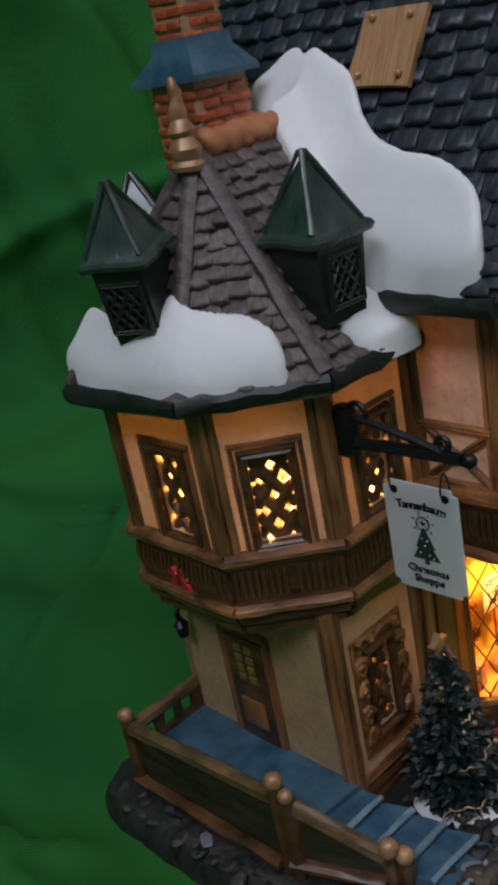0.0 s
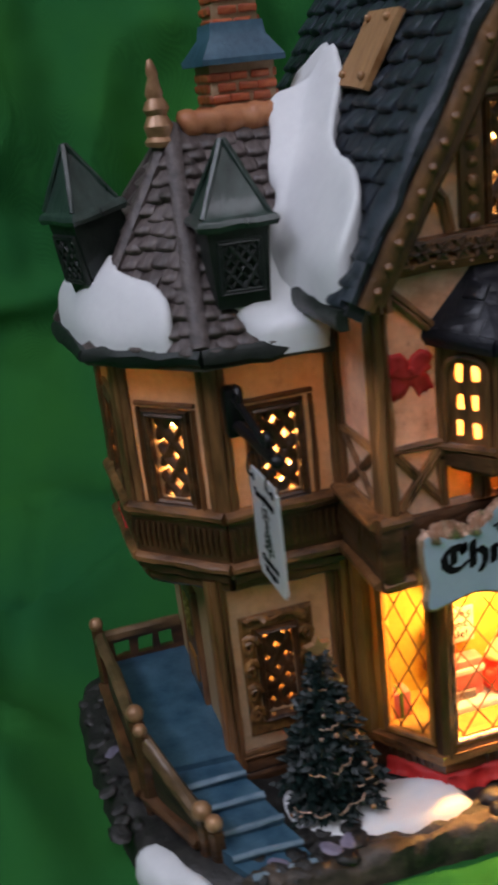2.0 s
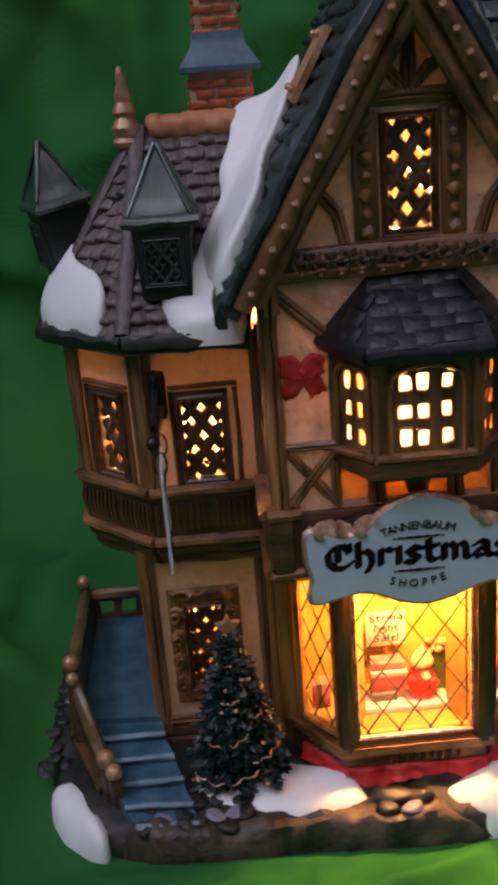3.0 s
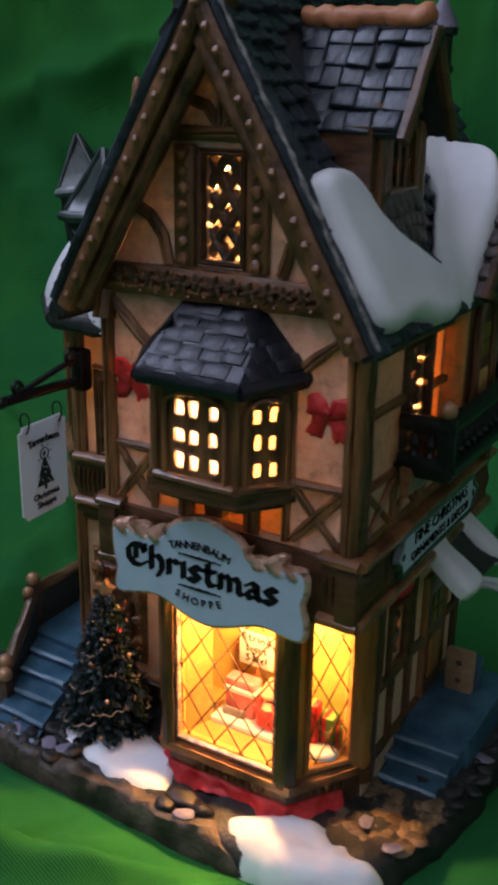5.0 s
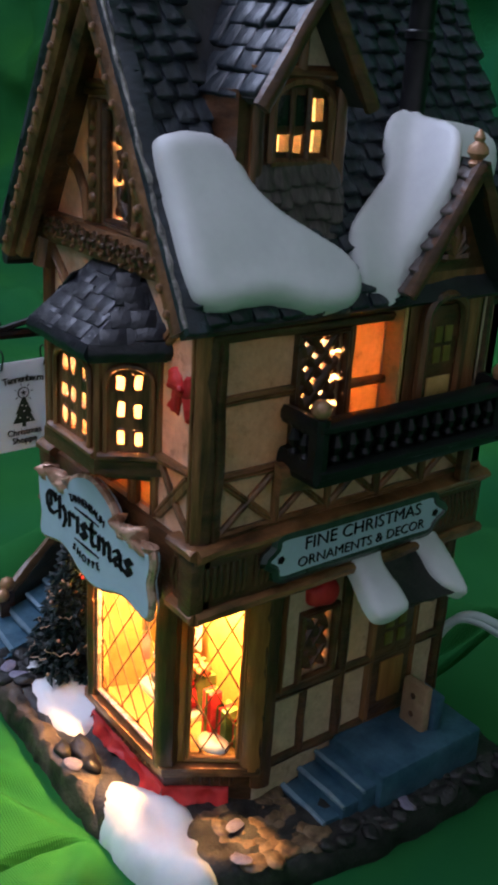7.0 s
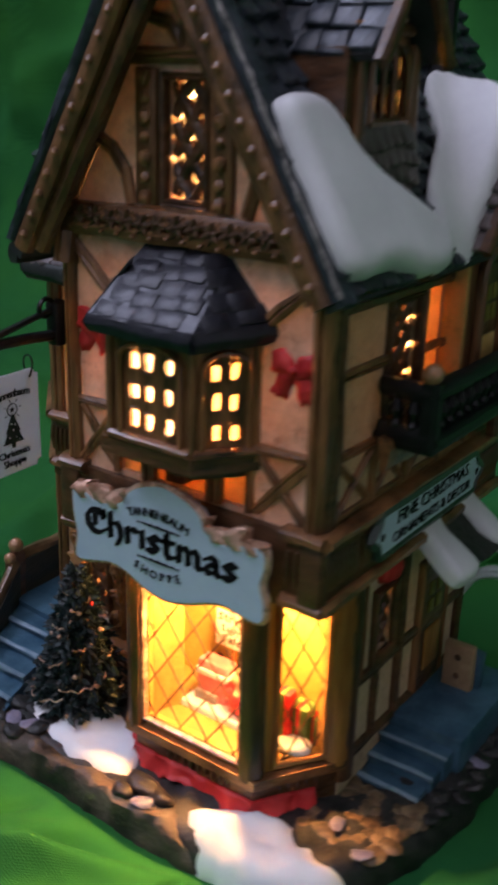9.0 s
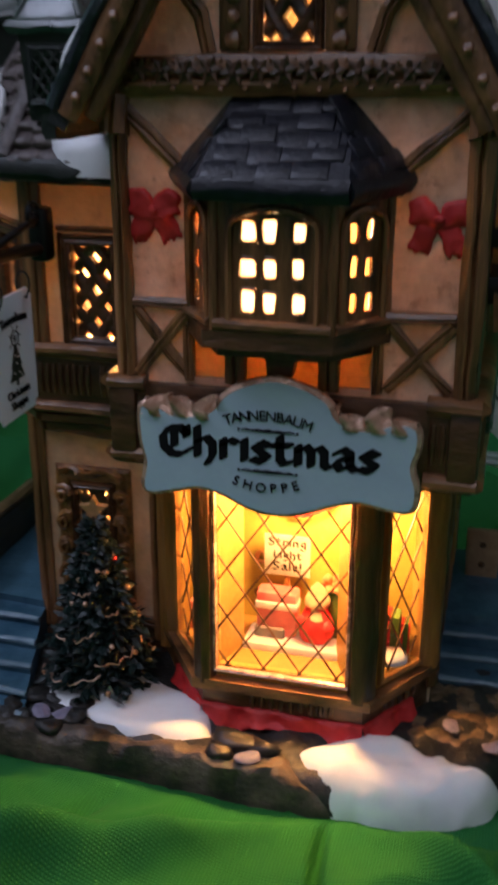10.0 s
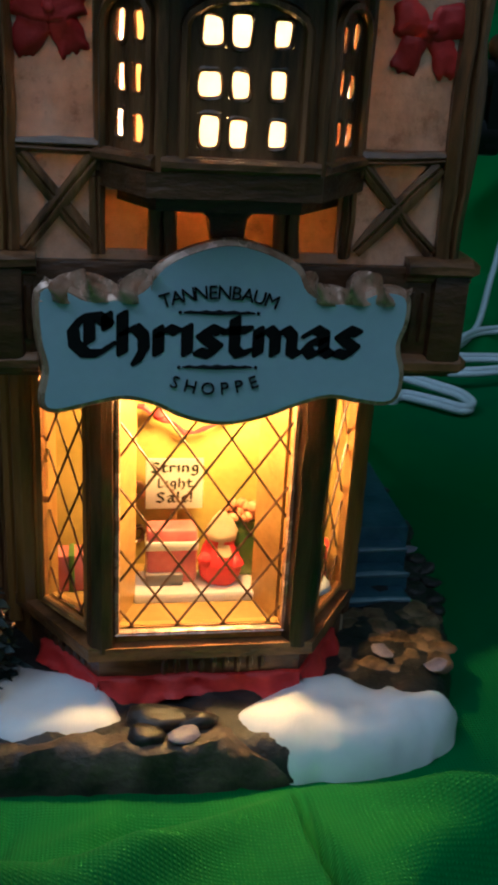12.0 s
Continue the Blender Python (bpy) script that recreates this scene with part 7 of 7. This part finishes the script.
# ---- Christmas tree ----
def fir(c, h, r):
    th = thing("christmas_tree", "small dark resin Christmas tree with ornaments and gilt garland", "tree", c)
    part("trunk", lathe([(0.3, -0.1), (0.22, 0.6), (0.12, h * 0.8), (0.03, h - 0.2)], c, 8), DARK, th)
    rnd = random.Random(21)
    bm = rough(lathe([(r * 0.72, 0.35), (r * 0.66, 0.7), (r * 0.4, h * 0.5), (r * 0.12, h * 0.85), (0.02, h - 0.25)], c, 14), 0.18, 2.5)
    tiers = 19
    for t in range(tiers):
        f = t / (tiers - 1)
        z = c.z + 0.3 + f * (h - 0.75)
        rad = r * (1 - f) ** 0.85 * (1.0 + 0.1 * math.sin(t * 2.6)) + 0.14
        n = int(7 + 15 * (1 - f))
        for k in range(n):
            a = 2 * math.pi * (k + rnd.random() * 0.9) / n + t * 0.5
            rr = rad * rnd.uniform(0.72, 1.16)
            d = V(math.cos(a), math.sin(a), 0)
            s = V(-d.y, d.x, 0)
            root = V(c.x, c.y, z + 0.22) + d * rr * 0.35
            tip = V(c.x, c.y, z - rnd.uniform(-0.05, 0.26)) + d * rr
            # a tuft: several short needle bunches fanning out along the twig
            for j in range(7):
                g = 0.3 + 0.7 * j / 6
                o = root.lerp(tip, g - 0.25)
                way = (d * rnd.uniform(0.5, 1.0) + s * rnd.uniform(-0.9, 0.9) + V(0, 0, rnd.uniform(-0.55, 0.3))).normalized()
                ln, wd = rnd.uniform(0.28, 0.48) * (0.7 + 0.3 * (1 - f)), rnd.uniform(0.07, 0.14)
                sw = way.cross(V(0, 0, 1)).normalized() * wd
                uw = sw.cross(way).normalized() * wd * 0.8
                vs = [bm.verts.new(p) for p in (o, o + way * ln * 0.45 + sw, o + way * ln * 0.45 + uw, o + way * ln * 0.45 - sw, o + way * ln * 0.45 - uw, o + way * ln)]
                for q in ((0, 1, 2), (0, 2, 3), (0, 3, 4), (0, 4, 1), (5, 2, 1), (5, 3, 2), (5, 4, 3), (5, 1, 4)):
                    bm.faces.new([vs[i] for i in q])
    ob = part("foliage", rough(bm, 0.05, 3), LEAF, th, "dark green drooping resin needles", 60)
    ob["kind"] = "stuff"
    # loose ends of gilt garland
    for f0, a0, turn in ((0.08, 3.6, 1.5), (0.22, 5.0, 1.2), (0.33, 3.9, 1.1), (0.5, 5.3, 0.9), (0.62, 4.2, 1.0), (0.76, 5.2, 1.2), (0.86, 4.0, 1.6), (0.15, 0.2, 1.2), (0.4, 0.1, 1.0)):
        pts = []
        for i in range(14):
            f, a = f0 + 0.006 * i, a0 + turn * i / 13
            rad = (r * (1 - f) ** 0.85 + 0.14) * (1.0 + 0.06 * math.sin(i * 1.7))
            pts.append(c + V(rad * math.cos(a), rad * math.sin(a), 0.3 + f * (h - 0.75) - 0.16 * math.sin(i / 13 * math.pi) + 0.03 * math.sin(i * 2.1)))
        part("garland", tube(pts, [0.017 + 0.012 * (i % 3 == 0) for i in range(14)], 5), GOLD, th, "thin gilt garland")
    for i in range(14):
        f = rnd.random() ** 1.2 * 0.92
        a = rnd.uniform(3.3, 6.6)
        rad = r * (1 - f) ** 0.85 + 0.12
        part("ornament", ball(c + V(rad * math.cos(a), rad * math.sin(a), 0.3 + f * (h - 0.8)), rnd.uniform(0.05, 0.085), None, 8), rnd.choice((GOLD, GOLD, BRONZE, GOLD, BRONZE, RED)), th)
    m = frame_of(c + V(0, 0, h - 0.05), (1, 0.1, 0), (0, 0, 1))
    part("star", prism([((0.36 if i % 2 == 0 else 0.17) * math.sin(i * math.pi / 5), (0.36 if i % 2 == 0 else 0.17) * math.cos(i * math.pi / 5)) for i in range(10)], m, 0.18), BRONZE, th, "small bronze star")
    return th


fir(V(-4.75, 0.85, 0.85), 4.75, 1.35)

# ---- power cord ----
def smooth_path(pts, steps=8):
    fine = []
    for i in range(len(pts) - 1):
        p0, p1, p2, p3 = [V(*pts[min(max(i + k, 0), len(pts) - 1)]) for k in (-1, 0, 1, 2)]
        for s in range(steps):
            t = s / steps
            fine.append(0.5 * (2 * p1 + (p2 - p0) * t + (2 * p0 - 5 * p1 + 4 * p2 - p3) * t * t + (3 * p1 - p0 - 3 * p2 + p3) * t ** 3))
    return fine + [V(*pts[-1])]


CORD_A = [(3.0, 8.6, 3.0), (3.9, 9.0, 4.6), (5.0, 10.2, 4.0), (6.2, 13.0, 1.4), (7.2, 15.6, 0.75), (8.6, 16.5, 0.7), (9.2, 17.1, 0.75), (10.2, 16.4, 0.75), (11.05, 15.8, 0.7), (11.55, 16.25, 0.7), (11.4, 17.2, 0.75), (10.6, 18.1, 0.8), (9.7, 19.3, 0.8), (9.9, 19.9, 0.85), (11.1, 20.0, 0.9), (11.9, 19.3, 0.9), (13.9, 19.6, 0.9), (16.0, 20.6, 0.9), (18.5, 23.5, 1.0)]
CORD_B = [(18.5, 20.5, 1.0), (14.4, 21.1, 0.9), (12.6, 21.2, 0.9), (12.5, 21.7, 0.95), (14.6, 24.4, 1.2), (16.6, 28.4, 2.4), (18.4, 31.5, 5.2)]
CORD_C = [(12.7, 21.5, 1.2), (13.4, 22.7, 1.25), (14.6, 23.9, 1.2), (15.9, 24.6, 1.1), (18.6, 25.2, 1.2)]
for line, words in ((CORD_A, "pale blue-grey power cord looped on the cloth"), (CORD_B, "power cord strand climbing the hanging cloth"), (CORD_C, "short power cord loop resting on the cloth")):
    fine = smooth_path(line)
    cord = thing("power_cord", words, "cord", line[0])
    for off in (-0.1, 0.1):
        part("strand", tube([p + V(off * 0.5, off * 0.6, off * 0.7) for p in fine], 0.13, 8), CORD, cord, "", 180)

# ---- snow on the roofs ----
RF = frame_of((4.6, 0, 14.6), (0, 1, 0), (-1, 0, SLOPE))
LF = frame_of((-4.2, 0, 14.6), (0, -1, 0), (1, 0, SLOPE))
def snow(m, line, h, edge, owner, seed, lift=0.2):
    return part("snow_patch", rough(drift(m, line, h * 0.8, edge * 0.7, seed=seed, lift=lift, res=0.11, skirt=0.45), 0.05, 0.7), SNOW, owner, "thick smooth glazed snow", 80)


snow(RF, [(-1.27, 3.75), (-0.64, 3.96), (0.13, 3.85), (0.59, 3.41), (0.8, 2.88), (1.3, 2.29), (1.95, 1.79), (2.65, 1.34), (3.0, 0.79), (2.8, 0.22), (2.24, 0.0), (1.4, 0.06), (0.67, 0.3), (-0.1, 0.34), (-0.73, 0.3), (-1.15, 0.47), (-1.3, 0.9), (-1.34, 1.93), (-1.33, 2.9)], 0.45, 0.6, roof_right, 1)


def plane_height(a, b, c):
    """Height over (x, y) of the plane through three points."""
    n = (V(*b) - V(*a)).cross(V(*c) - V(*a))
    return lambda x, y: a[2] - (n.x * (x - a[0]) + n.y * (y - a[1])) / n.z


left_of, front_of = plane_height(EL, EA, APEX), plane_height(EA, EB, APEX)


def over_hip(x, y):
    """The two slopes that meet on the corner hip, with the edge rounded off."""
    p, q = left_of(x, y), front_of(x, y)
    return max(13.4, -math.log(math.exp(-4 * p) + math.exp(-4 * q)) / 4 if abs(p - q) < 6 else min(p, q))


main_slope, tower_slope = lambda x, y: 14.57 + (x + 4.22) * SLOPE, plane_height(EB, ER, APEX)


def on_tower(x, y):
    """The tower's front slope up to its ridge, level beyond the eave."""
    return max(13.55, min(tower_slope(x, y), 18.25 - max(0.0, y - 5.1) * 1.2)) + 0.12


def in_valley(x, y):
    """The valley where the tower's front slope runs up to the main roof, filled with a soft curve."""
    p, q = main_slope(x, y) + 0.50, on_tower(x, y)
    p = p if x > -4.3 else p - 3.0 * (-4.3 - x)
    k = 0.7
    return max(p, q) + k * math.log1p(math.exp(-abs(p - q) / k)) * 0.7


line = [(-1.52, 5.9), (-1.5, 5.5), (-1.62, 5.2), (-1.55, 4.9), (-1.68, 4.4), (-1.85, 3.75), (-2.05, 3.4), (-2.42, 3.0), (-2.72, 2.4), (-2.88, 1.6), (-2.95, 0.8), (-3.1, 0.1), (-3.36, -0.55), (-3.68, -0.82), (-4.05, -0.9), (-4.24, -0.5), (-4.24, 0.3), (-4.22, 1.0), (-4.22, 1.6),
        (-4.5, 2.0), (-4.6, 2.4), (-4.35, 2.9), (-3.95, 3.4), (-3.9, 3.95), (-3.6, 4.5), (-3.4, 5.0), (-2.7, 6.2), (-2.25, 6.9), (-1.9, 6.9), (-1.72, 6.4)]
part("snow_patch", rough(drift(FLAT, line, 0.34, 0.36, seed=13, lift=0.1, res=0.075, skirt=0.6, under=in_valley), 0.05, 0.7), SNOW, roof_left, "thick smooth glazed snow", 80)
line = [(-5.66, 1.95), (-5.2, 2.15), (-4.75, 2.4), (-4.4, 2.9), (-3.9, 2.9), (-3.6, 2.2), (-3.55, 1.4), (-3.75, 1.08), (-4.2, 1.04), (-4.7, 1.12), (-5.15, 1.22), (-5.5, 1.5)]
part("snow_patch", rough(drift(FLAT, line, 0.34, 0.36, seed=14, lift=0.1, res=0.075, skirt=0.5, under=on_tower), 0.05, 0.7), SNOW, tower_roof, "thick smooth glazed snow", 80)
line = [(-9.2, 7.4), (-8.8, 7.25), (-8.4, 6.9), (-8.45, 6.0), (-8.3, 4.8), (-7.95, 4.5), (-7.92, 4.0), (-7.62, 3.45), (-7.24, 2.9), (-7.05, 2.35), (-7.2, 2.0), (-7.5, 2.05), (-7.95, 2.5), (-8.58, 3.2), (-9.08, 4.3), (-9.22, 6.0)]
part("snow_patch", rough(drift(FLAT, line, 0.32, 0.36, seed=17, lift=0.34, res=0.08, skirt=0.5, under=over_hip), 0.05, 0.8), SNOW, tower_roof, "thick smooth glazed snow", 80)


def over_valley(x, y):
    """The main slope and the small gable's slopes, with a soft valley between."""
    p = 14.57 + (4.62 - x) * SLOPE
    q = 17.75 - abs(y - 5.85) * 2.8 / 1.7
    return max(p, q) + 0.25 * math.exp(-abs(p - q) * 2)


line = [(4.36, 3.2), (4.5, 3.6), (4.64, 4.05), (4.62, 4.4), (4.68, 4.9), (4.7, 5.35), (4.4, 5.8), (3.7, 6.4), (3.3, 7.2), (3.3, 8.2), (3.0, 8.7), (2.76, 8.3), (2.65, 7.5), (2.58, 6.7), (2.55, 5.6), (2.65, 5.1), (2.9, 4.85), (3.25, 4.65), (3.5, 4.0), (3.75, 3.35), (3.95, 3.08)]
part("snow_patch", rough(drift(FLAT, line, 0.42, 0.35, seed=5, lift=0.30, res=0.08, skirt=0.5, under=over_valley), 0.05, 0.7), SNOW, roof_right, "thick smooth glazed snow", 80)
# wooden patch on the roof
m = LF @ Matrix.Translation((-2.72, 5.62, 0.36)) @ Matrix.Rotation(radians(-3), 4, "Z")
patch = part("roof_patch", rough(slab([m @ V(-0.95, -0.9, 0), m @ V(0.9, -0.9, 0), m @ V(0.95, 0.95, 0), m @ V(-0.85, 0.9, 0)], 0.16, cuts=6, wob=0.04), 0.02, 2), paint("pale_wood_paint", (0.33, 0.14, 0.05), (0.64, 0.36, 0.17), 0.45, 300, 900, 0.6, (0.25, 6, 0.25)), house, "tan wooden patch nailed on the roof")
for u, v in ((-0.55, 0.7), (0.55, 0.72), (-0.6, -0.65), (0.6, -0.65)):
    part("nail", ball(m @ V(u, v, 0.06), 0.1, None, 8), BRONZE, patch)

# ---- roof tiles, bricks and cobbles ----
BIG = shingle_meshes("slate_tile", 0.78, 0.53, 0.16, SLATE, seed=3)
tile_slope(roof_left, BIG, (-4.2, 9.2, 14.6), (0, -1, 0), (1, 0, SLOPE), 16, 0.54, 0.78, lambda y: (0.0, 10.6), 31, 0.02, "slate_tile", lambda x, y: y < 0.3 and 6.6 < x < 10.0)
SMALLER = shingle_meshes("slate_tile", 0.6, 0.43, 0.16, SLATE, seed=4)
tile_slope(roof_right, SMALLER, (4.6, -1.4, 14.6), (0, 1, 0), (-1, 0, SLOPE), 20, 0.43, 0.62, lambda y: (0.0, 10.6), 37, 0.02, "slate_tile",
           lambda x, y: 1.95 < x < 4.5 and 3.0 < y < 7.2 or 5.6 < x < 8.7 and y < 2.8)
FINE = shingle_meshes("shingle", 0.52, 0.42, 0.13, SHINGLE, seed=6)


def hip_span(a, b, apex):
    """Start and end along the eave, at a height up the slope, of a triangular hip."""
    a, b, apex = V(*a), V(*b), V(*apex)
    u = (b - a).normalized()
    w = (b - a).length
    t = (apex - a).dot(u)
    h = ((apex - a) - u * t).length
    return lambda y: (t * y / h + 0.15, w + (t - w) * y / h - 0.15), h


span, h = hip_span(EA, EB, APEX)
tile_slope(tower_roof, FINE, EA, V(*EB) - V(*EA), V(*APEX) - V(*EA), int(h / 0.42), 0.42, 0.5, span, 41, 0.0, skip=lambda x, y: y < 0.3 and x < 1.3)
span, h = hip_span(EL, EA, APEX)
tile_slope(tower_roof, FINE, EL, V(*EA) - V(*EL), V(*APEX) - V(*EL), int(h / 0.42), 0.42, 0.5, span, 43, 0.0, skip=lambda x, y: y < 1.0)
tile_slope(tower_roof, FINE, EB, (1, 0, 0), (0, 3.8, 4.8), 14, 0.42, 0.5, lambda y: (0.15 + 0.12 * y, 3.1 + 0.1 * y), 47, 0.0)
DT = [finish(rough(box(bmesh.new(), (0, 0.24, 0.03), (w, 0.56, 0.16), Matrix.Rotation(-0.12, 4, "X"), 0.05), 0.04, 2.4, k * 3.0), "slate_tile", SLATE, 60) for k, w in enumerate((0.5, 0.58, 0.4, 0.54))]
tile_slope(dr_l, DT, (2.05, 0.4, 18.85), (1, 0, 0), (0, 1.45, 2.25), 5, 0.52, 0.56, lambda y: (-0.5 * y, 2.0), 51, 0.0, "slate_tile")
tile_slope(dr_r, DT, (4.05, 3.3, 18.85), (-1, 0, 0), (0, -1.45, 2.25), 5, 0.52, 0.56, lambda y: (0.0, 2.0 + 0.5 * y), 53, 0.0, "slate_tile")
tile_slope(g_l, FINE, (3.9, 4.15, 14.95), (1, 0, 0), (0, 1.7, 2.8), 7, 0.46, 0.48, lambda y: (-0.4 * y, 1.05 + 0.03 * y), 57, 0.0)
tile_slope(g_r, FINE, (4.95, 7.55, 14.95), (-1, 0, 0), (0, -1.7, 2.8), 7, 0.46, 0.48, lambda y: (0.0, 1.05 + 0.4 * y), 59, 0.0)
OT = [finish(rough(box(bmesh.new(), (0, 0.19, 0.0), (0.61, 0.41, 0.055), None, 0.025), 0.015, 3, k * 3.0), "slate_tile", NAVY, 60) for k in range(3)]
tile_slope(oriel_roof, OT, (-1.16, -2.02, 13.66), (1, 0, 0), (0, 1.57, 1.35), 5, 0.41, 0.62, lambda y: (0.2 + 0.16 * y, 2.6 - 0.1 * y), 61, 0.0, "slate_tile")
tile_slope(oriel_roof, OT, eave[2], V(*eave[3]) - V(*eave[2]), V(*tops[1]) - V(*eave[2]), 4, 0.42, 0.6, lambda y: (0.25 + 0.45 * y, 1.6 - 0.35 * y), 63, 0.0, "slate_tile")
tile_slope(oriel_roof, OT, eave[0], V(*eave[1]) - V(*eave[0]), V(*tops[0]) - V(*eave[0]), 4, 0.42, 0.6, lambda y: (0.4 + 0.4 * y, 1.5 - 0.4 * y), 65, 0.0, "slate_tile")
tile_slope(apron, FINE, (3.72, 0.75, 16.0), (0, 1, 0), (-0.2, 0, 1.4), 4, 0.38, 0.36, lambda y: (0.1, 2.2), 67, 0.0)

# chimney bricks
rnd = random.Random(77)
brick_mesh = []
for _ in range(4):
    b = box(bmesh.new(), (0, 0, 0), (0.5, 0.14, 0.22), None, 0.05)
    brick_mesh.append(finish(rough(b, 0.03, 3, rnd.random() * 9), "brick", BRICK, 60))
for cx, cy, wx, wy, z0, z1 in ((-3.62, 7.1, 1.75, 1.6, 17.6, 19.5), (-3.6, 7.1, 1.2, 1.1, 20.5, 22.3)):
    rows = int((z1 - z0) / 0.26)
    for r in range(rows):
        z = z0 + (r + 0.5) * (z1 - z0) / rows
        for ox, oy, ang, ln in ((0, -wy / 2, 0, wx), (0, wy / 2, 0, wx), (-wx / 2, 0, 90, wy), (wx / 2, 0, 90, wy)):
            n = max(2, round(ln / 0.56))
            for k in range(n):
                s = -ln / 2 + (k + 0.5) * ln / n + (0.12 if r % 2 else -0.12)
                s = max(-ln / 2 + 0.25, min(ln / 2 - 0.25, s))
                p = V(cx + ox, cy + oy, z) + (V(s, 0, 0) if ang == 0 else V(0, s, 0))
                piece("brick", rnd.choice(brick_mesh), chimney, Matrix.Translation(p) @ Matrix.Rotation(radians(ang), 4, "Z") @ Matrix.Diagonal((rnd.uniform(0.9, 1.05), rnd.uniform(0.8, 1.2), rnd.uniform(0.9, 1.05), 1)))

# cobbles and stones on the base
def stones(mat, kinds, seed):
    rnd, out = random.Random(seed), []
    for _ in range(kinds):
        out.append(finish(rough(ball((0, 0, 0), 0.3, None, 10, (1, 1, 0.42)), 0.12, 2.6, rnd.random() * 20), "stone", mat, 60))
    return out


COB, GREYS, LIL = stones(COBBLE, 4, 1), stones(ROCK, 4, 2), stones(LILAC, 3, 3)
rnd = random.Random(90)


def scatter(meshes, n, x0, x1, y0, y1, z, lo, hi, name="stone", keep=None, gap=0.4, flat=1.0):
    placed = []
    for _ in range(n * 20):
        x, y = rnd.uniform(x0, x1), rnd.uniform(y0, y1)
        if (keep and not keep(x, y)) or any(math.hypot(x - a, y - b) < gap for a, b in placed):
            continue
        placed.append((x, y))
        s = rnd.uniform(lo, hi)
        piece(name, rnd.choice(meshes), base, Matrix.Translation((x, y, z)) @ Matrix.Rotation(rnd.uniform(0, 6.28), 4, "Z") @ Matrix.Diagonal((s, s * rnd.uniform(0.75, 1), s * flat, 1)))
        if len(placed) >= n:
            break


scatter(COB, 46, 3.3, 5.7, 0.5, 2.7, 0.80, 1.0, 1.5, "cobble", lambda x, y: x < 4.9 + 0.35 * y, 0.36, 0.7)
scatter(GREYS, 40, 5.45, 6.1, 2.6, 9.3, 0.82, 0.7, 1.2, "stone", None, 0.42)
scatter(GREYS, 36, -10.5, -9.9, 1.8, 9.0, 0.8, 0.7, 1.2, "stone", None, 0.45)
scatter(GREYS, 22, -7.4, -4.6, -1.3, -0.2, 0.92, 0.8, 1.4, "stone", None, 0.45)
SLABS = stones(paint("dark_slab_paint", (0.008, 0.008, 0.010), (0.03, 0.027, 0.027), 0.4, 160, 700, 0.6), 3, 8)
for x, y, a, b in ((-0.75, -0.95, 2.0, 0.95), (-0.1, -1.05, 1.5, 0.9), (-1.0, -1.45, 1.1, 0.7)):
    piece("flat_stone", rnd.choice(SLABS), base, Matrix.Translation((x, y, 1.0)) @ Matrix.Rotation(0.2 * x, 4, "Z") @ Matrix.Diagonal((a, b, 1.5, 1)))
for x, y, z in ((-6.9, -1.0, 1.0), (-5.5, -1.1, 1.05), (-10.1, 5.3, 0.9), (5.85, 5.4, 0.9), (4.0, 0.95, 0.98), (5.0, 0.4, 0.95), (-0.3, -1.45, 1.04), (-5.0, -0.95, 1.0)):
    piece("pale_stone", rnd.choice(LIL), base, Matrix.Translation((x, y, z)) @ Matrix.Rotation(rnd.uniform(0, 6), 4, "Z") @ Matrix.Diagonal((1.05, 0.72, 0.5, 1)))
